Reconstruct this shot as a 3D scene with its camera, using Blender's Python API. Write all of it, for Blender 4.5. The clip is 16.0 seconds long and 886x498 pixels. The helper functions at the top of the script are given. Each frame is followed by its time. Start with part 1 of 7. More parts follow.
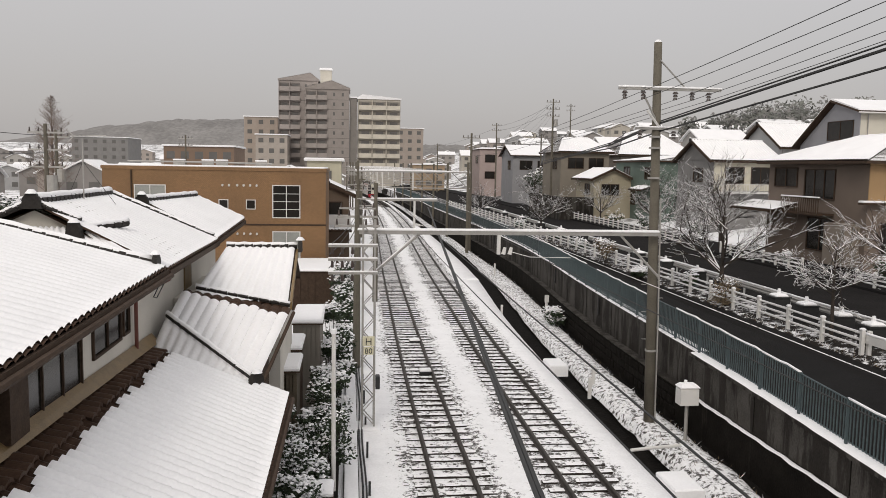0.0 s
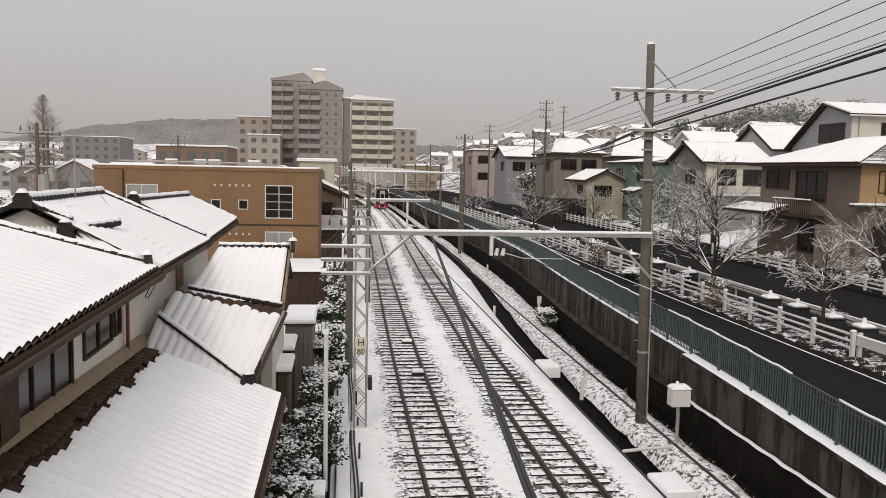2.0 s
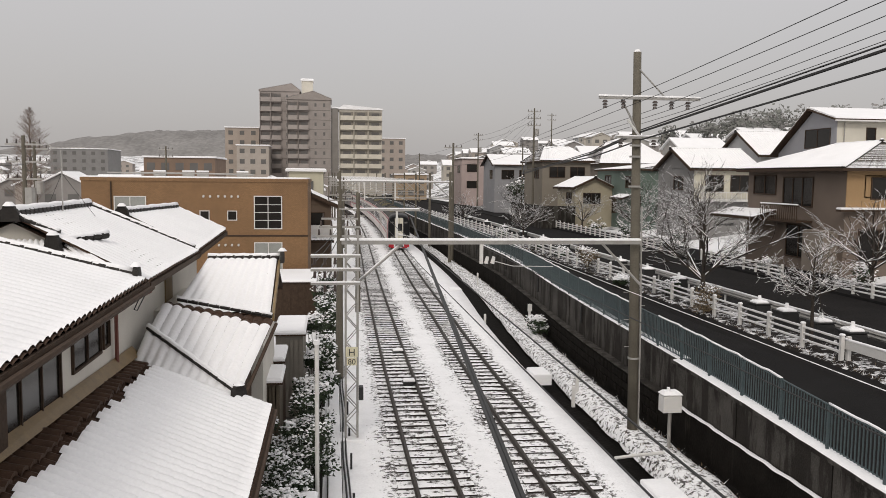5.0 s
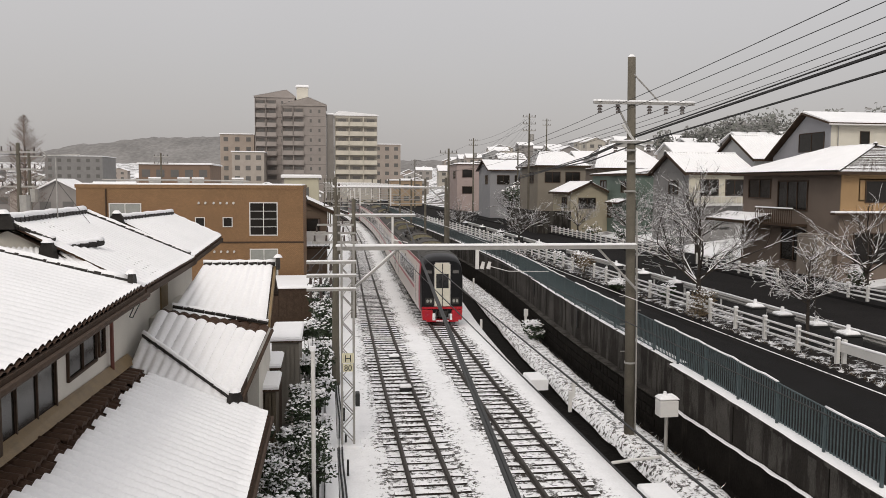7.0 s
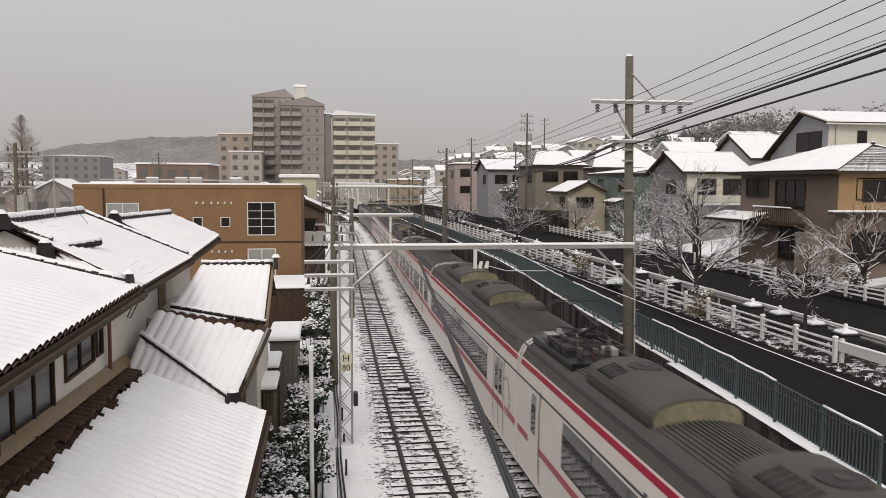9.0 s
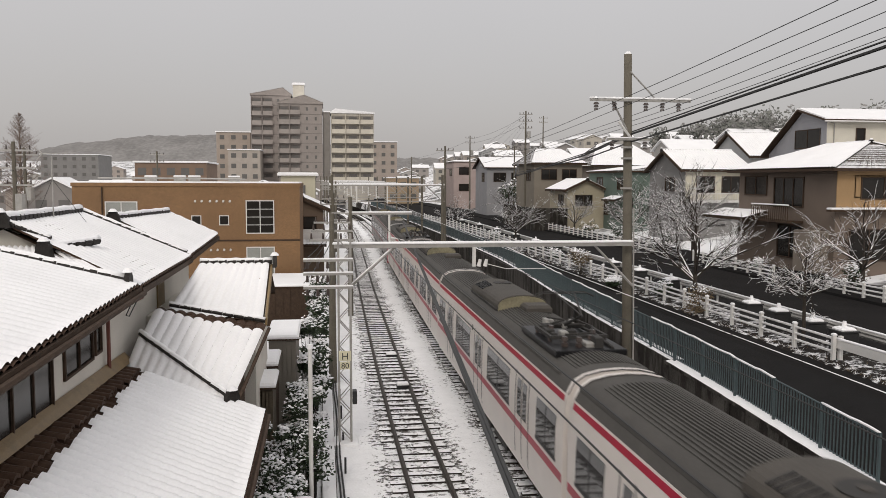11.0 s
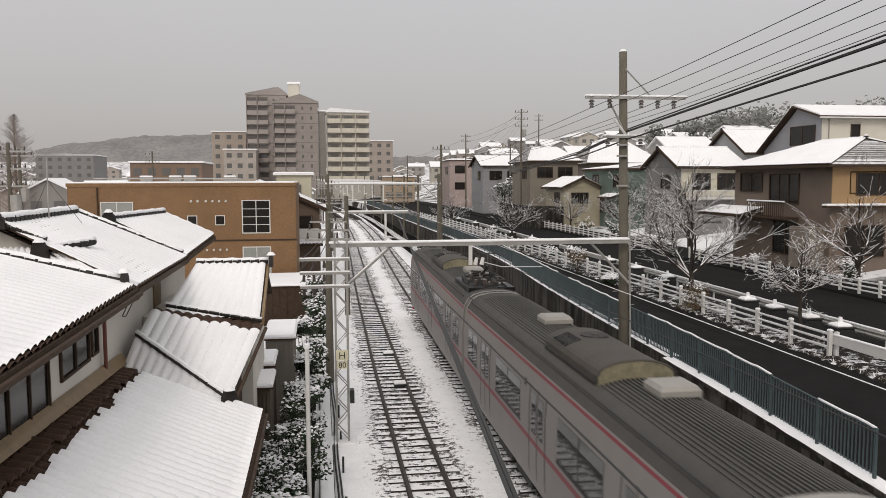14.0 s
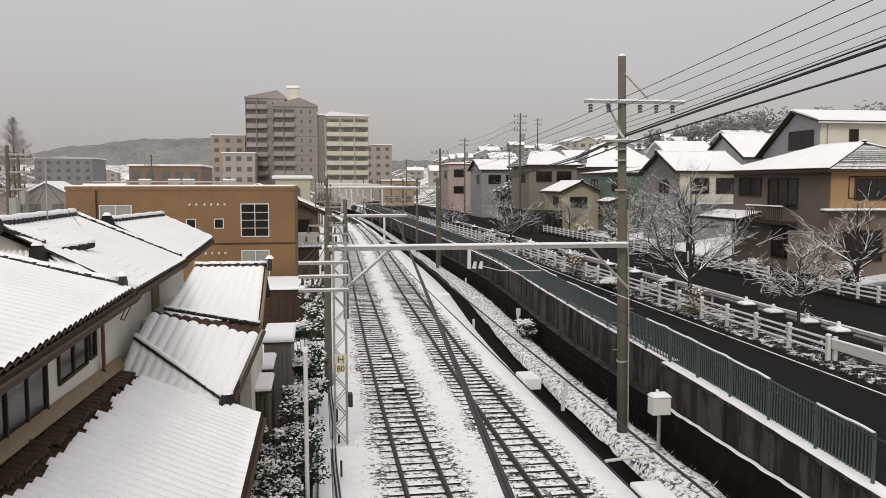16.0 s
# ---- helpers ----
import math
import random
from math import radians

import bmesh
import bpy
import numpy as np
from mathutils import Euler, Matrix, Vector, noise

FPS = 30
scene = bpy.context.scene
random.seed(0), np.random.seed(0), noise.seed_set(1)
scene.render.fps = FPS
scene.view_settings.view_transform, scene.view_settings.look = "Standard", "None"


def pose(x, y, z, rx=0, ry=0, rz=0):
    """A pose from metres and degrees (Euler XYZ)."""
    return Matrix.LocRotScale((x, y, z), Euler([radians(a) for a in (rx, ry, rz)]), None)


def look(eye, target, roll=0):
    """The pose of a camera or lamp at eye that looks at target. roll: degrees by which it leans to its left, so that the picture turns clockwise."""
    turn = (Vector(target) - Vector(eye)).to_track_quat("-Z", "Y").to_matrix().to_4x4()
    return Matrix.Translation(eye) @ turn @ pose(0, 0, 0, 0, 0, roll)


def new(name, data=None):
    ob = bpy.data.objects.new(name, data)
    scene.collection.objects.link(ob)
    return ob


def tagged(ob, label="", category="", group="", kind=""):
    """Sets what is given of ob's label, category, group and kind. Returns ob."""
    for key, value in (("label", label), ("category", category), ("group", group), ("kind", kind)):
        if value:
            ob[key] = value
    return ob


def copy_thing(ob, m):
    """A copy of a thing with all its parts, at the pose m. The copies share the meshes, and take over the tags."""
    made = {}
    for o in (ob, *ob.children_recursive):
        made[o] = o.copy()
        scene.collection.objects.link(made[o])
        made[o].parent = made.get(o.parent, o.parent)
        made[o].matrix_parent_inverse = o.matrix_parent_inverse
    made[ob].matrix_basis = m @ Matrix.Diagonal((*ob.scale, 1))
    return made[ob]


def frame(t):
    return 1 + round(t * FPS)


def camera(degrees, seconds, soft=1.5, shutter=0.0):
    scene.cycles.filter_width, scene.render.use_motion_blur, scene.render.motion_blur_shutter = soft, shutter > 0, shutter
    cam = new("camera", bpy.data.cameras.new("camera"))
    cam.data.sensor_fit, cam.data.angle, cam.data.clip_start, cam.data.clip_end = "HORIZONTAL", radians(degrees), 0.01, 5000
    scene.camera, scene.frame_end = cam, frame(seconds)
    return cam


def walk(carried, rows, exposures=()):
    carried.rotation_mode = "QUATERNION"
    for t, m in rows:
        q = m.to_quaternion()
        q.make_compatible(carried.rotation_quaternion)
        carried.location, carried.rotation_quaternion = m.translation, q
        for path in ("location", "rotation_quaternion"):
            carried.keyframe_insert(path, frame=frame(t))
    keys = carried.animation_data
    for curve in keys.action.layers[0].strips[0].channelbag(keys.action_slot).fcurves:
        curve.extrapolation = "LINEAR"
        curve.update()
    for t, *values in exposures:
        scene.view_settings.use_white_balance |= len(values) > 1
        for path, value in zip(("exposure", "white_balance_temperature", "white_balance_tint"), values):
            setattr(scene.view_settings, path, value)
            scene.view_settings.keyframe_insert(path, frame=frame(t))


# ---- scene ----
FOV = math.degrees(2 * math.atan(784 / 1430))
EYE = (0.0, 0.0, 7.84)
cam = camera(FOV, 16.0, soft=0.65, shutter=0.2)


def aim(yaw, pitch, roll):
    """yaw to the right of +y, pitch downwards, roll; all in degrees."""
    a, p = radians(yaw), radians(pitch)
    way = Vector((math.sin(a) * math.cos(p), math.cos(a) * math.cos(p), -math.sin(p)))
    return look(EYE, Vector(EYE) + way * 10, roll)


# seconds, yaw, pitch, roll
PATH = [
    (0.0, 6.657, 5.733, 0.974),
    (0.5, 6.697, 5.687, 1.193),
    (1.0, 6.817, 5.723, 1.284),
    (1.5, 6.992, 5.720, 1.270),
    (2.0, 7.172, 5.664, 1.209),
    (2.5, 7.319, 5.560, 1.066),
    (3.0, 7.450, 5.456, 1.001),
    (3.5, 7.568, 5.351, 0.949),
    (4.0, 7.673, 5.261, 0.859),
    (6.5, 8.120, 4.697, 0.347),
    (7.0, 8.174, 4.638, 0.347),
    (7.5, 8.193, 4.612, 0.417),
    (8.0, 8.235, 4.599, 0.378),
    (8.5, 8.290, 4.628, 0.365),
    (9.0, 8.318, 4.669, 0.293),
    (11.5, 8.442, 4.848, 0.165),
    (12.0, 8.487, 4.879, 0.075),
    (12.5, 8.522, 4.885, -0.027),
    (13.0, 8.565, 4.902, -0.082),
    (13.5, 8.607, 4.918, -0.124),
    (14.0, 8.656, 4.912, -0.135),
    (14.5, 8.701, 4.867, -0.006),
    (15.0, 8.711, 4.795, -0.048),
    (15.5, 8.745, 4.697, -0.003),
    (16.0, 8.746, 4.638, 0.000),
]

walk(cam, [(t, aim(a, b, c)) for t, a, b, c in PATH], exposures=((0.0, 0.03), (16.0, 0.03)))

# ---------------------------------------------------------------- light
world = bpy.data.worlds.new("winter_sky")
scene.world = world
world.use_nodes = True
wn, wl = world.node_tree.nodes, world.node_tree.links
wn.clear()
w_out, w_bg = wn.new("ShaderNodeOutputWorld"), wn.new("ShaderNodeBackground")
w_sky, w_mix, w_grad = wn.new("ShaderNodeTexSky"), wn.new("ShaderNodeMixRGB"), wn.new("ShaderNodeValToRGB")
w_co, w_sep = wn.new("ShaderNodeTexCoord"), wn.new("ShaderNodeSeparateXYZ")
w_noise, w_add = wn.new("ShaderNodeTexNoise"), wn.new("ShaderNodeMath")
w_sky.sky_type, w_sky.sun_disc = "NISHITA", False
w_sky.sun_elevation, w_sky.sun_rotation = radians(38), radians(200)
w_sky.dust_density = 6.0
# overcast dome: darker at the horizon, brighter overhead
e = w_grad.color_ramp.elements
e[0].position, e[0].color = 0.0, (0.375, 0.355, 0.345, 1)
e[1].position, e[1].color = 1.0, (0.98, 0.945, 0.93, 1)
m_ = w_grad.color_ramp.elements.new(0.10)
m_.color = (0.455, 0.433, 0.424, 1)
m_ = w_grad.color_ramp.elements.new(0.30)
m_.color = (0.56, 0.535, 0.525, 1)
w_noise.inputs["Scale"].default_value = 2.2
w_noise.inputs["Detail"].default_value = 3.0
w_add.operation = "MULTIPLY_ADD"
w_add.inputs[1].default_value = 0.07
wl.new(w_co.outputs["Generated"], w_sep.inputs[0])
wl.new(w_co.outputs["Generated"], w_noise.inputs["Vector"])
wl.new(w_noise.outputs["Fac"], w_add.inputs[0])
wl.new(w_sep.outputs["Z"], w_add.inputs[2])
wl.new(w_add.outputs[0], w_grad.inputs[0])
w_mix.inputs[0].default_value = 0.02
wl.new(w_grad.outputs[0], w_mix.inputs[1])
wl.new(w_sky.outputs[0], w_mix.inputs[2])
wl.new(w_mix.outputs[0], w_bg.inputs["Color"])
w_bg.inputs["Strength"].default_value = 1.0
wl.new(w_bg.outputs[0], w_out.inputs[0])

sun_data = bpy.data.lights.new("sun", "SUN")
sun_data.energy, sun_data.angle, sun_data.color = 0.8, radians(14), (1.0, 0.95, 0.88)
sun = new("sun", sun_data)
sun.matrix_world = look((-14, -38, 32), (0, 0, 0))


# ---------------------------------------------------------------- materials
def material(name, color, rough=0.7, metal=0.0, vary=0.15, scale=3.0, bump=0.0, fine=40.0, spec=0.5, other=None, cover=0.5, patch=1.5, stretch=(1, 1, 1)):
    """Base colour with variation at two scales; other: a second colour in patches of the given cover."""
    m = bpy.data.materials.new(name)
    m.use_nodes = True
    n, l = m.node_tree.nodes, m.node_tree.links
    b = n["Principled BSDF"]
    b.inputs["Roughness"].default_value = rough
    b.inputs["Metallic"].default_value = metal
    b.inputs["Specular IOR Level"].default_value = spec
    geo, oi = n.new("ShaderNodeTexCoord"), n.new("ShaderNodeObjectInfo")
    co = geo.outputs["Object"]
    off = n.new("ShaderNodeVectorMath")
    off.operation = "ADD"
    l.new(co, off.inputs[0])
    l.new(oi.outputs["Random"], off.inputs[1])
    n1, n2 = n.new("ShaderNodeTexNoise"), n.new("ShaderNodeTexNoise")
    n1.inputs["Scale"].default_value, n2.inputs["Scale"].default_value = scale, fine
    n1.inputs["Detail"].default_value, n2.inputs["Detail"].default_value = 4.0, 3.0
    l.new(off.outputs[0], n1.inputs["Vector"])
    l.new(co, n2.inputs["Vector"])
    mul = n.new("ShaderNodeMath")
    mul.operation = "ADD"
    l.new(n1.outputs["Fac"], mul.inputs[0])
    l.new(n2.outputs["Fac"], mul.inputs[1])
    mr = n.new("ShaderNodeMapRange")
    mr.inputs["From Min"].default_value, mr.inputs["From Max"].default_value = 0.6, 1.4
    mr.inputs["To Min"].default_value, mr.inputs["To Max"].default_value = 1 - vary, 1 + vary
    l.new(mul.outputs[0], mr.inputs["Value"])
    sc = n.new("ShaderNodeVectorMath")
    sc.operation = "SCALE"
    l.new(mr.outputs[0], sc.inputs["Scale"])
    if other:
        n3 = n.new("ShaderNodeTexNoise")
        n3.inputs["Scale"].default_value, n3.inputs["Detail"].default_value = patch, 6.0
        n3.inputs["Roughness"].default_value = 0.65
        mp = n.new("ShaderNodeMapping")
        mp.inputs["Scale"].default_value = stretch
        l.new(off.outputs[0], mp.inputs[0])
        l.new(mp.outputs[0], n3.inputs["Vector"])
        st = n.new("ShaderNodeMapRange")
        st.inputs["From Min"].default_value, st.inputs["From Max"].default_value = 1 - cover - 0.04, 1 - cover + 0.04
        l.new(n3.outputs["Fac"], st.inputs["Value"])
        mx = n.new("ShaderNodeMixRGB")
        mx.inputs[1].default_value, mx.inputs[2].default_value = (*color, 1), (*other, 1)
        l.new(st.outputs[0], mx.inputs[0])
        l.new(mx.outputs[0], sc.inputs[0])
    else:
        sc.inputs[0].default_value = color
    l.new(sc.outputs[0], b.inputs["Base Color"])
    if bump:
        bp = n.new("ShaderNodeBump")
        bp.inputs["Strength"].default_value, bp.inputs["Distance"].default_value = min(1, bump), 0.03
        l.new(mul.outputs[0], bp.inputs["Height"])
        l.new(bp.outputs[0], b.inputs["Normal"])
    return m


SNOW = (0.86, 0.86, 0.87)
snow = material("snow", SNOW, 0.75, vary=0.05, scale=1.2, bump=0.35, fine=14, spec=0.3)
roof_snow = material("roof_snow", SNOW, 0.7, vary=0.06, scale=0.7, bump=0.25, fine=18, spec=0.3)
thin_snow = material("thin_snow", SNOW, 0.75, vary=0.1, scale=2, bump=0.5, fine=12, other=(0.10, 0.095, 0.09), cover=0.40, patch=5.0)
ground_mat = material("snowy_ground", (0.8, 0.8, 0.81), 0.8, vary=0.1, scale=0.05, other=(0.07, 0.065, 0.06), cover=0.47, patch=0.14)
bank_mat = material("snowy_bank", SNOW, 0.8, vary=0.12, scale=3, bump=0.9, fine=10, other=(0.045, 0.04, 0.034), cover=0.45, patch=7.0)
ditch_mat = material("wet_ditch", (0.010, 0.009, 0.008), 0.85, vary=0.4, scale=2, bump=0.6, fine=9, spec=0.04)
verge_mat = material("snow_tufted_soil", (0.72, 0.72, 0.73), 0.85, vary=0.15, scale=3, bump=0.8, fine=10, other=(0.022, 0.019, 0.017), cover=0.56, patch=2.6, spec=0.1)
asphalt = material("wet_asphalt", (0.014, 0.0130, 0.0127), 0.9, vary=0.35, scale=0.5, bump=0.25, fine=60, spec=0.06)
slush = material("slushy_asphalt", (0.014, 0.0135, 0.0135), 0.85, vary=0.3, scale=0.8, bump=0.3, fine=40, other=(0.30, 0.30, 0.31), cover=0.24, patch=1.6, spec=0.06)
concrete = material("stained_concrete", (0.068, 0.063, 0.057), 0.85, vary=0.5, scale=1.1, bump=0.4, fine=22, other=(0.026, 0.023, 0.020), cover=0.50, patch=1.6, stretch=(1, 1, 0.18), spec=0.15)
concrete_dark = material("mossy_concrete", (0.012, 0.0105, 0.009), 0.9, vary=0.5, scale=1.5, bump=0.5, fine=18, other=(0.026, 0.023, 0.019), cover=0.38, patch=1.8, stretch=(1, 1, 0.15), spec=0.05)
pole_mat = material("pole_concrete", (0.135, 0.122, 0.098), 0.8, vary=0.25, scale=2.2, bump=0.2, fine=30, spec=0.15)
rail_steel = material("rail_steel", (0.045, 0.036, 0.03), 0.55, 0.4, vary=0.3, scale=4)
sleeper_mat = material("sleeper_wood", (0.032, 0.027, 0.024), 0.85, vary=0.4, scale=6, bump=0.5, fine=30, other=(0.74, 0.74, 0.75), cover=0.36, patch=5.0, spec=0.15)
sleeper_snow = material("thin_sleeper_snow", SNOW, 0.8, vary=0.08, scale=3, bump=0.5, fine=14, other=(0.05, 0.044, 0.04), cover=0.42, patch=5.0)
galv = material("galvanised_steel", (0.36, 0.35, 0.33), 0.5, 0.35, vary=0.2, scale=4, bump=0.1)
white_steel = material("white_paint", (0.66, 0.65, 0.63), 0.5, vary=0.08, scale=3)
wire_mat = material("black_cable", (0.02, 0.02, 0.02), 0.6, vary=0.2)
ceramic = material("brown_ceramic", (0.06, 0.045, 0.04), 0.3, vary=0.2)
fence_mat = material("green_grey_fence", (0.055, 0.078, 0.084), 0.55, vary=0.2, scale=2, bump=0.1)
tile_mat = material("dark_roof_tile", (0.062, 0.037, 0.025), 0.5, vary=0.35, scale=5, bump=0.2, fine=30, spec=0.15)
ridge_mat = material("blackened_ridge_tile", (0.030, 0.027, 0.025), 0.55, vary=0.35, scale=6, bump=0.2, fine=30, spec=0.15)
plaster = material("cream_plaster", (0.62, 0.59, 0.53), 0.85, vary=0.12, scale=1.0, bump=0.15, fine=40)
timber = material("brown_timber", (0.06, 0.04, 0.028), 0.7, vary=0.35, scale=5, bump=0.2, fine=30, spec=0.15)
gold_trim = material("ochre_metal", (0.20, 0.135, 0.06), 0.5, vary=0.3, scale=4)
bark = material("wet_bark", (0.05, 0.042, 0.036), 0.85, vary=0.35, scale=8, bump=0.5, fine=40, spec=0.15)
leaf_dark = material("evergreen_leaf", (0.035, 0.05, 0.028), 0.6, vary=0.5, scale=5, spec=0.15)
leaf_dry = material("dry_leaf", (0.16, 0.12, 0.075), 0.8, vary=0.4, scale=6, spec=0.15)
black_box = material("black_stone", (0.02, 0.02, 0.02), 0.5, vary=0.3)
glass_dark = material("dark_window_glass", (0.018, 0.016, 0.014), 0.15, vary=0.4, scale=0.6, spec=0.3)
# distance haze is put into this glass colour, to grey the far windows
far_glass = material("haze_greyed_glass", (0.13, 0.125, 0.12), 0.3, vary=0.2, scale=0.3, spec=0.3)
glass_pale = material("curtained_glass", (0.30, 0.31, 0.29), 0.25, vary=0.2, scale=1.2, spec=0.6)


# ---------------------------------------------------------------- mesh tools
class Mesh:
    """Collects faces; every call adds a shape."""

    def __init__(self):
        self.v, self.f, self.uv = [], [], []

    def add(self, pts, faces):
        k = len(self.v)
        self.v += [tuple(p) for p in pts]
        self.f += [tuple(k + i for i in f) for f in faces]
        return self

    def box(self, x0, x1, y0, y1, z0, z1):
        return self.add([(x0, y0, z0), (x1, y0, z0), (x1, y1, z0), (x0, y1, z0), (x0, y0, z1), (x1, y0, z1), (x1, y1, z1), (x0, y1, z1)],
                        [(3, 2, 1, 0), (4, 5, 6, 7), (0, 1, 5, 4), (1, 2, 6, 5), (2, 3, 7, 6), (3, 0, 4, 7)])

    def cham(self, x0, x1, y0, y1, z0, z1, c):
        """A box whose upper edges are bevelled by c."""
        p = [(x0, y0, z0), (x1, y0, z0), (x1, y1, z0), (x0, y1, z0), (x0, y0, z1 - c), (x1, y0, z1 - c), (x1, y1, z1 - c), (x0, y1, z1 - c),
             (x0 + c, y0 + c, z1), (x1 - c, y0 + c, z1), (x1 - c, y1 - c, z1), (x0 + c, y1 - c, z1)]
        return self.add(p, [(3, 2, 1, 0), (8, 9, 10, 11)] + [(a, (a + 1) % 4, (a + 1) % 4 + 4, a + 4) for a in range(4)]
                        + [(a + 4, (a + 1) % 4 + 4, (a + 1) % 4 + 8, a + 8) for a in range(4)])

    def tube(self, p, q, r, r2=None, n=6):
        p, q = Vector(p), Vector(q)
        d = (q - p).normalized()
        a = d.orthogonal().normalized()
        b = d.cross(a)
        r2 = r if r2 is None else r2
        pts = [p + (a * math.cos(2 * math.pi * i / n) + b * math.sin(2 * math.pi * i / n)) * r for i in range(n)]
        pts += [q + (a * math.cos(2 * math.pi * i / n) + b * math.sin(2 * math.pi * i / n)) * r2 for i in range(n)]
        return self.add(pts, [(i, (i + 1) % n, (i + 1) % n + n, i + n) for i in range(n)] + [tuple(range(n - 1, -1, -1)), tuple(range(n, 2 * n))])

    def line(self, pts, r, n=5):
        """A bent tube through the points, in one skin."""
        pts = [Vector(p) for p in pts]
        k, m = len(self.v), len(pts)
        for i, p in enumerate(pts):
            d = (pts[min(i + 1, m - 1)] - pts[max(i - 1, 0)]).normalized()
            a = d.cross(Vector((0, 0, 1)))
            a = a.normalized() if a.length > 1e-4 else Vector((1, 0, 0))
            b = a.cross(d)
            self.v += [tuple(p + (a * math.cos(2 * math.pi * j / n) + b * math.sin(2 * math.pi * j / n)) * r) for j in range(n)]
        for i in range(m - 1):
            self.f += [(k + i * n + j, k + i * n + (j + 1) % n, k + (i + 1) * n + (j + 1) % n, k + (i + 1) * n + j) for j in range(n)]
        self.f += [tuple(k + j for j in range(n)), tuple(k + (m - 1) * n + j for j in range(n - 1, -1, -1))]
        return self

    def prism(self, outline, axis, a, b):
        """The outline, a list of 2D points, pushed along an axis from a to b."""
        put = {"x": lambda u, v, w: (w, u, v), "y": lambda u, v, w: (u, w, v), "z": lambda u, v, w: (u, v, w)}[axis]
        n = len(outline)
        return self.add([put(u, v, a) for u, v in outline] + [put(u, v, b) for u, v in outline],
                        [tuple(range(n - 1, -1, -1)), tuple(range(n, 2 * n))] + [(i, (i + 1) % n, (i + 1) % n + n, i + n) for i in range(n)])

    def grid(self, rows):
        k, w = len(self.v), len(rows[0])
        for r in rows:
            self.v += [tuple(p) for p in r]
        for i in range(len(rows) - 1):
            for j in range(w - 1):
                self.f.append((k + i * w + j, k + i * w + j + 1, k + (i + 1) * w + j + 1, k + (i + 1) * w + j))
        return self

    def data(self, name, mat, smooth=False):
        me = bpy.data.meshes.new(name)
        me.from_pydata(self.v, [], self.f)
        me.materials.append(mat)
        b = bmesh.new()
        b.from_mesh(me)
        bmesh.ops.recalc_face_normals(b, faces=b.faces[:])
        b.to_mesh(me)
        b.free()
        if smooth:
            for p in me.polygons:
                p.use_smooth = True
        return me


def base(name, label, category, at=(0, 0, 0), group="", kind=""):
    """An empty at a thing's foot."""
    ob = new(name)
    ob.location = at
    ob.empty_display_size = 0.2
    return tagged(ob, label, category, group, kind)


def place_of(ob):
    v = Vector((0, 0, 0))
    while ob:
        v += ob.location
        ob = ob.parent
    return v


def part(name, mesh, mat, parent, label="", smooth=False, bevel=0.0, kind=""):
    """One mesh object under a thing; the mesh is given in the world's metres."""
    ob = new(name, mesh.data(name, mat, smooth))
    ob.parent = parent
    ob.data.transform(Matrix.Translation(-place_of(parent)))
    if bevel:
        mod = ob.modifiers.new("edge", "BEVEL")
        mod.width, mod.segments, mod.limit_method = bevel, 2, "ANGLE"
    return tagged(ob, label, kind=kind)


def piece(name, data, parent, at, rz=0.0):
    """A piece that shares its mesh with others alike."""
    ob = new(name, data)
    ob.parent = parent
    ob.matrix_basis = pose(*(Vector(at) - place_of(parent)), 0, 0, rz)
    return ob


def alone(name, mesh, mat, label, category, at=(0, 0, 0), group="", kind="", smooth=False):
    """A thing or a piece of the setting in one mesh."""
    ob = new(name, mesh.data(name, mat, smooth))
    ob.data.transform(Matrix.Translation(-Vector(at)))
    ob.location = at
    return tagged(ob, label, category, group, kind)


def spline(knots, y):
    """Smooth value through (y, value) knots."""
    for i in range(len(knots) - 1):
        if y <= knots[i + 1][0] or i == len(knots) - 2:
            break
    (y0, a), (y1, b) = knots[i], knots[i + 1]
    sa = (b - knots[i - 1][1]) / (y1 - knots[i - 1][0]) if i else (b - a) / (y1 - y0)
    sb = (knots[i + 2][1] - a) / (knots[i + 2][0] - y0) if i + 2 < len(knots) else (b - a) / (y1 - y0)
    if y < knots[0][0]:
        return a
    h = y1 - y0
    t = (y - y0) / h
    if t > 1:
        return b + sb * (y - y1)
    return a * (2 * t ** 3 - 3 * t * t + 1) + h * sa * (t ** 3 - 2 * t * t + t) + b * (3 * t * t - 2 * t ** 3) + h * sb * (t ** 3 - t * t)


# centre lines of the two tracks, the retaining wall and its top
LEFT_TRACK = [(-220, 2.7), (0, 2.7), (30, 2.7), (45, 2.86), (60, 3.08), (80, 3.5), (105, 3.95), (140, 4.1), (190, 3.1), (250, -0.9), (330, -10.5)]
RIGHT_TRACK = [(-220, 6.02), (0, 6.02), (30, 6.02), (45, 6.26), (60, 6.5), (80, 6.98), (105, 7.55), (140, 7.66), (190, 6.55), (250, 2.4), (330, -7.0)]
WALL_TOP = [(-60, 1.0), (10, 1.38), (15, 1.55), (21, 1.82), (25, 1.94), (30, 2.03), (36, 2.09), (45, 2.12), (330, 2.12)]
WALL_LINE = [(-60, 11.4), (0, 11.4), (30, 11.4), (40, 11.75), (50, 12.4), (60, 12.82), (75, 12.8), (92, 12.5), (118, 11.9)]
ROAD_LINE = [(-60, 11.5), (0, 11.5), (84, 11.5), (102, 10.9), (118, 10.2)]
BED_SIDE = [(-220, 2.1), (0, 2.1), (40, 2.15), (60, 2.9), (85, 2.6), (115, 1.75), (200, 1.75), (330, 1.75)]
BANK_SIDE = [(-220, 3.4), (0, 3.4), (25, 3.42), (40, 3.6), (60, 4.45), (85, 4.3), (118, 3.5), (330, 3.5)]
ROAD_Z = 2.05


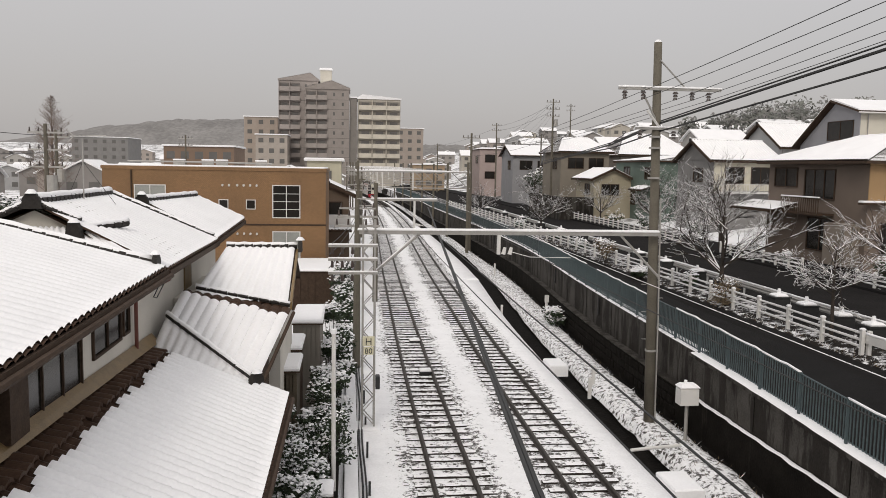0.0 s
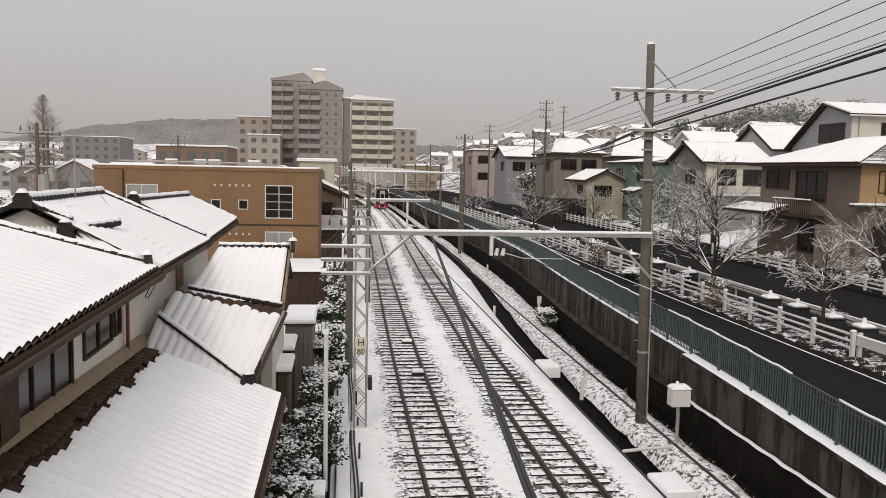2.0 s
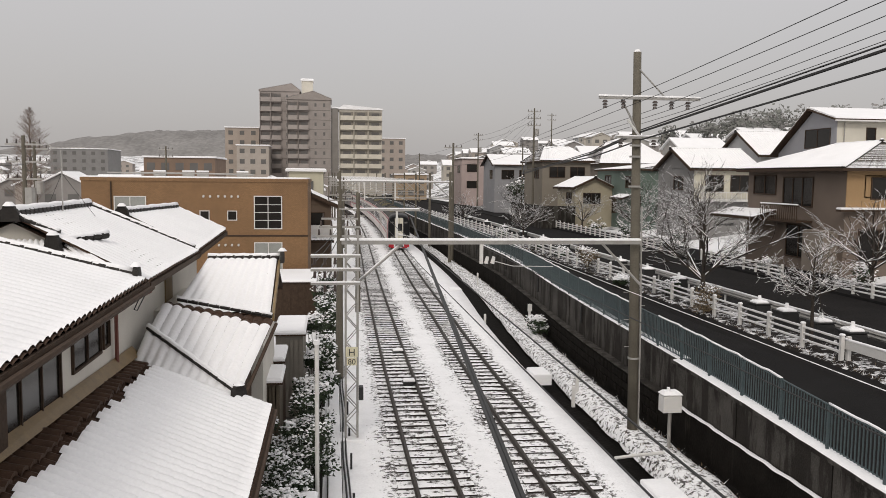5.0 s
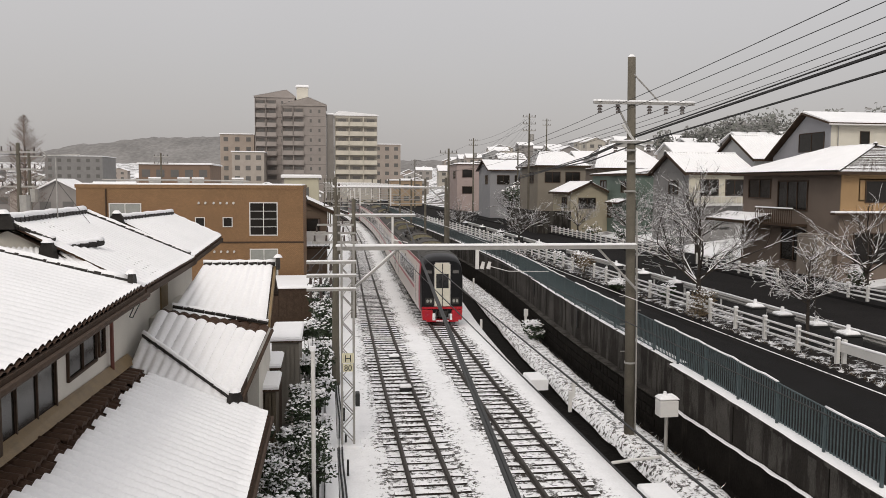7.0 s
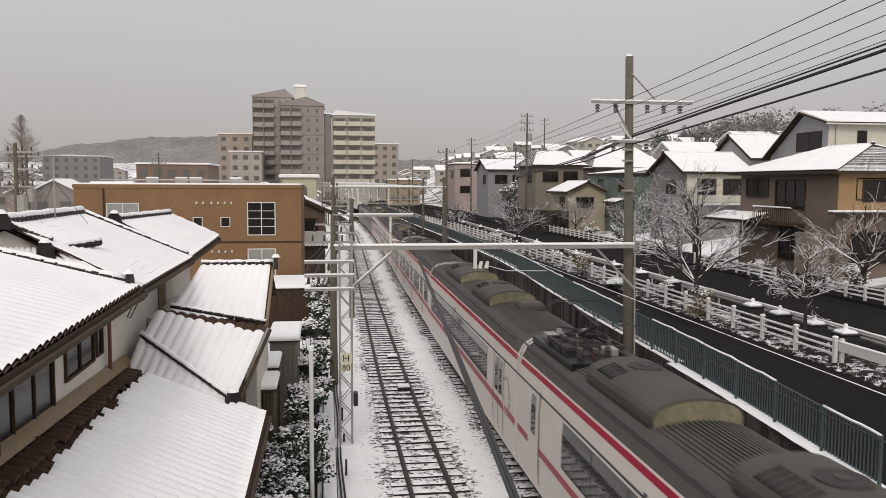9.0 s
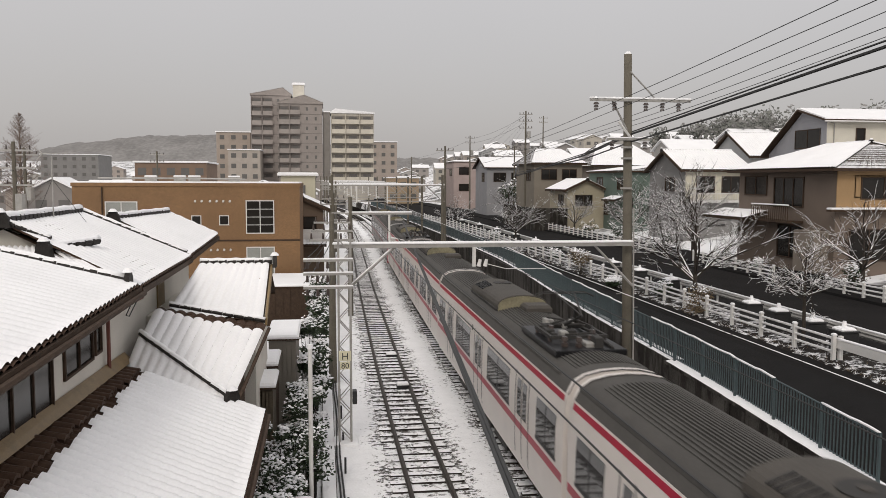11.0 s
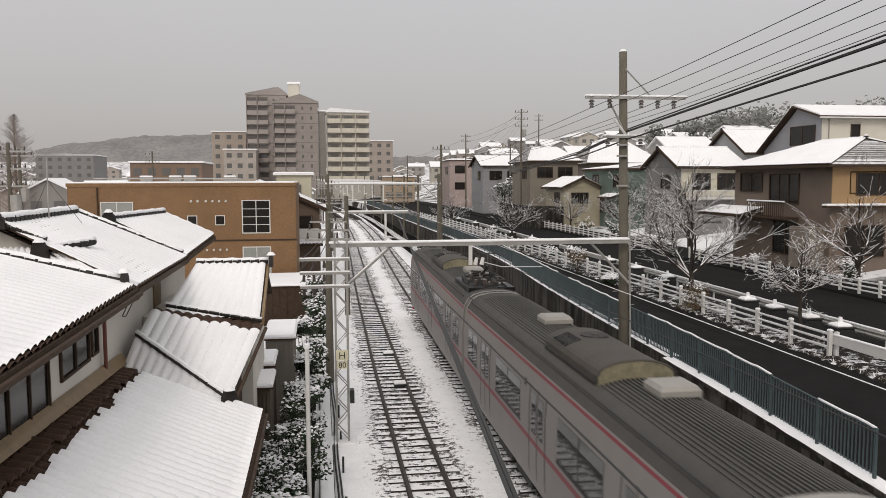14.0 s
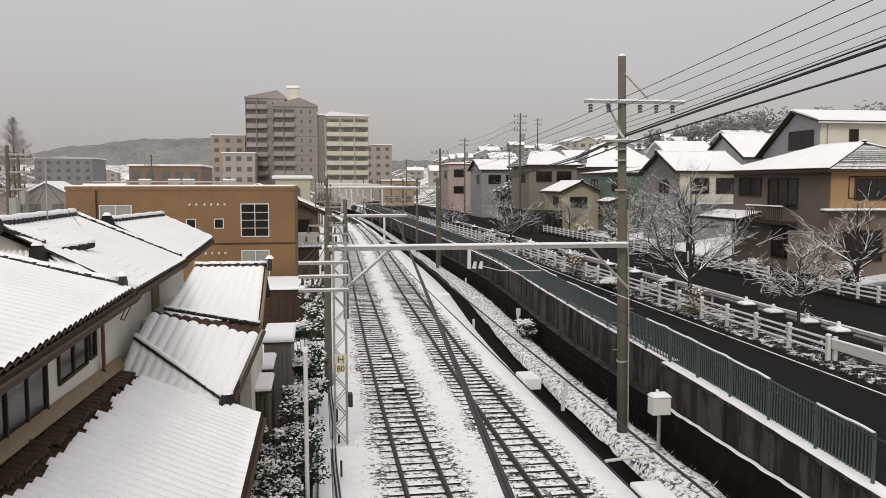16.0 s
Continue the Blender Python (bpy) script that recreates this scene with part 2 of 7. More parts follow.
def left_x(y):
    return spline(LEFT_TRACK, y)


def right_x(y):
    return spline(RIGHT_TRACK, y)


def wall_x(y):
    """Face of the retaining wall's upper part; past the bend it keeps to the track."""
    return spline(WALL_LINE, y) if y < 118 else 11.9 + right_x(y) - right_x(118)


def road_x(y):
    """Base line from which the road's strips are laid out."""
    return spline(ROAD_LINE, y) if y < 118 else 10.2 + right_x(y) - right_x(118)


def bed_edge(y):
    return right_x(y) + spline(BED_SIDE, y)


def wall_z(y):
    return spline(WALL_TOP, y)


def ladder(a, b, near):
    """Stations along y, closer together near the camera."""
    out, y = [], a
    while y < b:
        out.append(y)
        y += near + max(0.0, abs(y) - 25) * 0.05
    return out + [b]
# ---------------------------------------------------------------- ground and railway
def ground_z(x, y):
    far = 0.055 * min(max(0.0, y - 340), 500)
    if x < -0.3:
        return -0.25 + far
    if x < 11.6:
        return -1.1 + far
    z = wall_z(y) - 0.12 if x < 14 else ROAD_Z - 0.14
    if x > 27:
        z += 0.12
    z += 0.13 * min(max(0.0, x - 31), 60)
    return z + 0.048 * min(max(0.0, y - 120), 300) * min(1.0, max(0.0, (x - 30) / 80))


def build_ground():
    m = Mesh()
    xs = [-3000, -900, -300, -120, -60, -30, -10, -0.4, -0.25, 11.55, 11.62, 16.2, 19, 26, 31, 38, 46, 60, 91, 160, 400, 1000, 3000]
    ys = [-300, -100, -40, 0] + list(range(6, 130, 6)) + [150, 180, 220, 300, 450, 800, 1500, 3500]
    m.grid([[(x + (wall_x(y) - 11.5 if -1 < x < 12 else 0), y, ground_z(x, y)) for x in xs] for y in ys])
    alone("ground", m, ground_mat, "snow-covered ground with bare dark patches", "ground", kind="structure")


build_ground()


def bed_mat():
    """Snow over ballast: dark stones show beside and between the rails; u runs across, v along."""
    m = material("snowy_ballast", SNOW, 0.8, vary=0.08, scale=2.5, bump=0.6, fine=16)
    n, l = m.node_tree.nodes, m.node_tree.links
    b = n["Principled BSDF"]
    snow_col = b.inputs["Base Color"].links[0].from_socket
    uv, sep = n.new("ShaderNodeUVMap"), n.new("ShaderNodeSeparateXYZ")
    uv.uv_map = "across"
    l.new(uv.outputs[0], sep.inputs[0])
    ab = n.new("ShaderNodeMath")
    ab.operation = "MULTIPLY"
    ab.inputs[1].default_value = 0.5
    l.new(sep.outputs["X"], ab.inputs[0])
    ramp = n.new("ShaderNodeValToRGB")
    el = ramp.color_ramp.elements
    el[0].position, el[0].color = 0.0, (0.45, 0.45, 0.45, 1)
    el[1].position, el[1].color = 1.0, (0.19, 0.19, 0.19, 1)
    for p, c in ((0.20, 0.44), (0.27, 0.49), (0.36, 0.45), (0.48, 0.47), (0.60, 0.43), (0.76, 0.34), (0.88, 0.28)):
        el.new(p).color = (c, c, c, 1)
    l.new(ab.outputs[0], ramp.inputs[0])
    n1, n2 = n.new("ShaderNodeTexNoise"), n.new("ShaderNodeTexNoise")
    n1.inputs["Scale"].default_value, n1.inputs["Detail"].default_value, n1.inputs["Roughness"].default_value = 6.0, 6.0, 0.75
    n2.inputs["Scale"].default_value, n2.inputs["Detail"].default_value = 0.5, 2.0
    co = n.new("ShaderNodeTexCoord").outputs["Object"]
    l.new(co, n1.inputs["Vector"]), l.new(co, n2.inputs["Vector"])
    mix = n.new("ShaderNodeMath")
    mix.operation = "MULTIPLY_ADD"
    mix.inputs[1].default_value = 0.35
    l.new(n2.outputs["Fac"], mix.inputs[0])
    l.new(n1.outputs["Fac"], mix.inputs[2])
    sub = n.new("ShaderNodeMath")
    sub.operation = "SUBTRACT"
    l.new(mix.outputs[0], sub.inputs[0])
    l.new(ramp.outputs[0], sub.inputs[1])
    mr = n.new("ShaderNodeMapRange")
    mr.inputs["From Min"].default_value, mr.inputs["From Max"].default_value = 0.17, 0.23
    l.new(sub.outputs[0], mr.inputs["Value"])
    mx = n.new("ShaderNodeMixRGB")
    mx.inputs[1].default_value = (0.06, 0.053, 0.047, 1)
    l.new(mr.outputs[0], mx.inputs[0])
    l.new(snow_col, mx.inputs[2])
    l.new(mx.outputs[0], b.inputs["Base Color"])
    return m


def build_bed():
    ys = ladder(-200, 330, 0.5)
    m = Mesh()
    rows, us = [], []
    for y in ys:
        a, b = left_x(y), right_x(y)
        row = [(-0.35, 3.0), (a - 1.75, 1.75), (a - 1.1, 1.1), (a - 0.53, 0.53), (a, 0.0), (a + 0.53, 0.53), (a + 1.1, 1.1), ((a + b) / 2, 1.66),
               (b - 1.1, 1.1), (b - 0.53, 0.53), (b, 0.0), (b + 0.53, 0.53), (b + 1.1, 1.1), (b + 1.45, 1.6), (bed_edge(y), 3.0), (bed_edge(y) + 0.16, 3.0)]
        hs = [-0.2, -0.2, -0.19, -0.2, -0.205, -0.2, -0.19, -0.12, -0.19, -0.2, -0.205, -0.2, -0.19, -0.17, -0.2, -0.7]
        row[0] = (min(-0.35, a - 2.9), 3.0)
        rows.append([(x, y, h + 0.025 * noise.noise((x * 1.3, y * 1.3, 0))) for (x, _), h in zip(row, hs)])
        us.append([u for _, u in row])
    m.grid(rows)
    ob = alone("track_bed", m, bed_mat(), "snow-covered ballast bed under both railway tracks", "track bed", kind="structure", smooth=True)
    layer = ob.data.uv_layers.new(name="across")
    w = len(us[0])
    flat = [u for r in us for u in r]
    for loop in ob.data.loops:
        layer.data[loop.index].uv = (flat[loop.vertex_index], ob.data.vertices[loop.vertex_index].co.y)


build_bed()

RAIL = [(-0.065, -0.15), (0.065, -0.15), (0.065, -0.135), (0.012, -0.115), (0.012, -0.04), (0.034, -0.03), (0.034, -0.004), (0.026, 0),
        (-0.026, 0), (-0.034, -0.004), (-0.034, -0.03), (-0.012, -0.04), (-0.012, -0.115), (-0.065, -0.135)]


def build_track(center, label):
    track = base("railway_track", label, "railway track", (center(20), 20, -0.2), "pair of tracks")
    ys = ladder(-200, 330, 1.5)
    for side in (-0.5335, 0.5335):
        m = Mesh()
        k = len(RAIL)
        for y in ys:
            m.v += [(center(y) + side + dx, y, dz) for dx, dz in RAIL]
        for i in range(len(ys) - 1):
            m.f += [(i * k + j, i * k + (j + 1) % k, (i + 1) * k + (j + 1) % k, (i + 1) * k + j) for j in range(k)]
        part("rail", m, rail_steel, track, "dark steel rail")
    kinds = []
    for k in range(4):
        # uneven snow lies on the top; the faces stay dark
        m = Mesh()
        sag = [0.012 * noise.noise((i * 0.7, k * 3.1, 0)) for i in range(9)]
        m.grid([[(-1.0 + 0.25 * i, y + 0.4 * sag[i], z + (sag[i] if z > -0.2 else 0)) for i in range(9)] for y, z in ((-0.10, -0.32), (-0.10, -0.152), (-0.085, -0.138), (0.085, -0.138), (0.10, -0.152), (0.10, -0.32))])
        m.add([(-1.0, -0.1, -0.32), (-1.0, 0.1, -0.32), (-1.0, 0.1, -0.15), (-1.0, -0.1, -0.15)], [(0, 1, 2, 3)]).add([(1.0, -0.1, -0.32), (1.0, 0.1, -0.32), (1.0, 0.1, -0.15), (1.0, -0.1, -0.15)], [(3, 2, 1, 0)])
        d = m.data("sleeper", sleeper_mat)
        d.materials.append(sleeper_snow)
        for p in d.polygons:
            p.material_index = 1 if abs(p.normal.z) > 0.6 and p.center.z > -0.2 else 0
        kinds.append(d)
    y, n = 15.0, 0
    while n < 250:
        slope = math.degrees(math.atan2(center(y + 1) - center(y - 1), 2))
        piece("sleeper", kinds[n * 7 % 4], track, (center(y) + random.uniform(-0.03, 0.03), y, random.uniform(-0.012, 0.006)), -slope + random.uniform(-0.7, 0.7))
        y += 0.585
        n += 1
    far = Mesh()
    for a, b in ((-200, 15.0), (y, 260)):
        q = a
        while q < b - 0.3:
            x = center(q)
            far.box(x - 1.0, x + 1.0, q - 0.11, q + 0.11, -0.30, -0.145)
            q += 0.585
    part("sleepers", far, sleeper_mat, track, kind="stuff")


build_track(left_x, "straight railway track with dark rails and snowy sleepers")
build_track(right_x, "railway track beside the ditch with snow between the sleepers")

# ditch, bank, retaining wall
def strip(name, mat, label, category, lines, y0=-60, y1=330, near=1.0, rough=0.0, smooth=False):
    """A long sheet; lines give x and z at a station y, from one side to the other."""
    m = Mesh()
    m.grid([[(f(y)[0], y, f(y)[1] + (rough * noise.noise((f(y)[0] * 2, y * 0.9, 3)) if rough else 0)) for f in lines] for y in ladder(y0, y1, near)])
    return alone(name, m, mat, label, category, kind="structure", smooth=smooth)


def bank_edge(y):
    return right_x(y) + spline(BANK_SIDE, y) + 0.10 * noise.noise((y * 0.35, 0, 0)) + 0.10 * noise.noise((y * 1.1, 5, 0))


def bank_back(y):
    return max(wall_x(y) - 0.72 + 0.10 * noise.noise((y * 0.5, 9, 0)), bank_edge(y) + 0.6)


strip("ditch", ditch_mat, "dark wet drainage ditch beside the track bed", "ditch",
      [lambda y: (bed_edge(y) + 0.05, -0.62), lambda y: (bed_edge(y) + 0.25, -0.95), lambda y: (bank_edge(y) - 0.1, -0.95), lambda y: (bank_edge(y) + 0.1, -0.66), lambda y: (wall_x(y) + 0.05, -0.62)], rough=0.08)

strip("snow_bank", bank_mat, "snowy grass bank at the foot of the retaining wall", "bank",
      [lambda y: (bank_edge(y) - 0.12, -0.78), lambda y: (bank_edge(y), -0.52)]
      + [lambda y, k=k: (bank_edge(y) + (bank_back(y) - bank_edge(y)) * k, -0.42 + 0.05 * math.sin(3.1 * k)) for k in (0.12, 0.25, 0.4, 0.55, 0.7, 0.85)]
      + [lambda y: (bank_back(y), -0.46), lambda y: (bank_back(y) + 0.1, -0.72)], near=0.2, y0=8, y1=200, rough=0.06, smooth=True)


def wall_run(m, a, b, f0, f1, y0, y1, shift=0.0):
    """A run of wall between two offsets from its line, from f0 up to f1."""
    ys = ladder(y0, y1, 1.0)
    k = len(m.v)
    for y in ys:
        x = wall_x(y) + shift
        m.v += [(x + a, y, f0(y)), (x + b, y, f0(y)), (x + b, y, f1(y)), (x + a, y, f1(y))]
    for i in range(len(ys) - 1):
        m.f += [(k + i * 4 + j, k + i * 4 + (j + 1) % 4, k + (i + 1) * 4 + (j + 1) % 4, k + (i + 1) * 4 + j) for j in range(4)]
    m.f += [(k, k + 1, k + 2, k + 3), tuple(len(m.v) - 4 + j for j in (3, 2, 1, 0))]
    return m


def retaining_wall():
    wall = base("retaining_wall", "weathered concrete retaining wall on a darker ledge of masonry", "wall", (11.5, 20, -0.9), kind="structure")
    step = 25.1
    ledge = 0.62
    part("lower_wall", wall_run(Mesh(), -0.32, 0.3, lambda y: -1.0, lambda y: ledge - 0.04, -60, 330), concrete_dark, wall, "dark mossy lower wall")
    part("ledge", wall_run(Mesh(), -0.36, 0.1, lambda y: ledge - 0.04, lambda y: ledge, step + 0.02, 330), concrete, wall, "worn concrete ledge")
    part("upper_wall", wall_run(Mesh(), -0.13, 0.28, lambda y: ledge - 0.05, lambda y: wall_z(y) - 0.14, -60, step), concrete, wall, "streaked grey concrete")
    part("upper_wall", wall_run(Mesh(), 0.0, 0.28, lambda y: ledge - 0.02, lambda y: wall_z(y) - 0.03, step, 330), concrete, wall, "darker streaked concrete")
    part("coping", wall_run(Mesh(), -0.17, 0.24, lambda y: wall_z(y) - 0.14, lambda y: wall_z(y) - 0.04, -60, step + 0.1), concrete, wall, "broad concrete coping")
    wob = lambda y, s: noise.noise((y * 1.6, 0, s))
    cap = Mesh()
    cap.grid([[(wall_x(y) + d, y, wall_z(y) - 0.04 + h + (0.012 * noise.noise((y * 1.7, d * 5, 2)) if h > 0 else 0)) for d, h in ((-0.15 + 0.03 * wob(y, 7), 0.0), (-0.12, 0.025), (0.0, 0.035), (0.26, 0.03))] for y in ladder(-60, step, 0.2)])
    part("coping_snow", cap, snow, wall, "broad line of snow on the coping", smooth=True)
    thin = Mesh()
    thin.grid([[(wall_x(y) + d, y, wall_z(y) - 0.028 + h * max(0.1, 0.5 + wob(y, 3))) for d, h in ((0.03 + 0.05 * wob(y, 4), 0.0), (0.07, 0.05), (0.2, 0.06), (0.5, 0.03))] for y in ladder(step, 330, 0.2)])
    part("coping_snow", thin, thin_snow, wall, "ragged snow at the foot of the railing", smooth=True)
    led = Mesh()
    led.grid([[(wall_x(y) + d - (0.06 * wob(y, 1) if d < -0.2 else 0), y, ledge - 0.04 + h) for d, h in ((-0.33, 0.0), (-0.28, 0.03), (-0.22, 0.035), (-0.17 + 0.05 * wob(y, 6), 0.0))] for y in ladder(10, step - 0.6, 0.12)])
    part("ledge_snow", led, snow, wall, "uneven line of snow on the ledge", smooth=True)
    for y in [12.0 + 4.4 * i for i in range(22)]:
        near = y < step
        z1 = wall_z(y) - (0.15 if near else 0.04)
        off = -0.142 if near else -0.012
        part("joint", Mesh().box(wall_x(y) + off, wall_x(y) + off + 0.02, y - 0.018, y + 0.018, ledge + 0.01, z1), concrete_dark, wall)
    # drain pipes and rough stones in the lower wall
    for y in (46.3, 36.0, 58.0, 70.5):
        part("drain_pipe", Mesh().tube((wall_x(y) - 0.05, y, ledge + 0.55), (wall_x(y) - 0.05, y, wall_z(y) - 0.1), 0.045, n=7), wire_mat, wall, "short black drain pipe")
    rnd = random.Random(19)
    stone = [Mesh().add([(-0.03, -w, -h), (-0.03, w, -h * 0.8), (-0.03, w * 0.9, h), (-0.03, -w, h * 0.9), (0.06, -w - 0.02, -h - 0.02), (0.06, w + 0.02, -h), (0.06, w, h + 0.02), (0.06, -w - 0.02, h)],
                        [(0, 1, 2, 3), (0, 4, 5, 1), (1, 5, 6, 2), (2, 6, 7, 3), (3, 7, 4, 0)]).data("stone", concrete_dark) for w, h in ((0.2, 0.14), (0.16, 0.15), (0.24, 0.13))]
    for r in range(3):
        y = 26.0 + 0.2 * (r % 2)
        while y < 48:
            piece("stone", rnd.choice(stone), wall, (wall_x(y) - 0.33, y, 0.36 - r * 0.32))
            y += rnd.uniform(0.38, 0.5)
    return wall


retaining_wall()

# roads
strip("lane", slush, "wet asphalt lane above the railway with slush at its edges", "road",
      [lambda y: (wall_x(y) + 0.25, wall_z(y) - 0.06), lambda y: (wall_x(y) + 0.9, wall_z(y) - 0.05), lambda y: ((wall_x(y) + road_x(y)) / 2 + 2.0, (wall_z(y) + ROAD_Z) / 2 - 0.03), lambda y: (road_x(y) + 3.3, ROAD_Z - 0.06)], y1=200)
strip("footway", asphalt, "dark wet footway beside the white fence", "pavement",
      [lambda y: (road_x(y) + 3.3, ROAD_Z - 0.06), lambda y: (road_x(y) + 4.4, ROAD_Z - 0.03)], y1=200)
strip("planting_strip", verge_mat, "snow-covered planting strip with dead grass", "verge",
      [lambda y: (road_x(y) + 4.3 + 0.12 * noise.noise((y * 0.8, 2, 0)), ROAD_Z - 0.1), lambda y: (road_x(y) + 4.4 + 0.12 * noise.noise((y * 0.8, 2, 0)), ROAD_Z + 0.01), lambda y: (road_x(y) + 4.8, ROAD_Z + 0.05), lambda y: (road_x(y) + 5.4, ROAD_Z + 0.06),
       lambda y: (road_x(y) + 6.2, ROAD_Z + 0.05), lambda y: (road_x(y) + 7.0, ROAD_Z + 0.02), lambda y: (road_x(y) + 7.2, ROAD_Z - 0.1)], y1=200, near=0.35, rough=0.07, smooth=True)
strip("road", asphalt, "wet dark asphalt road between snowy verges", "road",
      [lambda y: (road_x(y) + 7.0, ROAD_Z), lambda y: (road_x(y) + 11, ROAD_Z + 0.05), lambda y: (road_x(y) + 14.4, ROAD_Z)], y1=260)
strip("far_pavement", slush, "snowy pavement on the houses' side of the road", "pavement",
      [lambda y: (road_x(y) + 14.3, ROAD_Z - 0.1), lambda y: (road_x(y) + 14.35, ROAD_Z + 0.13), lambda y: (road_x(y) + 15.4, ROAD_Z + 0.14), lambda y: (road_x(y) + 18.4, ROAD_Z + 0.14), lambda y: (road_x(y) + 18.5, ROAD_Z - 0.1)], y1=260)


# ---------------------------------------------------------------- overhead line
def gantry():
    g = base("catenary_gantry", "snow-topped steel gantry across both tracks on a lattice mast", "gantry", (0.6, 24.5, -0.2))
    # lattice mast
    for x in (0.42, 0.78):
        for y in (24.25, 24.6):
            part("mast_angle", Mesh().box(x - 0.03, x + 0.03, y - 0.03, y + 0.03, -0.2, 6.25), galv, g)
    n = 15
    for y in (24.22, 24.63):
        for i in range(n):
            a, b = (0.42, 0.78) if i % 2 else (0.78, 0.42)
            part("lacing", Mesh().tube((a, y, -0.05 + i * 0.41), (b, y, -0.05 + (i + 1) * 0.41), 0.018, n=4), galv, g)
    for x in (0.42, 0.78):
        for i in range(n):
            a, b = (24.25, 24.6) if i % 2 else (24.6, 24.25)
            part("lacing", Mesh().tube((x, a, -0.05 + i * 0.41), (x, b, -0.05 + (i + 1) * 0.41), 0.018, n=4), galv, g)
    part("mast_footing", Mesh().cham(0.2, 1.0, 24.0, 24.85, -0.3, -0.10, 0.03), snow, g)
    # beam
    part("beam", Mesh().box(0.3, 9.75, 24.52, 24.66, 5.80, 5.92), galv, g)
    part("beam_snow", Mesh().cham(0.25, 9.75, 24.50, 24.68, 5.92, 5.985, 0.03), snow, g)
    part("brace", Mesh().tube((0.7, 24.6, 4.55), (2.15, 24.6, 5.82), 0.045), galv, g)
    part("brace", Mesh().tube((9.8, 24.6, 4.5), (8.5, 24.6, 5.82), 0.04), galv, g)
    part("brace_snow", Mesh().tube((0.72, 24.6, 4.61), (2.13, 24.6, 5.87), 0.03), snow, g)
    for z in (5.48, 5.07, 4.66):
        part("crossarm", Mesh().box(-0.62, 0.86, 24.2, 24.27, z - 0.05, z + 0.02), galv, g)
        part("crossarm_snow", Mesh().cham(-0.62, 0.86, 24.19, 24.28, z + 0.02, z + 0.06, 0.02), snow, g)
        for x in (-0.5, -0.2, 0.1):
            part("insulator", Mesh().tube((x, 24.23, z - 0.25), (x, 24.23, z - 0.05), 0.05, 0.035, n=8), ceramic, g)
    part("hanger", Mesh().box(4.55, 4.65, 24.5, 24.62, 5.2, 5.8), white_steel, g)
    for k, x in ((0, 4.75), (1, 4.95)):
        part("insulator", Mesh().tube((x, 24.56, 5.2), (x + 0.05, 24.56, 5.42), 0.07, 0.05, n=8), white_steel, g)
    part("pull_off_arm", Mesh().line([(5.0, 24.56, 5.28), (5.6, 24.56, 5.12), (6.9, 24.56, 5.1)], 0.012), white_steel, g)
    # equipment on the mast
    part("switch_box", Mesh().cham(0.82, 0.95, 24.1, 24.4, 1.1, 1.5, 0.02), black_box, g)
    part("sign_plate", Mesh().box(0.42, 0.78, 24.18, 24.2, 2.42, 2.72).box(0.45, 0.75, 24.18, 24.2, 2.16, 2.40), material("cream_plate", (0.72, 0.68, 0.50), 0.5), g, "cream plate lettered H and 80")
    for word, z, size in (("H", 2.46, 0.30), ("80", 2.19, 0.24)):
        text = bpy.data.curves.new("lettering", "FONT")
        text.body, text.size, text.extrude, text.align_x = word, size, 0.003, "CENTER"
        text.materials.append(black_box)
        ob = new("lettering", text)
        ob.parent = g
        ob.matrix_basis = pose(0.0, 24.174 - 24.5, z + 0.2, 90, 0, 0)
    return g


gantry()


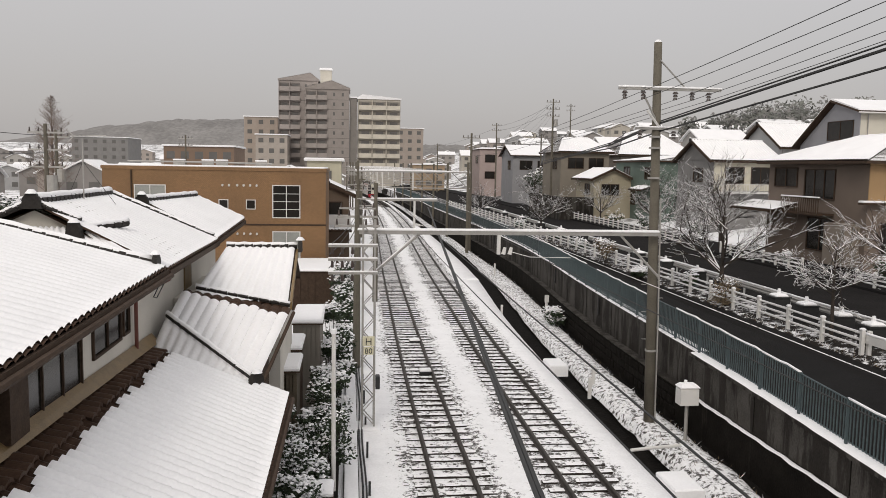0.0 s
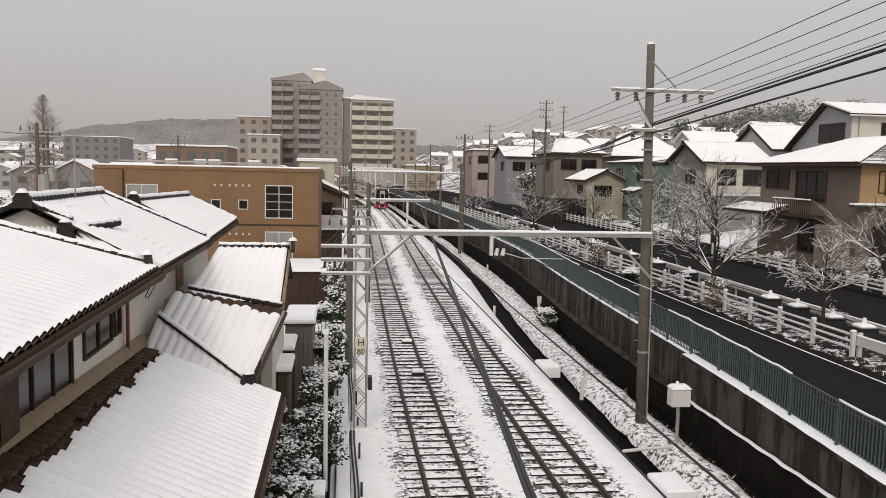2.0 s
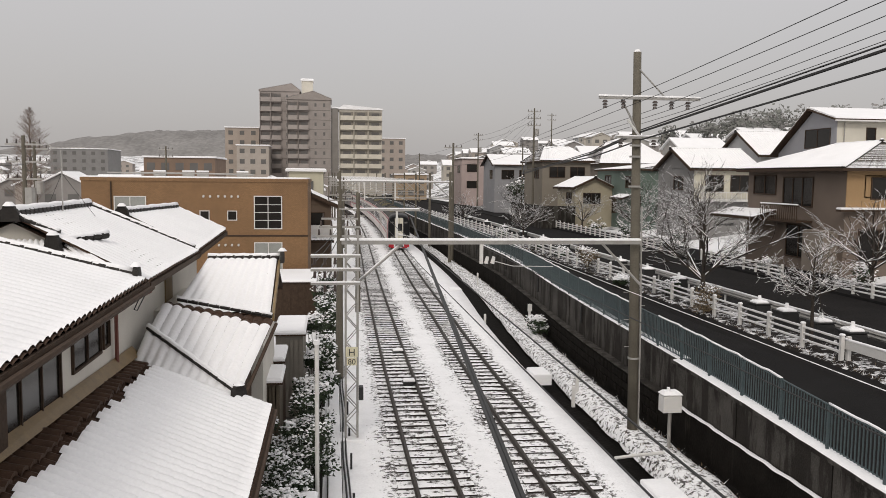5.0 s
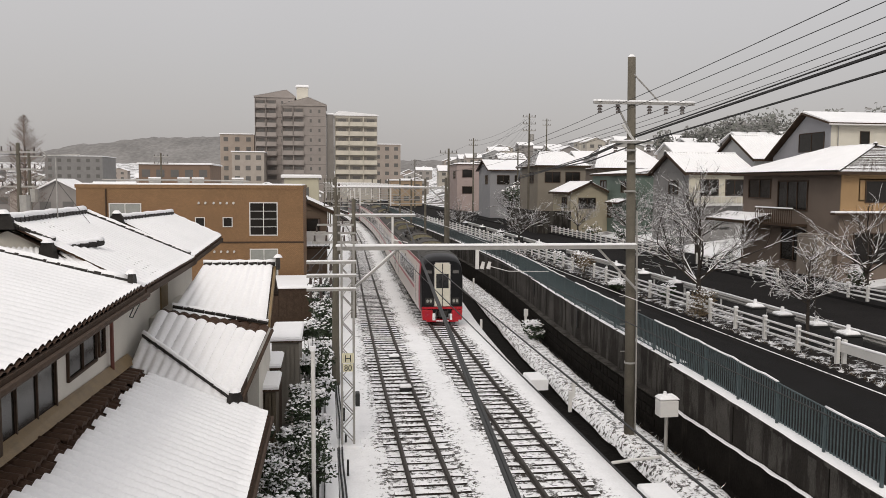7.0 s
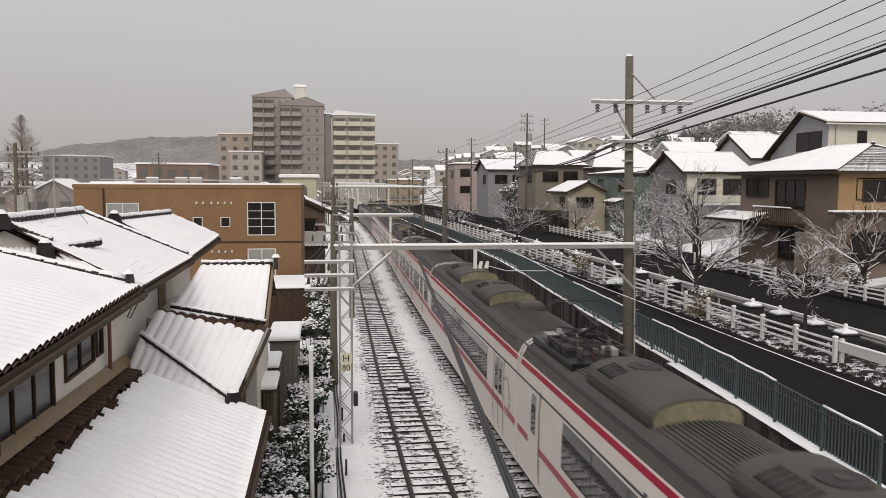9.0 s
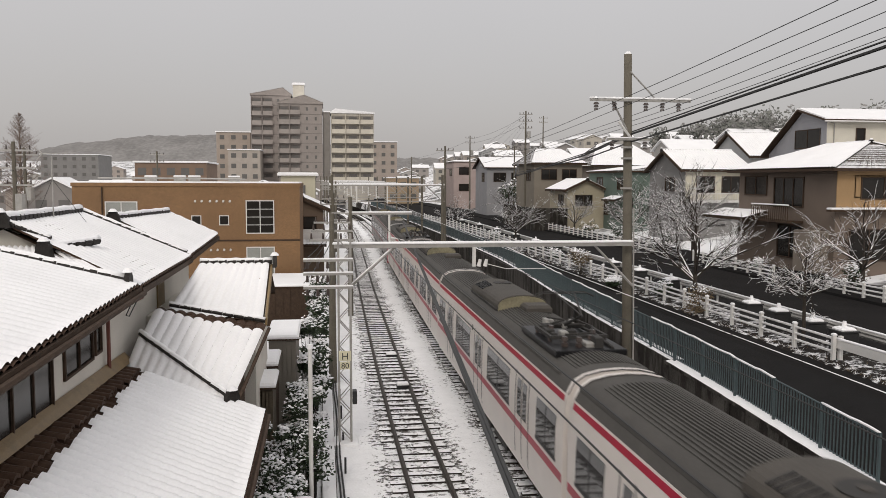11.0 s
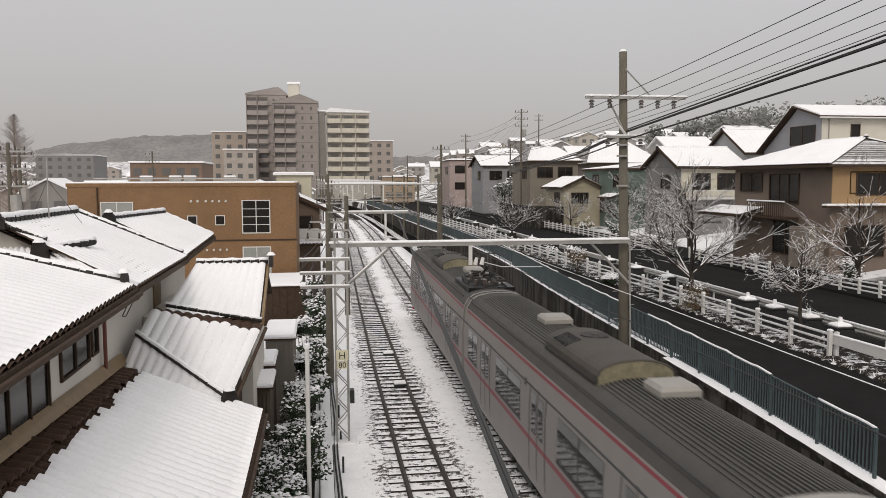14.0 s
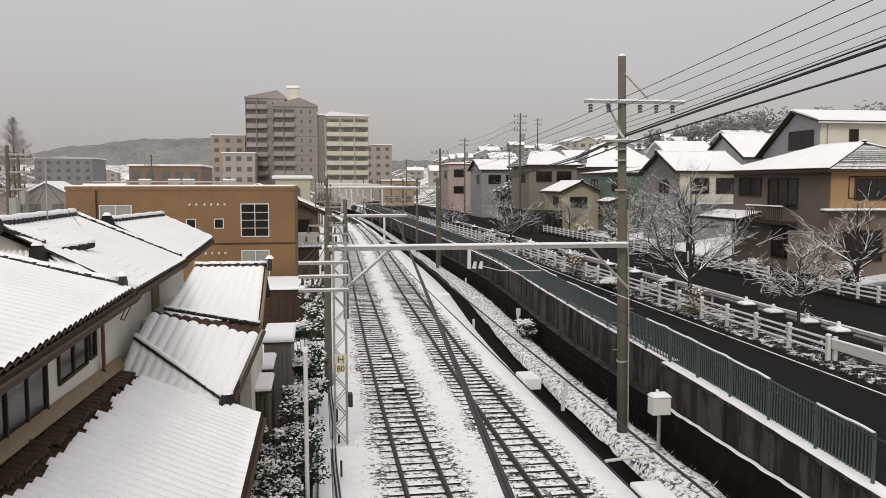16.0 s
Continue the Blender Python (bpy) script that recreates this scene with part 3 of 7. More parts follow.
def power_pole():
    p = base("power_pole", "tall weathered concrete pole with a crossarm of insulators", "power pole", (9.85, 25.0, -0.6))
    part("shaft", Mesh().tube((9.87, 25.0, -0.9), (9.62, 25.0, 11.88), 0.19, 0.125, n=14), pole_mat, p, smooth=True)
    part("cap_snow", Mesh().tube((9.62, 25.0, 11.88), (9.62, 25.0, 11.96), 0.12, 0.06, n=12), snow, p)
    part("band", Mesh().tube((9.82, 25.0, 2.0), (9.818, 25.0, 2.06), 0.2, n=14), galv, p)
    part("crossarm", Mesh().box(8.35, 11.7, 24.82, 24.9, 10.38, 10.46), galv, p)
    part("crossarm_snow", Mesh().cham(8.33, 11.72, 24.81, 24.91, 10.46, 10.51, 0.02), snow, p)
    part("crossarm", Mesh().box(8.95, 10.35, 24.82, 24.9, 9.15, 9.22), galv, p)
    part("crossarm_snow", Mesh().cham(8.95, 10.35, 24.81, 24.91, 9.22, 9.26, 0.02), snow, p)
    part("strut", Mesh().tube((9.65, 24.9, 11.35), (10.6, 24.9, 10.42), 0.025), galv, p)
    part("strut", Mesh().tube((9.7, 24.9, 9.3), (9.1, 24.9, 10.4), 0.03), galv, p)
    part("strut", Mesh().tube((9.7, 24.85, 9.25), (9.3, 24.85, 9.75), 0.04), white_steel, p)
    for x, z in ((8.55, 10.38), (9.15, 10.38), (10.2, 10.38), (10.75, 10.38), (11.3, 10.38), (9.1, 9.15), (10.2, 9.15)):
        for k in range(3):
            part("insulator", Mesh().tube((x, 24.86, z - 0.10 - k * 0.09), (x, 24.86, z - 0.03 - k * 0.09), 0.10 - 0.015 * k, 0.05, n=10), ceramic, p)
        part("insulator_snow", Mesh().tube((x, 24.86, z + 0.08), (x, 24.86, z + 0.14), 0.09, 0.05, n=8), snow, p)
    for z in (8.9, 8.55, 7.6):
        part("bracket", Mesh().box(9.4, 9.75, 24.75, 24.85, z, z + 0.06), galv, p)
    for k in range(12):
        part("step_bolt", Mesh().tube((9.84 - 0.02 * k - 0.2 * (-1) ** k, 25, 2.4 + 0.45 * k), (9.84 - 0.02 * k - 0.36 * (-1) ** k, 25, 2.4 + 0.45 * k), 0.012, n=4), galv, p)
    part("conduit", Mesh().line([(9.99, 24.84, -0.8), (9.95, 24.84, 3.0), (9.87, 24.86, 7.0)], 0.03), galv, p)
    return p


power_pole()


def cable(name, label, pts, r, sag=0.0, mat=None, group=""):
    out = []
    for (a, b) in zip(pts[:-1], pts[1:]):
        a, b = Vector(a), Vector(b)
        for i in range(10):
            t = i / 10
            p = a.lerp(b, t)
            p.z -= sag * 4 * t * (1 - t)
            out.append(p)
    out.append(Vector(pts[-1]))
    return alone(name, Mesh().line(out, r), mat or wire_mat, label, "cable", group=group)


for x, z, n0 in ((8.55, 10.1, (8.55, -5, 12.5)), (9.15, 10.1, (9.15, -5, 12.45)), (10.2, 10.1, (10.2, -5, 12.9)), (10.75, 10.1, (10.75, -5, 12.7)), (11.3, 10.1, (11.3, -5, 12.75))):
    cable("power_line", "thin black overhead power line", [n0, (x, 24.86, z), (x + 2.5, 62, 9.7), (x * 0.5 + 21.6, 105, 16.4)], 0.009, 0.2, group="overhead power lines")
cable("telephone_cable", "thick black overhead cable", [(9.2, -12, 12.0), (9.8, 12.97, 10.24), (9.75, 24.8, 9.37), (10.4, 31.5, 8.9), (14.3, 60, 8.2), (25.1, 103, 10.5)], 0.035, 0.0, group="thick cables")
cable("telephone_cable", "thick black overhead cable", [(9.2, -12, 12.15), (9.85, 12.97, 10.36), (9.8, 24.8, 9.45), (10.5, 31.5, 9.0), (14.4, 60, 8.3), (25.3, 103, 10.7)], 0.02, 0.0, group="thick cables")
cable("telephone_cable", "black cable strung between concrete poles", [(9.2, -12, 11.2), (9.8, 12.93, 9.9), (9.75, 24.8, 9.12), (10.4, 31.5, 8.75), (14.6, 60, 8.5), (25.1, 103, 9.6)], 0.026, 0.0, group="thick cables")
# contact wire and messenger
cable("contact_wire", "dark overhead contact wire", [(0.85, -2, 5.5), (1.37, 5.72, 5.5), (4.62, 47.77, 5.5)], 0.022, 0.0)
cable("messenger_wire", "dark messenger wire beside the contact wire", [(0.885, -2, 5.5), (1.405, 5.72, 5.5), (4.655, 47.77, 5.5)], 0.022, 0.0)
cable("contact_wire", "dark contact wire over the straight track", [(2.75, -20, 5.1), (2.75, 24.5, 5.1), (3.0, 48, 5.1), (3.5, 77, 5.1), (4.1, 140, 5.1)], 0.012)
cable("messenger_wire", "dark messenger wire above the contact wire", [(2.72, -20, 5.75), (2.72, 24.5, 5.75), (3.0, 48, 5.75), (3.5, 77, 5.75), (4.1, 140, 5.75)], 0.012, 0.12)
cable("messenger_wire", "snow-coated messenger wire over the second track", [(6.0, -20, 5.6), (6.0, 24.5, 5.6), (6.3, 48, 5.6), (7.0, 77, 5.7), (7.66, 140, 5.8)], 0.0065, 0.03, mat=thin_snow)
cable("contact_wire", "dark contact wire over the second track", [(6.0, -20, 5.06), (6.0, 24.5, 5.06), (6.3, 48, 5.06), (7.0, 77, 5.06), (7.66, 140, 5.06)], 0.011)
for x, z, r in ((-0.5, 5.2, 0.012), (-0.2, 5.2, 0.012), (-0.5, 4.8, 0.012), (-0.2, 4.4, 0.014), (0.1, 4.4, 0.012), (-0.4, 5.55, 0.012)):
    cable("feeder_wire", "thin dark feeder wire along the track", [(x - 0.1, 24.2, z), (0.9 + x * 0.5, 48, z + 0.1), (1.0 + x * 0.5, 77, z + 0.6)], r, 0.25, group="feeder wires")
# ---------------------------------------------------------------- houses
def ribbed(m, p00, p10, p11, p01, pitch=0.27, amp=0.022, course=0.24, lift=0.0, step=0.012, wob=0.0, per=4):
    """A tiled slope: p00-p10 is its upper edge, p01-p11 its eave; the rolls run down the slope."""
    p00, p10, p11, p01 = [Vector(p) for p in (p00, p10, p11, p01)]
    wide = max((p10 - p00).length, (p11 - p01).length)
    long = max((p01 - p00).length, (p11 - p10).length)
    nu, nv = max(1, round(wide / pitch)) * per, max(1, round(long / course))
    nrm = (p10 - p00).cross(p01 - p00).normalized()
    if nrm.z < 0:
        nrm = -nrm
    rows = []
    for j in range(nv):
        for e in (0.02, 0.98):
            v = (j + e) / nv
            row = []
            for i in range(nu + 1):
                u = i / nu
                p = p00.lerp(p10, u).lerp(p01.lerp(p11, u), v)
                h = amp * abs(math.sin(math.pi * i / per)) + lift + step * e
                if wob:
                    h += wob * noise.noise(p * 0.9)
                row.append(p + nrm * h)
            rows.append(row)
    m.grid(rows)
    return m


def skirt(m, p, q, depth, thick=0.06):
    """A board from p to q, hanging down by depth."""
    p, q = Vector(p), Vector(q)
    d = (q - p).normalized().cross(Vector((0, 0, 1))).normalized() * thick / 2
    z = Vector((0, 0, depth))
    m.add([p - d, p + d, p + d - z, p - d - z, q - d, q + d, q + d - z, q - d - z], [(0, 1, 2, 3), (7, 6, 5, 4), (0, 4, 5, 1), (1, 5, 6, 2), (2, 6, 7, 3), (3, 7, 4, 0)])
    return m


def slope(house, p00, p10, p11, p01, pitch=0.27, amp=0.056, snow_in=0.04, bare=0.0, board=0.14, wob=0.010, thick=0.03, soffit=True):
    """Tiles, the snow on them and the eave board of one roof slope; bare: the share at the top without snow."""
    p00, p10, p11, p01 = [Vector(p) for p in (p00, p10, p11, p01)]
    part("roof_tiles", ribbed(Mesh(), p00, p10, p11, p01, pitch, amp, lift=-0.012), tile_mat, house, "dark tiles showing at the edges")
    a, b = p00.lerp(p01, bare), p10.lerp(p11, bare)
    du = (p10 - p00).normalized() * snow_in
    dv = (p01 - p00).normalized() * snow_in
    if bare > 0.1:
        sm = None
        n = max(1, round(max((p10 - p00).length, (p11 - p01).length) / pitch))
        for i in range(n):
            u0, u1, cut_at = i / n, (i + 1) / n, bare + 0.035 * noise.noise((i * 0.31, 2, 0)) + random.uniform(-0.03, 0.02)
            t0, t1 = p00.lerp(p10, u0), p00.lerp(p10, u1)
            e0, e1 = p01.lerp(p11, u0) - dv, p01.lerp(p11, u1) - dv
            roll = ribbed(Mesh(), t0.lerp(e0, cut_at), t1.lerp(e1, cut_at), e1, e0, 9.0, amp * 0.95, lift=thick, step=0.012, wob=wob, per=6)
            part("snow_roll", roll, roof_snow, house, "roll of snow along one row of tiles" if i == 0 else "", smooth=True)
    else:
        sm = ribbed(Mesh(), a + du * 0.5, b - du * 0.5, p11 - du * 0.5 - dv, p01 + du * 0.5 - dv, pitch, amp * 0.95, lift=thick, step=0.005, wob=wob, per=6)
    if sm:
        part("roof_snow", sm, roof_snow, house, "ribbed layer of snow", smooth=True)
    e = Mesh()
    skirt(e, p01 - Vector((0, 0, 0.01)), p11 - Vector((0, 0, 0.01)), board)
    part("eave_board", e, timber, house)
    if not soffit:
        return
    under = Mesh().add([p00 - Vector((0, 0, 0.12)), p10 - Vector((0, 0, 0.12)), p11 - Vector((0, 0, 0.12)), p01 - Vector((0, 0, 0.12))], [(0, 1, 2, 3)])
    part("soffit", under, timber, house)


def ridge(house, p, q, r=0.12, end=True):
    p, q = Vector(p), Vector(q)
    m = Mesh()
    d = (q - p)
    n = max(1, round(d.length / 0.26))
    for i in range(n):
        m.tube(p + d * (i / n), p + d * ((i + 0.94) / n), r, r * 0.92, n=8)
    part("ridge_tiles", m, ridge_mat, house)
    part("ridge_snow", Mesh().line([p + d * (i / 12) + Vector((0, 0, r * 0.55 + 0.012 * math.sin(i * 2.3))) for i in range(13)], r * 0.78, n=8), roof_snow, house, smooth=True)
    if end:
        o = Mesh()
        f = d.normalized()
        s = f.cross(Vector((0, 0, 1))).normalized()
        for k, (w, z0, z1) in enumerate(((0.22, -0.16, 0.0), (0.19, 0.0, 0.10), (0.13, 0.10, 0.17))):
            c = p - f * 0.03
            o.add([c + s * w + Vector((0, 0, z0)), c - s * w + Vector((0, 0, z0)), c - s * w * 0.8 + Vector((0, 0, z1)), c + s * w * 0.8 + Vector((0, 0, z1)),
                   c + s * w - f * 0.1 + Vector((0, 0, z0)), c - s * w - f * 0.1 + Vector((0, 0, z0)), c - s * w * 0.8 - f * 0.1 + Vector((0, 0, z1)), c + s * w * 0.8 - f * 0.1 + Vector((0, 0, z1))],
                  [(0, 1, 2, 3), (7, 6, 5, 4), (0, 4, 5, 1), (1, 5, 6, 2), (2, 6, 7, 3), (3, 7, 4, 0)])
        part("ridge_end_tile", o, ridge_mat, house, "ornamental dark end tile")
        part("end_tile_snow", Mesh().tube(p - f * 0.08 + Vector((0, 0, 0.165)), p - f * 0.08 + Vector((0, 0, 0.25)), 0.13, 0.06, n=10), roof_snow, house)


def window(house, face, x, a0, a1, z0, z1, out=1, panes=2, frame_mat=None, glass=None, bars=0, deep=0.05, f=0.05):
    """A window on a wall; face 'x': the wall lies at x and a runs along y; face 'y': the reverse. out: the way that it faces."""
    frame_mat, glass = frame_mat or timber, glass or glass_dark

    def bx(m, p0, p1, q0, q1, r0, r1):
        p0, p1 = sorted((x + out * p0, x + out * p1))
        return m.box(p0, p1, q0, q1, r0, r1) if face == "x" else m.box(q0, q1, p0, p1, r0, r1)
    w = Mesh()
    bx(w, 0, deep, a0 - f, a1 + f, z0 - f, z0)
    bx(w, 0, deep, a0 - f, a1 + f, z1, z1 + f)
    bx(w, 0, deep, a0 - f, a0, z0, z1)
    bx(w, 0, deep, a1, a1 + f, z0, z1)
    for i in range(1, panes):
        c = a0 + (a1 - a0) * i / panes
        bx(w, 0.005, deep * 0.9, c - f * 0.4, c + f * 0.4, z0, z1)
    for i in range(1, bars + 1):
        c = z0 + (z1 - z0) * i / (bars + 1)
        bx(w, 0.005, deep * 0.85, a0, a1, c - f * 0.3, c + f * 0.3)
    win = part("window", w, frame_mat, house)
    for i in range(panes):
        c0, c1 = a0 + (a1 - a0) * i / panes, a0 + (a1 - a0) * (i + 1) / panes
        part("pane", bx(Mesh(), 0.002, 0.012 + 0.006 * (i % 2), c0, c1, z0, z1), glass, win)
    return win


def near_house():
    h = base("traditional_house", "cream-plastered two-storey house with snow-laden tiled roofs", "house", (-4.4, 15, -0.3))
    # storeys
    part("wall", Mesh().box(-12, -4.4, 5.5, 16.6, -0.25, 5.62), plaster, h)
    part("wall", Mesh().box(-9.6, -4.42, 16.6, 23.1, -0.25, 5.66), plaster, h)
    part("wall", Mesh().box(-7.6, -4.45, 23.1, 27.6, -0.25, 5.75), plaster, h)
    # roof of the front block
    slope(h, (-7.6, 5.2, 6.72), (-7.6, 16.83, 6.72), (-3.66, 16.83, 5.70), (-3.66, 5.2, 5.56), board=0.12)
    slope(h, (-7.6, 16.83, 6.72), (-7.6, 5.2, 6.72), (-11.6, 5.2, 5.6), (-11.6, 16.83, 5.6))
    ridge(h, (-3.95, 16.8, 5.86), (-7.5, 16.8, 6.76), 0.085)
    part("gutter", Mesh().tube((-3.60, 5.2, 5.45), (-3.60, 16.9, 5.56), 0.055, n=8), timber, h, "dark brown gutter")
    part("verge_board", skirt(Mesh(), (-3.7, 16.86, 5.68), (-7.6, 16.86, 6.7), 0.18), timber, h)
    # roof of the middle block, its gable towards the front
    slope(h, (-6.6, 17.9, 6.93), (-6.6, 23.32, 6.93), (-3.66, 23.32, 5.68), (-3.66, 16.95, 5.66), board=0.12)
    slope(h, (-6.6, 23.32, 6.93), (-6.6, 17.9, 6.93), (-9.8, 17.9, 5.7), (-9.8, 23.32, 5.7))
    ridge(h, (-6.6, 17.85, 7.0), (-6.6, 23.3, 7.0), 0.13)
    ridge(h, (-3.8, 23.3, 5.82), (-6.5, 23.3, 6.98), 0.075, end=False)
    part("gable", Mesh().add([(-7.5, 18.05, 6.4), (-5.7, 18.05, 6.4), (-6.6, 18.05, 6.82), (-7.5, 18.2, 6.4), (-5.7, 18.2, 6.4), (-6.6, 18.2, 6.82)],
                             [(0, 1, 2), (5, 4, 3), (0, 3, 4, 1), (1, 4, 5, 2), (2, 5, 3, 0)]), plaster, h, "small white plastered gable")
    ridge(h, (-5.65, 17.85, 6.6), (-6.55, 17.85, 6.98), 0.07, end=False)
    ridge(h, (-7.6, 17.85, 6.55), (-6.65, 17.85, 6.98), 0.07, end=False)
    ridge(h, (-5.65, 17.6, 6.42), (-5.0, 19.0, 6.48), 0.09)
    part("verge_board", skirt(Mesh(), (-3.7, 23.36, 5.66), (-6.6, 23.36, 6.9), 0.16), timber, h)
    slope(h, (-7.7, 17.95, 6.40), (-5.5, 17.95, 6.40), (-4.3, 16.95, 5.92), (-9.4, 16.95, 5.9), soffit=False)
    # roof of the rear block
    slope(h, (-5.85, 24.0, 6.72), (-5.2, 28.3, 6.72), (-3.55, 28.3, 5.95), (-3.7, 23.5, 5.70), board=0.12)
    slope(h, (-5.2, 28.3, 6.72), (-5.85, 24.0, 6.72), (-8.0, 24.0, 5.7), (-8.0, 28.3, 5.7))
    ridge(h, (-5.85, 23.9, 6.78), (-5.2, 28.3, 6.78), 0.11)
    ridge(h, (-3.6, 28.3, 6.0), (-5.2, 28.3, 6.74), 0.06, end=False)
    # upper windows and shutters
    for y0, y1, z0, z1, n in ((11.1, 13.62, 4.06, 5.04, 3), (14.32, 15.95, 4.47, 5.2, 2), (16.2, 16.55, 4.5, 5.2, 1)):
        window(h, "x", -4.4, y0, y1, z0, z1, 1, n)
    window(h, "x", -4.4, 8.2, 10.4, 4.12, 5.02, 1, 3)
    for y in (10.75,):
        part("shutter_box", Mesh().cham(-4.4, -4.22, y - 0.3, y + 0.3, 4.25, 5.08, 0.02), timber, h)
    part("downpipe", Mesh().line([(-3.62, 16.85, 5.5), (-4.1, 16.9, 5.25), (-4.33, 16.95, 5.1), (-4.33, 16.95, 3.6)], 0.04, n=8), material("rust_red_pipe", (0.16, 0.05, 0.035), 0.5), h, "rust-red downpipe")
    part("cable_loop", Mesh().line([(-3.9, 17.6, 5.5), (-4.2, 17.9, 4.95), (-4.25, 18.4, 4.85), (-4.2, 18.9, 5.1), (-4.0, 19.2, 5.5)], 0.012), wire_mat, h)
    # ochre panel at the rear corner
    part("panel", Mesh().box(-4.44, -4.38, 22.2, 23.1, 3.6, 5.4), gold_trim, h, "ochre metal panel")
    # lean-to roof over the ground floor
    slope(h, (-4.4, 7.0, 4.25), (-4.4, 18.4, 3.80), (-1.22, 16.86, 2.98), (-1.22, 7.0, 2.95), bare=0.19, pitch=0.27, amp=0.07, thick=0.05)
    part("flashing", Mesh().add([(-4.38, 7, 4.27), (-4.38, 18.4, 3.84), (-4.38, 18.4, 4.06), (-4.38, 7, 4.45), (-4.2, 7, 4.29), (-4.2, 18.4, 3.86)],
                                [(0, 1, 2, 3), (4, 5, 2, 3), (0, 1, 5, 4)]), gold_trim, h, "ochre flashing along the wall")
    part("wall", Mesh().box(-4.4, -1.8, 7.2, 16.6, -0.25, 3.05), plaster, h)
    part("gutter", Mesh().tube((-1.17, 7.0, 2.9), (-1.17, 16.9, 2.93), 0.05, n=8), timber, h, "dark brown gutter")
    # hipped annex
    slope(h, (-4.05, 20.3, 4.74), (-1.42, 20.05, 4.30), (-1.93, 17.0, 3.22), (-4.1, 18.75, 4.30), bare=0.13, soffit=False)
    slope(h, (-4.15, 18.75, 4.32), (-1.98, 17.05, 3.28), (-2.5, 16.5, 2.75), (-4.4, 17.5, 3.3), amp=0.05, soffit=False)
    ridge(h, (-1.98, 17.0, 3.36), (-4.1, 18.72, 4.42), 0.07)
    ridge(h, (-1.45, 20.1, 4.40), (-3.75, 20.3, 4.82), 0.06, end=False)
    part("gutter", Mesh().tube((-1.36, 20.1, 4.2), (-1.86, 16.95, 3.12), 0.045, n=8), timber, h, "dark brown gutter")
    part("wall", Mesh().box(-4.4, -2.0, 17.3, 20.4, -0.25, 3.1), timber, h)
    part("wall", Mesh().box(-4.4, -2.3, 19.0, 20.4, 3.1, 3.7), timber, h)
    # rear annex, its slope towards the front
    slope(h, (-3.42, 23.0, 5.52), (-1.5, 23.0, 5.52), (-1.52, 20.5, 4.36), (-4.0, 20.5, 4.36), pitch=0.24, amp=0.045)
    slope(h, (-1.5, 23.0, 5.52), (-3.42, 23.0, 5.52), (-3.6, 25.2, 4.5), (-1.5, 25.2, 4.5))
    ridge(h, (-1.45, 23.0, 5.58), (-3.4, 23.0, 5.58), 0.08)
    part("verge_board", skirt(Mesh(), (-1.46, 20.5, 4.4), (-1.46, 23.0, 5.5), 0.2), gold_trim, h)
    part("wall", Mesh().box(-4.4, -1.75, 20.8, 25.0, -0.25, 4.45), plaster, h)
    for z in (4.5, 4.7, 4.9, 5.1):
        part("gable_slat", Mesh().box(-1.75, -1.7, 22.2, 23.8, z, z + 0.1), gold_trim, h)
    # tiles that the snow has left bare beside the wall
    t = Mesh()
    prof = [(-0.125 + 0.25 * i / 6, 0.045 * math.sin(math.pi * i / 6)) for i in range(7)]
    t.v = [(0.0, u, w) for u, w in prof] + [(0.27, u, w - 0.085 + 0.03) for u, w in prof] + [(0.27, u, w - 0.11) for u, w in prof]
    t.f = [(i, i + 1, i + 8, i + 7) for i in range(6)] + [(i + 7, i + 8, i + 15, i + 14) for i in range(6)]
    td = t.data("tile", tile_mat)
    y = 8.0
    while y < 17.9:
        zt = 4.25 - 0.45 * (y - 7) / 11.4
        for k in range(1):
            s = 0.02 + random.uniform(-0.05, 0.06)
            piece("tile", td, h, (-4.2 + s, y - 0.04 * k, zt + 0.02 - 0.30 * s))
        y += 0.27
    return h


near_house()


def brown_tile():
    m = material("brown_wall_tile", (0.25, 0.138, 0.060), 0.6, vary=0.16, scale=0.6, fine=14)
    n, l = m.node_tree.nodes, m.node_tree.links
    b = n["Principled BSDF"]
    col = b.inputs["Base Color"].links[0].from_socket
    co, mp = n.new("ShaderNodeTexCoord"), n.new("ShaderNodeMapping")
    mp.inputs["Rotation"].default_value = (radians(90), 0, 0)
    l.new(co.outputs["Object"], mp.inputs[0])
    br = n.new("ShaderNodeTexBrick")
    br.inputs["Scale"].default_value = 4.0
    br.inputs["Mortar Size"].default_value = 0.02
    br.inputs["Color1"].default_value = (1.0, 1.0, 1.0, 1)
    br.inputs["Color2"].default_value = (0.82, 0.82, 0.8, 1)
    br.inputs["Mortar"].default_value = (0.55, 0.55, 0.55, 1)
    l.new(mp.outputs[0], br.inputs["Vector"])
    mx = n.new("ShaderNodeMixRGB")
    mx.blend_type = "MULTIPLY"
    mx.inputs[0].default_value = 1.0
    l.new(col, mx.inputs[1])
    l.new(br.outputs["Color"], mx.inputs[2])
    l.new(mx.outputs[0], b.inputs["Base Color"])
    return m


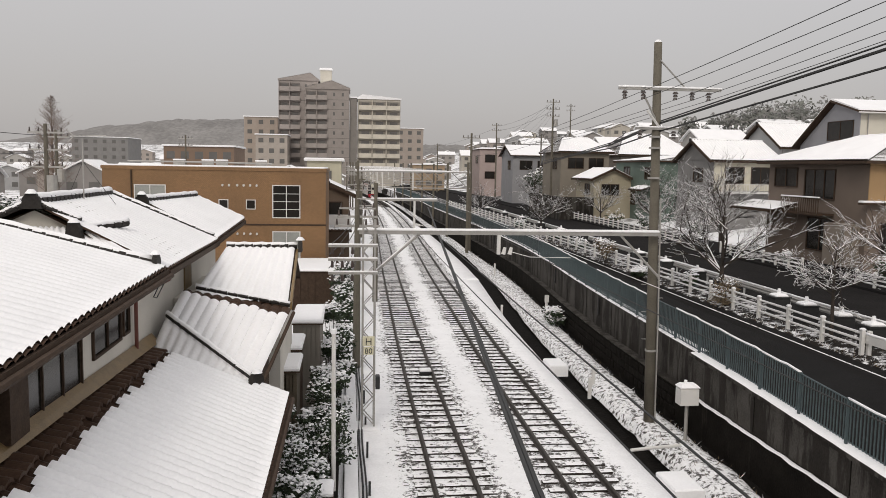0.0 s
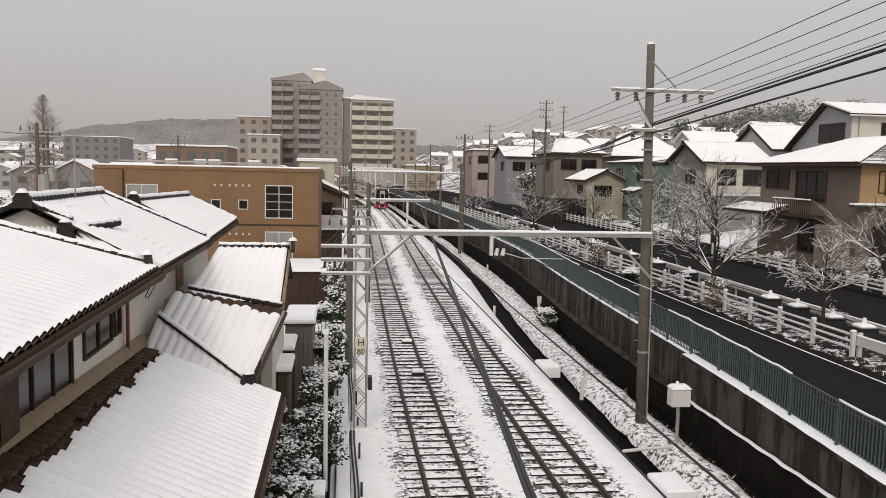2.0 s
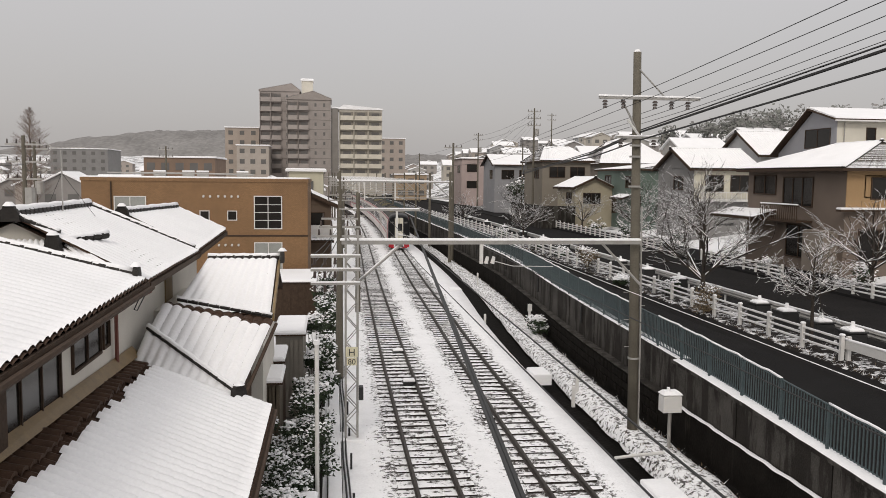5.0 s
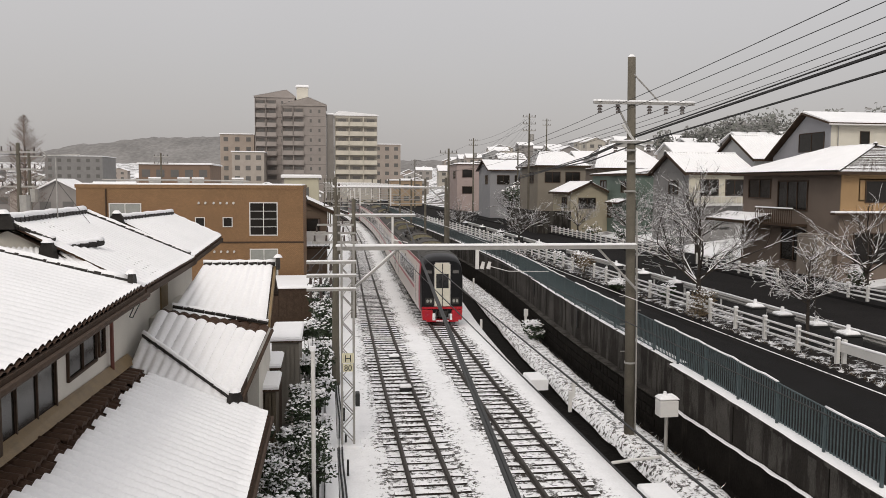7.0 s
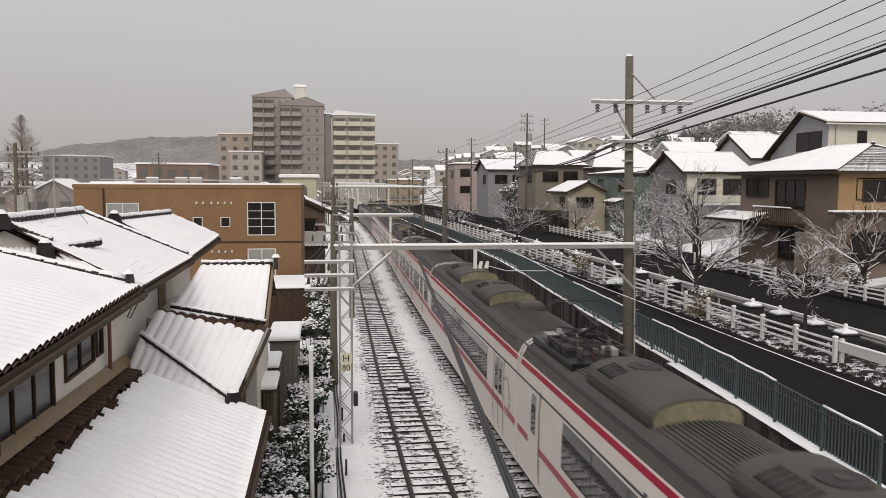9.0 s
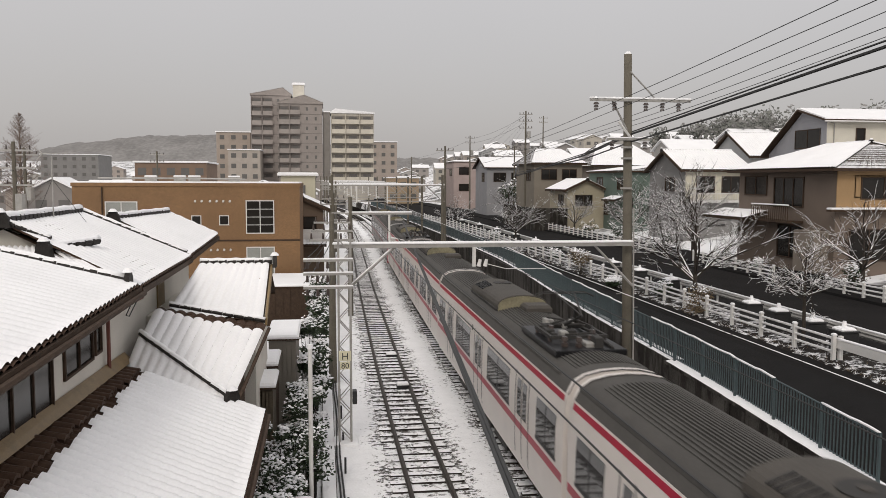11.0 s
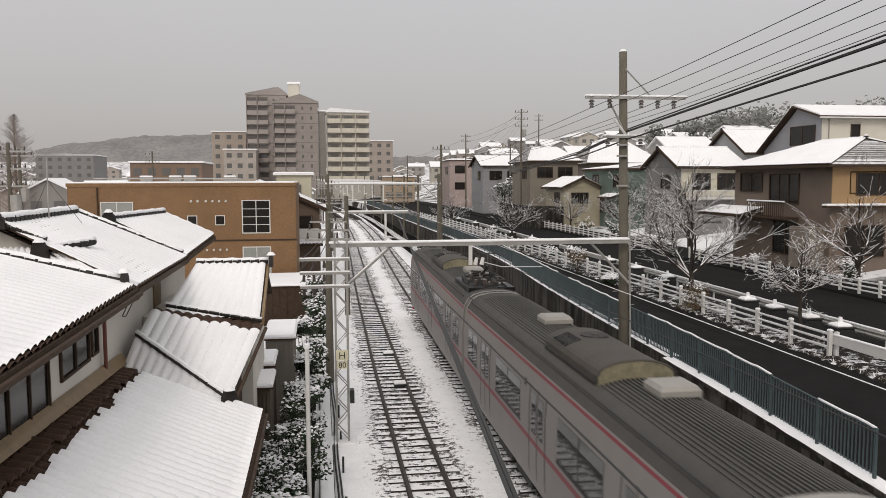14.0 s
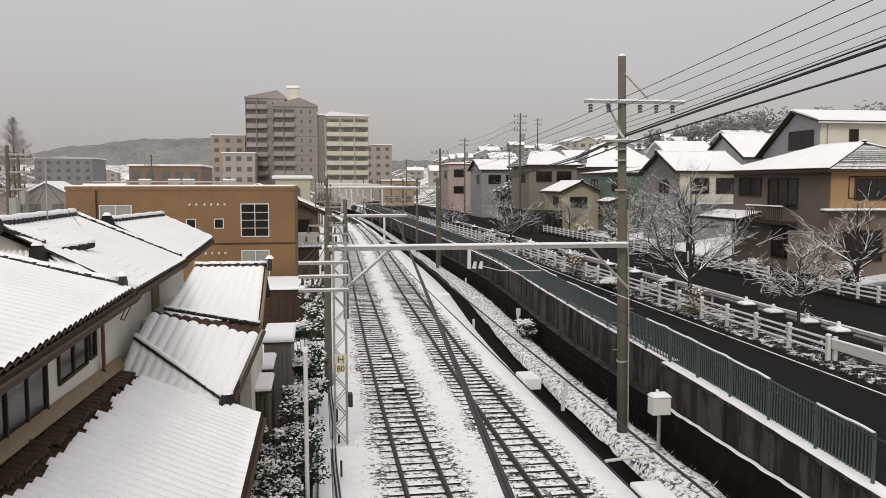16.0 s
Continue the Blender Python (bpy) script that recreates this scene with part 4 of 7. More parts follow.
def brown_building():
    h = base("flat_roofed_building", "brown-tiled flat-roofed apartment block with snow on its roof", "building", (-8, 56, -0.3))
    bt = brown_tile()
    Yf = 52.0
    part("wall", Mesh().box(-15.14, -1.5, Yf, 60, -0.25, 7.62), bt, h)
    part("parapet", Mesh().box(-15.2, -1.44, Yf - 0.05, Yf + 0.2, 7.45, 7.66), bt, h)
    part("parapet", Mesh().box(-1.7, -1.44, Yf + 0.2, 60, 7.45, 7.66), bt, h)
    part("roof_snow", Mesh().cham(-15.1, -1.55, Yf - 0.02, 59.9, 7.64, 7.75, 0.05), roof_snow, h)
    part("band", Mesh().box(-15.16, -1.48, Yf - 0.03, Yf, 4.02, 4.12), timber, h)
    part("downpipe", Mesh().tube((-13.4, Yf - 0.06, 0), (-13.4, Yf - 0.06, 7.4), 0.05), timber, h)
    window(h, "y", Yf, -4.78, -3.15, 4.55, 6.53, -1, 2, white_steel, glass_dark, bars=3, f=0.06)
    window(h, "y", Yf, -4.78, -3.15, 1.6, 3.6, -1, 2, white_steel, glass_pale, bars=1, f=0.06)
    window(h, "y", Yf, -13.19, -11.4, 5.0, 6.46, -1, 2, white_steel, glass_pale, f=0.06)
    window(h, "y", Yf, -13.19, -11.4, 1.9, 3.5, -1, 2, white_steel, glass_pale, f=0.06)
    for x in (-8.1, -6.42):
        window(h, "y", Yf, x, x + 0.5, 5.08, 5.6, -1, 1, white_steel, glass_dark)
    for x in (-7.9, -7.5, -7.0, -6.6, -6.2, -5.8):
        for z in (6.55, 3.5):
            part("vent", Mesh().tube((x, Yf, z), (x, Yf - 0.1, z - 0.03), 0.07, n=8), white_steel, h)
    for x, y in ((-9.5, 54), (-8.6, 54), (-6.2, 55), (-11.5, 55)):
        part("roof_unit", Mesh().cham(x, x + 0.7, y, y + 0.35, 7.7, 8.05, 0.03), galv, h)
        part("unit_snow", Mesh().cham(x - 0.02, x + 0.72, y - 0.02, y + 0.37, 8.05, 8.14, 0.03), roof_snow, h)
    part("roof_pipe", Mesh().line([(-14, 53.5, 7.95), (-8, 53.6, 7.95), (-5, 53.6, 7.9)], 0.05), galv, h)
    return h


brown_building()


WALLS = {}


def paint(c):
    if c not in WALLS:
        WALLS[c] = material("house_paint", c, 0.8, vary=0.14, scale=0.7, bump=0.12, fine=30)
    return WALLS[c]


def simple_house(label, x0, x1, y0, y1, zb, ze, rise, along, color, wins=(), over=0.5, other=None, pitch=0.3, name="house", hip=0.0, detail=True):
    """A two-storey house; along: the way of its ridge; wins: (face, a0, a1, z0, z1, panes) on its -x or -y wall."""
    h = base(name, label, "house", ((x0 + x1) / 2, (y0 + y1) / 2, zb))
    part("wall", Mesh().box(x0, x1, y0, y1, zb - 3.5, ze), paint(color), h)
    cx, cy, zr = (x0 + x1) / 2, (y0 + y1) / 2, ze + rise
    a0, a1, b0, b1 = x0 - over, x1 + over, y0 - over, y1 + over
    zd = ze - 0.08
    if along == "x":
        r0, r1 = (a0 + hip, cy, zr), (a1 - hip, cy, zr)
        faces = [(r0, r1, (a1, b0, zd), (a0, b0, zd)), (r1, r0, (a0, b1, zd), (a1, b1, zd))]
        ends = [((a0, b1, zd), (a0, b0, zd), r0), ((a1, b0, zd), (a1, b1, zd), r1)]
        gab = [[(x, y0, ze - 0.02), (x, y1, ze - 0.02), (x, cy, zr - 0.15)] for x in (x0, x1)]
    else:
        r0, r1 = (cx, b0 + hip, zr), (cx, b1 - hip, zr)
        faces = [(r0, r1, (a0, b1, zd), (a0, b0, zd)), (r1, r0, (a1, b0, zd), (a1, b1, zd))]
        ends = [((a0, b0, zd), (a1, b0, zd), r0), ((a1, b1, zd), (a0, b1, zd), r1)]
        gab = [[(x0, y, ze - 0.02), (x1, y, ze - 0.02), (cx, y, zr - 0.15)] for y in (y0, y1)]
    for f in faces:
        if detail:
            slope(h, *f, pitch=pitch, board=0.16, thick=0.05)
        else:
            flat_slope(h, *f)
    if hip:
        for p, q, r in ends:
            if detail:
                slope(h, r, r, q, p, pitch=pitch, board=0.16, thick=0.05)
            else:
                flat_slope(h, r, r, q, p)
            if detail:
                ridge(h, p, r, 0.09, end=False)
                ridge(h, q, r, 0.09, end=False)
    else:
        for g in gab:
            m = Mesh()
            d = Vector((0.05, 0, 0)) if along == "x" else Vector((0, 0.05, 0))
            g = [Vector(p) for p in g]
            m.add([p - d for p in g] + [p + d for p in g], [(0, 1, 2), (5, 4, 3), (0, 3, 4, 1), (1, 4, 5, 2), (2, 5, 3, 0)])
            part("gable", m, paint(other or color), h)
        for e0, e1, r in ends:
            part("barge_board", skirt(skirt(Mesh(), Vector(e0) - Vector((0, 0, 0.02)), Vector(r) - Vector((0, 0, 0.02)), 0.22), Vector(e1) - Vector((0, 0, 0.02)), Vector(r) - Vector((0, 0, 0.02)), 0.22), timber, h)
    if detail:
        ridge(h, r0, r1, 0.11)
    for face, p, q, z0, z1, n in wins:
        window(h, face, x0 if face == "x" else y0, p, q, z0, z1, -1, n, f=0.07, deep=0.07)
    return h


def flat_slope(h, p00, p10, p11, p01):
    """A far roof slope: tiles under a layer of snow with a soft edge."""
    ps = [Vector(p) for p in (p00, p10, p11, p01)]
    m, s = Mesh(), Mesh()
    z, t = Vector((0, 0, 0.14)), Vector((0, 0, 0.10))
    q = [(0, 1, 2, 3), (7, 6, 5, 4), (0, 4, 5, 1), (1, 5, 6, 2), (2, 6, 7, 3), (3, 7, 4, 0)]
    m.add(ps + [p - z for p in ps], q)
    c = sum(ps, Vector()) / 4
    s.add([p.lerp(c, 0.015) + t for p in ps] + [p.lerp(c, 0.004) + Vector((0, 0, 0.004)) for p in ps], q)
    part("roof_tiles", m, tile_mat, h)
    part("roof_snow", s, roof_snow, h)


# ---------------------------------------------------------------- train
car_cream = material("cream_white_paint", (0.62, 0.575, 0.54), 0.35, vary=0.07, scale=1.5)
car_silver = material("dull_silver_paint", (0.24, 0.225, 0.215), 0.5, 0.1, vary=0.08, scale=1.5)
car_red = material("crimson_paint", (0.33, 0.008, 0.035), 0.35, vary=0.12, scale=2)
dull_red = material("faded_red_paint", (0.22, 0.045, 0.058), 0.5, vary=0.15, scale=2)
car_bright_red = material("bright_red_paint", (0.42, 0.008, 0.018), 0.35, vary=0.15, scale=3, other=(0.6, 0.45, 0.45), cover=0.33, patch=2.0)
rim_grey = material("pale_grey_rim", (0.30, 0.285, 0.26), 0.5, vary=0.12, scale=3)
car_black = material("black_gloss", (0.010, 0.010, 0.011), 0.35, vary=0.2, spec=0.2)
car_roof = material("grey_roof_coat", (0.062, 0.058, 0.053), 0.85, vary=0.22, scale=1.5, bump=0.2, fine=25)
car_deck = material("soot_dark_deck", (0.030, 0.027, 0.024), 0.85, vary=0.25, scale=2, fine=30)
car_unit = material("grimy_unit_grey", (0.062, 0.055, 0.047), 0.8, vary=0.3, scale=1.2, bump=0.2)
# mottled yellow that paints the light reflected by a unit's end
unit_end = material("lit_yellow_panel", (0.20, 0.18, 0.115), 0.65, vary=0.45, scale=1.6, fine=9)
car_under = material("sooty_steel", (0.03, 0.028, 0.026), 0.8, vary=0.3)
car_glass = material("tinted_train_glass", (0.02, 0.02, 0.02), 0.08, vary=0.6, scale=3, fine=12)
door_steel = material("brushed_pale_steel", (0.66, 0.63, 0.53), 0.35, 0.1, vary=0.1, scale=2)
lamp_glass = material("lamp_lens", (0.32, 0.32, 0.29), 0.1, vary=0.1)

HALF = 9.45
SIDE = [(1.30, 0.60), (1.36, 0.95), (1.37, 1.4), (1.36, 2.3), (1.30, 2.86), (1.24, 3.04)]
TOP = [(1.24, 3.04), (1.10, 3.24), (0.85, 3.36), (0.45, 3.43), (0.0, 3.45)]


def ring(k=1.0, drop=0.0, low=0.0):
    """Half outline of the car's section, mirrored into a whole one."""
    right = [(x * k, z - drop * max(0, (z - 2.3)) + low * max(0, 1.2 - z)) for x, z in SIDE + TOP[1:]]
    return right + [(-x, z) for x, z in reversed(right[:-1])]


def side_x(z):
    for (x0, z0), (x1, z1) in zip(SIDE[:-1], SIDE[1:]):
        if z <= z1:
            return x0 + (x1 - x0) * (z - z0) / (z1 - z0)
    return SIDE[-1][0]


def side_panel(car, name, s, y0, y1, z0, z1, mat, out=0.008, label="", parent=None):
    """A panel that follows the bulge of the car's side."""
    n = max(1, math.ceil((z1 - z0) / 0.25))
    zs = [z0 + (z1 - z0) * i / n for i in range(n + 1)]
    m = Mesh()
    m.grid([[(s * (side_x(z) + out), y, z) for y in (y0, y1)] for z in zs])
    m.grid([[(s * (side_x(z) - 0.03), y, z) for y in (y0, y1)] for z in zs])
    k = 2 * (n + 1)
    for i in range(n):
        for j in (0, 1):
            m.f.append((2 * i + j, 2 * i + 2 + j, k + 2 * i + 2 + j, k + 2 * i + j))
    m.f += [(0, 1, k + 1, k), (2 * n, 2 * n + 1, k + 2 * n + 1, k + 2 * n)]
    return part(name, m, mat, parent or car, label)


def loft(car, name, stations, mat, i0, i1, label=""):
    """A skin through rings at stations, using points i0 to i1 of each ring and their mirror images."""
    m = Mesh()
    m.grid([[(x, y, z) for x, z in r[i0:i1]] for y, r in stations])
    return part(name, m, mat, car, label, smooth=True)


def ac_unit(car, y0, y1, w=0.86, z=3.30, h=0.44):
    """A long domed cooling unit: louvres along its shoulder, a round grille on its back, a bulged panel at each end."""
    n = 10
    prof = [(-w, z), (-w, z + h * 0.45)] + [(-w * math.cos(math.pi * (i + 1) / (n + 2)) * 0.97, z + h * (0.52 + 0.48 * math.sin(math.pi * (i + 1) / (n + 2)))) for i in range(n + 1)] + [(w, z + h * 0.45), (w, z)]
    m = Mesh().grid([[(x, y, zz) for x, zz in prof] for y in (y0, y0 + 0.06, (y0 + y1) / 2, y1 - 0.35, y1)])
    u = part("cooling_unit", m, car_unit, car, "grimy grey domed rooftop cooling unit", smooth=False)
    lead = Mesh().prism(prof, "y", y0 - 0.05, y0)
    # leading end coloured as lit; the trailing one keeps the unit's grey
    part("end_panel", lead, unit_end, u, "yellowish end panel coloured as if lit")
    part("end_panel", Mesh().prism(prof, "y", y1, y1 + 0.03), car_unit, u)
    part("end_lip", Mesh().line([(x * 1.01, y0 - 0.02, zz + 0.015) for x, zz in prof[1:-1]], 0.022), car_unit, u)
    k = 0
    while y1 - 0.5 - k * 0.17 > y0 + (y1 - y0) * 0.62:
        yy = y1 - 0.5 - k * 0.17
        part("louvre", Mesh().add([(-w * 0.93, yy, z + h * 0.70), (-w * 0.45, yy, z + h * 0.965), (-w * 0.45, yy + 0.05, z + h * 0.965), (-w * 0.93, yy + 0.05, z + h * 0.70),
                                   (-w * 0.95, yy, z + h * 0.76), (-w * 0.45, yy, z + h * 1.01), (-w * 0.45, yy + 0.05, z + h * 1.01), (-w * 0.95, yy + 0.05, z + h * 0.76)],
                                  [(0, 1, 2, 3), (7, 6, 5, 4), (0, 4, 5, 1), (1, 5, 6, 2), (2, 6, 7, 3), (3, 7, 4, 0)]), car_black, u)
        k += 1
    c = y0 + (y1 - y0) * 0.74
    part("fan_grille", Mesh().tube((0.12, c, z + h - 0.02), (0.12, c, z + h + 0.012), 0.36, n=20), car_under, u, "round dark fan grille")
    part("fan_hub", Mesh().tube((0.12, c, z + h + 0.012), (0.12, c, z + h + 0.03), 0.10, n=12), car_unit, u)
    part("lifting_rail", Mesh().box(-w - 0.05, -w, y0 + 0.1, y1 - 0.1, z + 0.05, z + 0.11), car_under, u)
    return u


def pantograph(car, y):
    p = part("pantograph", Mesh().box(-0.8, 0.8, y - 0.75, y - 0.67, 3.55, 3.62).box(-0.8, 0.8, y + 0.67, y + 0.75, 3.55, 3.62)
             .box(-0.8, -0.72, y - 0.7, y + 0.7, 3.55, 3.62).box(0.72, 0.8, y - 0.7, y + 0.7, 3.55, 3.62), car_under, car, "dark pantograph on its frame")
    part("gear_deck", Mesh().cham(-0.95, 0.95, y - 1.7, y + 1.6, 3.36, 3.485, 0.02), car_black, p)
    for x in (-0.76, 0.76):
        for yy in (y - 0.6, y + 0.6):
            part("insulator", Mesh().tube((x, yy, 3.3), (x, yy, 3.56), 0.07, 0.05, n=8), ceramic, p)
    part("lower_arm", Mesh().tube((0, y + 0.5, 3.65), (0, y - 0.9, 4.25), 0.045).tube((-0.5, y + 0.5, 3.65), (0.5, y + 0.5, 3.65), 0.04), car_under, p)
    part("upper_arm", Mesh().tube((0, y - 0.9, 4.25), (-0.28, y + 0.5, 4.95), 0.028).tube((0, y - 0.9, 4.25), (0.28, y + 0.5, 4.95), 0.028), car_under, p)
    part("collector_bow", Mesh().line([(-0.85, y + 0.5, 4.78), (-0.65, y + 0.5, 4.95), (0.65, y + 0.5, 4.95), (0.85, y + 0.5, 4.78)], 0.03)
         .line([(-0.85, y + 0.75, 4.78), (-0.65, y + 0.75, 4.95), (0.65, y + 0.75, 4.95), (0.85, y + 0.75, 4.78)], 0.03), car_under, p)
    for x, dy in ((-0.55, -1.2), (-0.2, -1.3), (0.2, -1.1), (0.5, -0.4), (-0.45, 0.3), (0.0, 0.5), (0.4, 1.1), (-0.3, 1.2)):
        part("insulator", Mesh().tube((x, y + dy, 3.48), (x, y + dy, 3.56), 0.09, n=9).tube((x, y + dy, 3.56), (x, y + dy, 3.60), 0.06, n=9).tube((x, y + dy, 3.60), (x, y + dy, 3.68), 0.09, 0.07, n=9), ceramic if dy < 0.4 else galv, p)
    part("bus_bar", Mesh().line([(-0.55, y - 1.2, 3.72), (-0.2, y - 1.3, 3.75), (0.2, y - 1.1, 3.72), (0.5, y - 0.4, 3.74), (0.4, y + 1.1, 3.72)], 0.022).line([(-0.45, y + 0.3, 3.72), (0.0, y + 0.5, 3.76), (-0.3, y + 1.2, 3.72)], 0.022), car_under, p)
    for k in range(12):
        x0, y0 = random.uniform(-0.75, 0.5), y + random.uniform(-1.6, 1.3)
        part("roof_gear", Mesh().cham(x0, x0 + random.uniform(0.12, 0.35), y0, y0 + random.uniform(0.15, 0.5), 3.4, 3.4 + random.uniform(0.12, 0.3), 0.02), car_under if k % 3 else galv, p)
    part("cable_duct", Mesh().line([(0.6, y - 1.6, 3.5), (0.62, y, 3.56), (0.6, y + 2.0, 3.5)], 0.04), car_under, p)


def bogie(car, y):
    b = part("bogie", Mesh().box(-1.0, -0.85, y - 1.5, y + 1.5, 0.35, 0.6).box(0.85, 1.0, y - 1.5, y + 1.5, 0.35, 0.6).box(-0.9, 0.9, y - 0.2, y + 0.2, 0.35, 0.6), car_under, car, "sooty bogie frame")
    for yy in (y - 1.05, y + 1.05):
        for s in (-1, 1):
            part("wheel", Mesh().tube((s * 0.50, yy, 0.43), (s * 0.62, yy, 0.43), 0.43, 0.41, n=20), rail_steel, b)


def raised(z):
    """Height above the rail: the body stands taller than its running gear, the pantograph ends below the wire."""
    if z < 0.96:
        return z
    return 0.96 + (min(z, 3.9) - 0.96) * 1.19 + max(0.0, z - 3.9) * 0.5


def make_car(name, label, body, kind, head=0, panto=None, units=((-2.2, 1.4),), red_line=True, boxes=(), red_end=False, dark_front=False):
    """head: -1 for a driving cab at the leading end, 1 at the trailing end."""
    car = base(name, label, "railway car", (0, 0, 0), "cars of the train")
    st = []
    ends = [(-HALF, 0), (-HALF + 0.12, 0), (HALF - 0.12, 0), (HALF, 0)]
    if head == -1:
        st = [(-HALF - 0.25, ring(0.93, 0.26, 0.0)), (-HALF - 0.10, ring(0.955, 0.16)), (-HALF + 0.25, ring(0.975, 0.08)), (-HALF + 0.9, ring(0.99, 0.02)), (-HALF + 1.5, ring()), (HALF, ring())]
    else:
        st = [(-HALF, ring()), (HALF, ring())]
    n = len(SIDE)
    total = len(ring())
    if head == -1:
        nose, st_body = st[:4], st[3:]
        for i0, i1 in ((0, n), (total - n, total)):
            loft(car, "nose_side", nose[:3], car_black, i0, i1, "black wrap round the cab")
            loft(car, "red_cab_side", nose[2:], car_red, i0, i1, "crimson cab side")
        loft(car, "nose_roof", nose, car_black, n - 1, total - n + 1, "black roof over the cab")
    else:
        st_body = st
    loft(car, "side_wall", st_body, body, 0, n)
    loft(car, "side_wall", st_body, body, total - n, total)
    loft(car, "roof", st_body, car_roof, n - 1, total - n + 1, "grey coated roof")
    for y, r in (st[0], st[-1]):
        part("end_wall", Mesh().add([(x, y, z) for x, z in r], [tuple(range(len(r)))]), car_black if head == -1 and y < 0 else body, car)
    part("underframe", Mesh().box(-1.2, 1.2, -HALF + 0.1, HALF - 0.1, 0.5, 0.9), car_under, car)
    for k, y in enumerate((-3.6, -1.4, 0.9, 3.0)):
        part("equipment_box", Mesh().cham(-1.2, 1.2, y, y + 1.6, 0.28, 0.6, 0.03), car_under, car)
    for y in (-6.6, 6.6):
        bogie(car, y)
    # dark ribbed deck along the middle of the roof
    d0, d1 = -HALF + (1.9 if head == -1 else 0.75), HALF - (1.3 if head == 1 or red_end else 0.75)
    zr = lambda x: 3.45 - 0.10 * (x / 0.85) ** 2
    deck = Mesh().grid([[(x, y, zr(x) + 0.004) for x in (-0.86, -0.6, -0.3, 0.0, 0.3, 0.6, 0.86)] for y in (d0, d1)])
    part("roof_deck", deck, car_deck, car, "dark ribbed roof deck")
    for k in range(17):
        x = -0.8 + k * 0.1
        part("roof_rib", Mesh().box(x - 0.022, x + 0.022, d0, d1, zr(x) - 0.02, zr(x) + 0.026), car_roof, car)
    for s in (-1, 1):
        part("rain_gutter", Mesh().box(min(s * 1.08, s * 1.14), max(s * 1.08, s * 1.14), -HALF + 1, HALF - 0.1, 3.20, 3.26), car_roof, car)
    # pale rims at the ends
    for y in ((-HALF + 0.02,) if head != -1 else ()) + (HALF - 0.10,):
        r = Mesh()
        k = [(x * 1.004, z * 1.004) for x, z in ring()[3:total - 3]]
        r.grid([[(x, yy, z + 0.01) for x, z in k] for yy in (y, y + 0.14)])
        part("end_rim", r, rim_grey if body is car_silver else car_cream, car, smooth=True)
    if (head == 0 or head == 1) and not dark_front:
        part("gangway", Mesh().box(-0.55, 0.55, -HALF - 0.2, -HALF, 0.8, 2.9), car_under, car)
    if head in (0, -1) and not red_end:
        part("gangway", Mesh().box(-0.55, 0.55, HALF, HALF + 0.2, 0.8, 2.9), car_under, car)
    for a, b in units:
        ac_unit(car, a, b)
    for y in boxes:
        bx = part("roof_box", Mesh().cham(-0.15, 0.72, y - 0.4, y + 0.4, 3.42, 3.62, 0.07), rim_grey if body is car_silver or head == -1 else car_unit, car, "low box with sloped shoulders on the roof")
        part("box_foot", Mesh().box(-0.1, 0.67, y - 0.44, y + 0.44, 3.40, 3.46), car_under, bx)
    if red_end:
        for s in (-1, 1):
            side_panel(car, "red_cab_side", s, HALF - 0.95, HALF, 0.45, 3.0, car_red, 0.010, "crimson cab side")
            side_panel(car, "cab_window", s, HALF - 0.75, HALF - 0.35, 1.6, 2.4, car_glass, 0.016)
        part("red_end", Mesh().cham(-1.3, 1.3, HALF, HALF + 0.10, 0.4, 1.35, 0.03), car_red, car)
        part("cab_face", Mesh().box(-1.28, 1.28, HALF, HALF + 0.05, 1.35, 3.1), car_black, car)
        part("cab_roof", Mesh().grid([[(x * 1.006, y, z + 0.012) for x, z in ring()[n - 1:total - n + 1]] for y in (HALF - 1.0, HALF + 0.02)]), car_roof, car, smooth=True)
    if dark_front:
        part("cab_face", Mesh().box(-1.3, 1.3, -HALF - 0.06, -HALF, 1.3, 3.05), car_black, car, "black cab front")
        part("cab_end_door", Mesh().box(-0.42, 0.42, -HALF - 0.09, -HALF - 0.06, 0.9, 2.85), car_silver, car)
        part("red_end", Mesh().cham(-1.32, 1.32, -HALF - 0.14, -HALF, 0.35, 1.3, 0.04), car_bright_red, car, "bright red lower cab front")
        for s in (-1, 1):
            side_panel(car, "dark_cab_side", s, -HALF, -HALF + 0.35, 1.35, 3.0, car_black, 0.010)
            side_panel(car, "red_cab_side", s, -HALF, -HALF + 0.4, 0.45, 1.3, car_bright_red, 0.012)
        part("cab_roof", Mesh().grid([[(x * 1.008, y, z + 0.014) for x, z in ring()[n - 1:total - n + 1]] for y in (-HALF - 0.1, -HALF + 0.7)]), rim_grey, car, "pale cab roof edge", smooth=True)
    if panto is not None:
        pantograph(car, panto)
    red = dull_red if kind == "silver" else car_red
    for s in (-1, 1):
        if red_line:
            z_low = 2.95 if kind == "silver" else 2.90
            side_panel(car, "roof_stripe", s, -HALF + (0.9 if head == -1 else 0.05), HALF - 0.12, z_low, 3.0, red, label="crimson stripe below the roof")
        if kind == "panorama":
            side_panel(car, "window_band", s, -5.6, 5.5, 1.74, 2.56, car_glass, label="long dark window band")
            for k in range(6):
                y = -5.6 + 11.1 * k / 6
                side_panel(car, "mullion", s, y - 0.02, y + 0.02, 1.74, 2.56, car_black, 0.012)
            side_panel(car, "door", s, HALF - 2.1, HALF - 1.2, 0.9, 2.65, body, 0.012)
            side_panel(car, "door_window", s, HALF - 1.85, HALF - 1.45, 1.76, 2.54, car_glass, 0.016)
            side_panel(car, "door_gap", s, HALF - 2.18, HALF - 2.12, 0.85, 2.7, car_black, 0.010)
